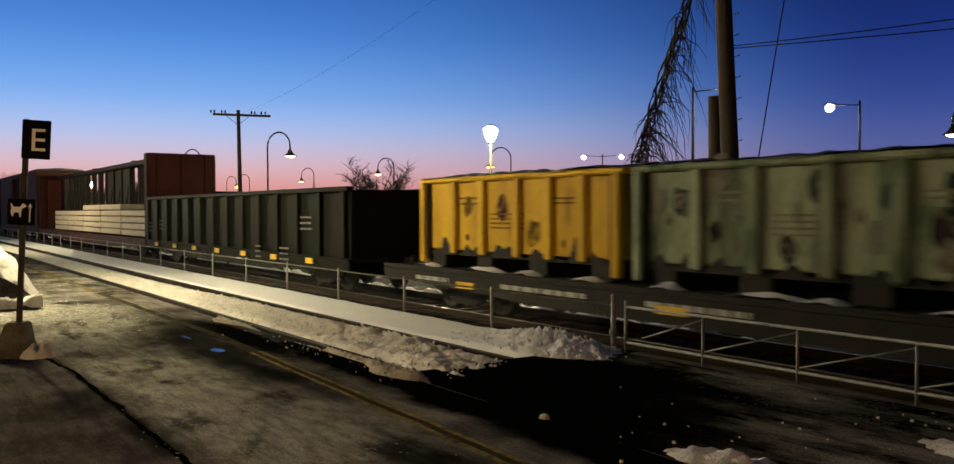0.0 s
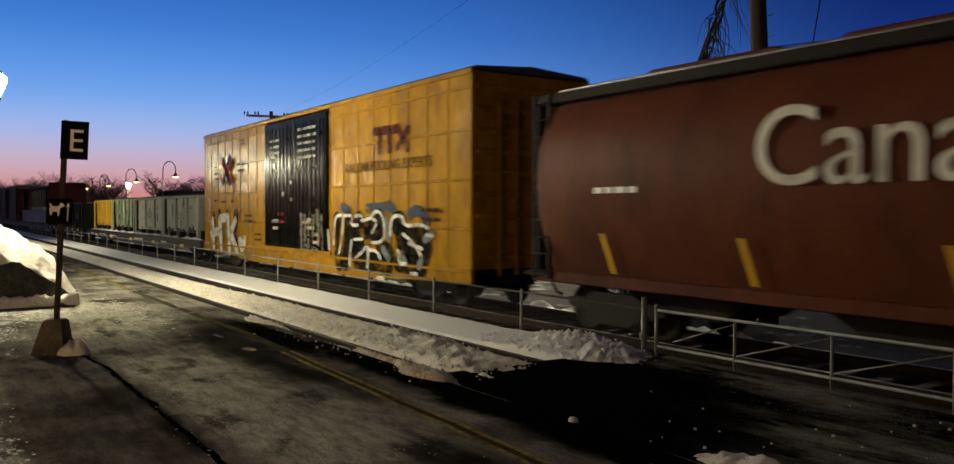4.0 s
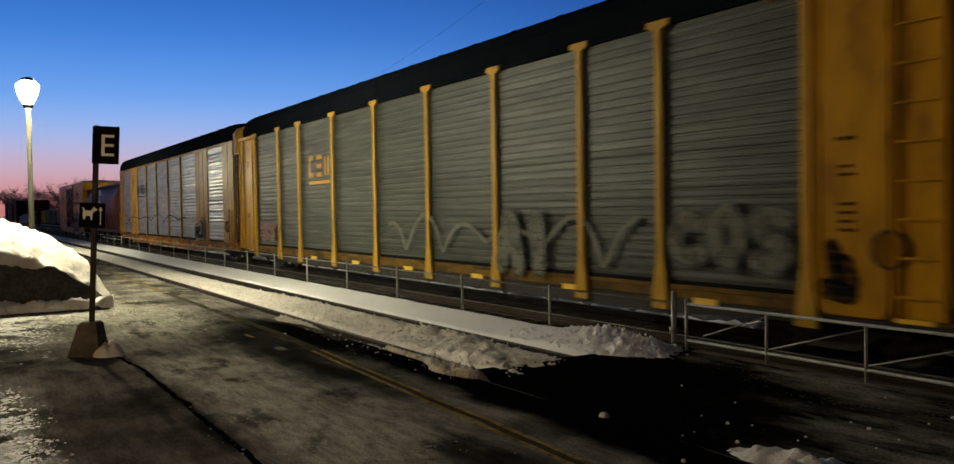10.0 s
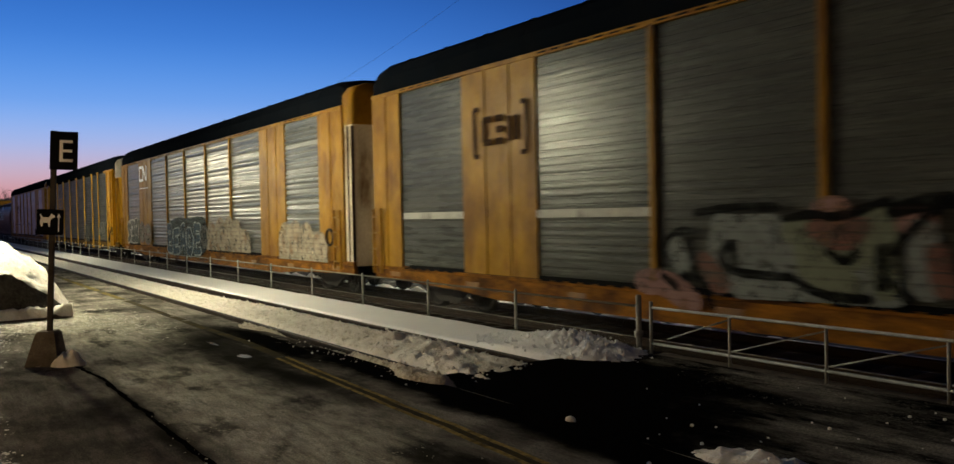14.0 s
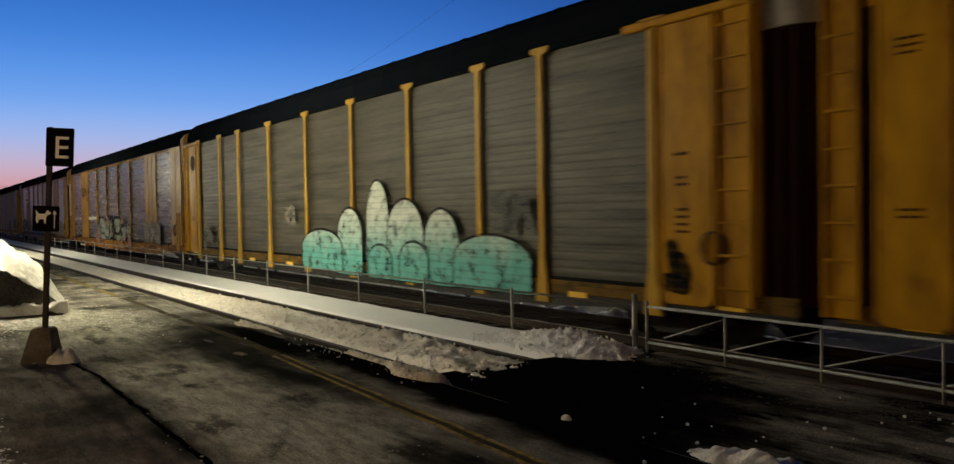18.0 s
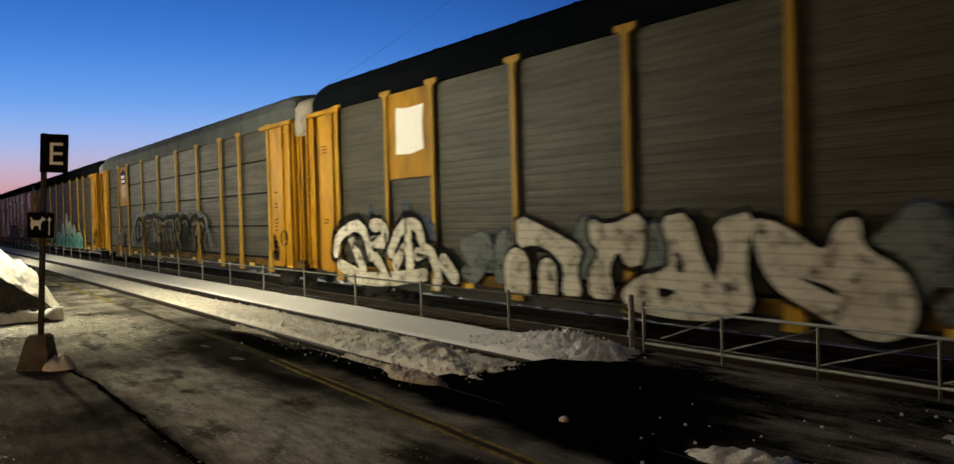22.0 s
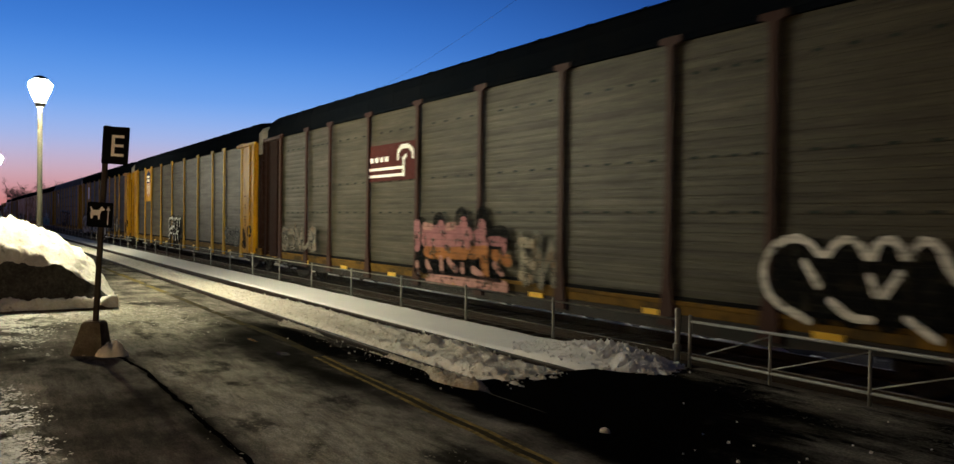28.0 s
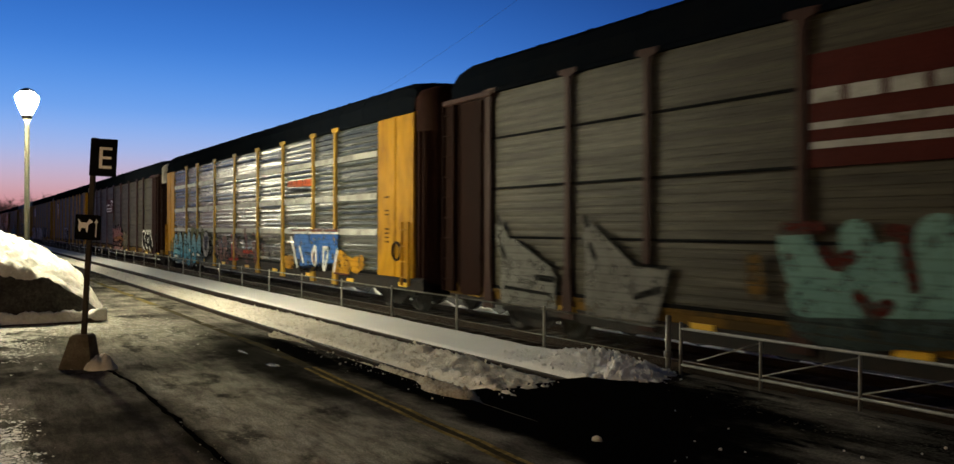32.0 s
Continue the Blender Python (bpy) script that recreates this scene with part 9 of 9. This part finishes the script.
def far_house(x, y, w, d, h, seed):
    house = thing("far_house", "dark low house far beyond the tracks", "house", (x, y, -.6), "far houses")
    part("wall", Mesh().box(0, w, 0, d, 0, h, .02), M_FARHOUSE, house)
    part("roof", Mesh().prism([(-.4, h), (w + .4, h), (w * .5, h + w * .22)], -.4, d + .4), M_ROOF, house)
    for i in range(3):
        wn_ = part("window", Mesh().box(w * (.15 + .28 * i), w * (.15 + .28 * i) + 1.0, -.06, 0, 1.0, 2.2, .02), M_BLACK, house)
        part("sill", Mesh().box(w * (.15 + .28 * i) - .1, w * (.15 + .28 * i) + 1.1, -.12, 0, .92, 1.0, .01), M_WHITE, wn_)


far_house(-125, 50, 11, 9, 3.2, 1)
far_house(-180, 40, 14, 9, 3.4, 2)
far_house(-152, 46, 12, 9, 3.2, 3)
far_house(-95, 58, 12, 9, 3.0, 4)

# plain station wall that closes the platform behind the camera
tagged(new("wall_south", Mesh().box(-9, 30, -7.3, -7.0, -.1, 4.2, .02).data("wall_south", M_CONC)), "plain station wall behind the platform", "wall", kind="structure")
wl_ = thing("wall_lamp", "square lit lamp fixed to the station wall", "wall lamp", (-6.2, -7.0, 3.3))
part("housing", Mesh().box(-.22, .22, -.02, .16, -.05, .22, .02), M_GREEN, wl_)
part("lens", Mesh().box(-.19, .19, .161, .24, -.04, .18, .03), M_WALLGLOW, wl_, "glowing lens")


# ---- movement ----
V0, SLOWING = 10.84, 0.0075


def gone(t):
    """Metres that the train has rolled towards -x."""
    return V0 * t - SLOWING * t * t / 2


def motions():
    for car, x in CARS:
        walk(car, [(t, pose(x - gone(t), TRACK_Y, TRACK_Z)) for t in range(33)])
    lead = {}
    for ob, s in WHEELSETS:
        if s not in lead:
            walk(ob, [(f / FPS, pose(s, 0, .45, 0, -math.degrees(gone(f / FPS) / .45), 0)) for f in range(32 * FPS + 1)])
            lead[s] = ob.animation_data
        else:
            ob.rotation_mode = "QUATERNION"
            own = ob.animation_data_create()
            own.action = lead[s].action
            own.action_slot = lead[s].action_slot


motions()
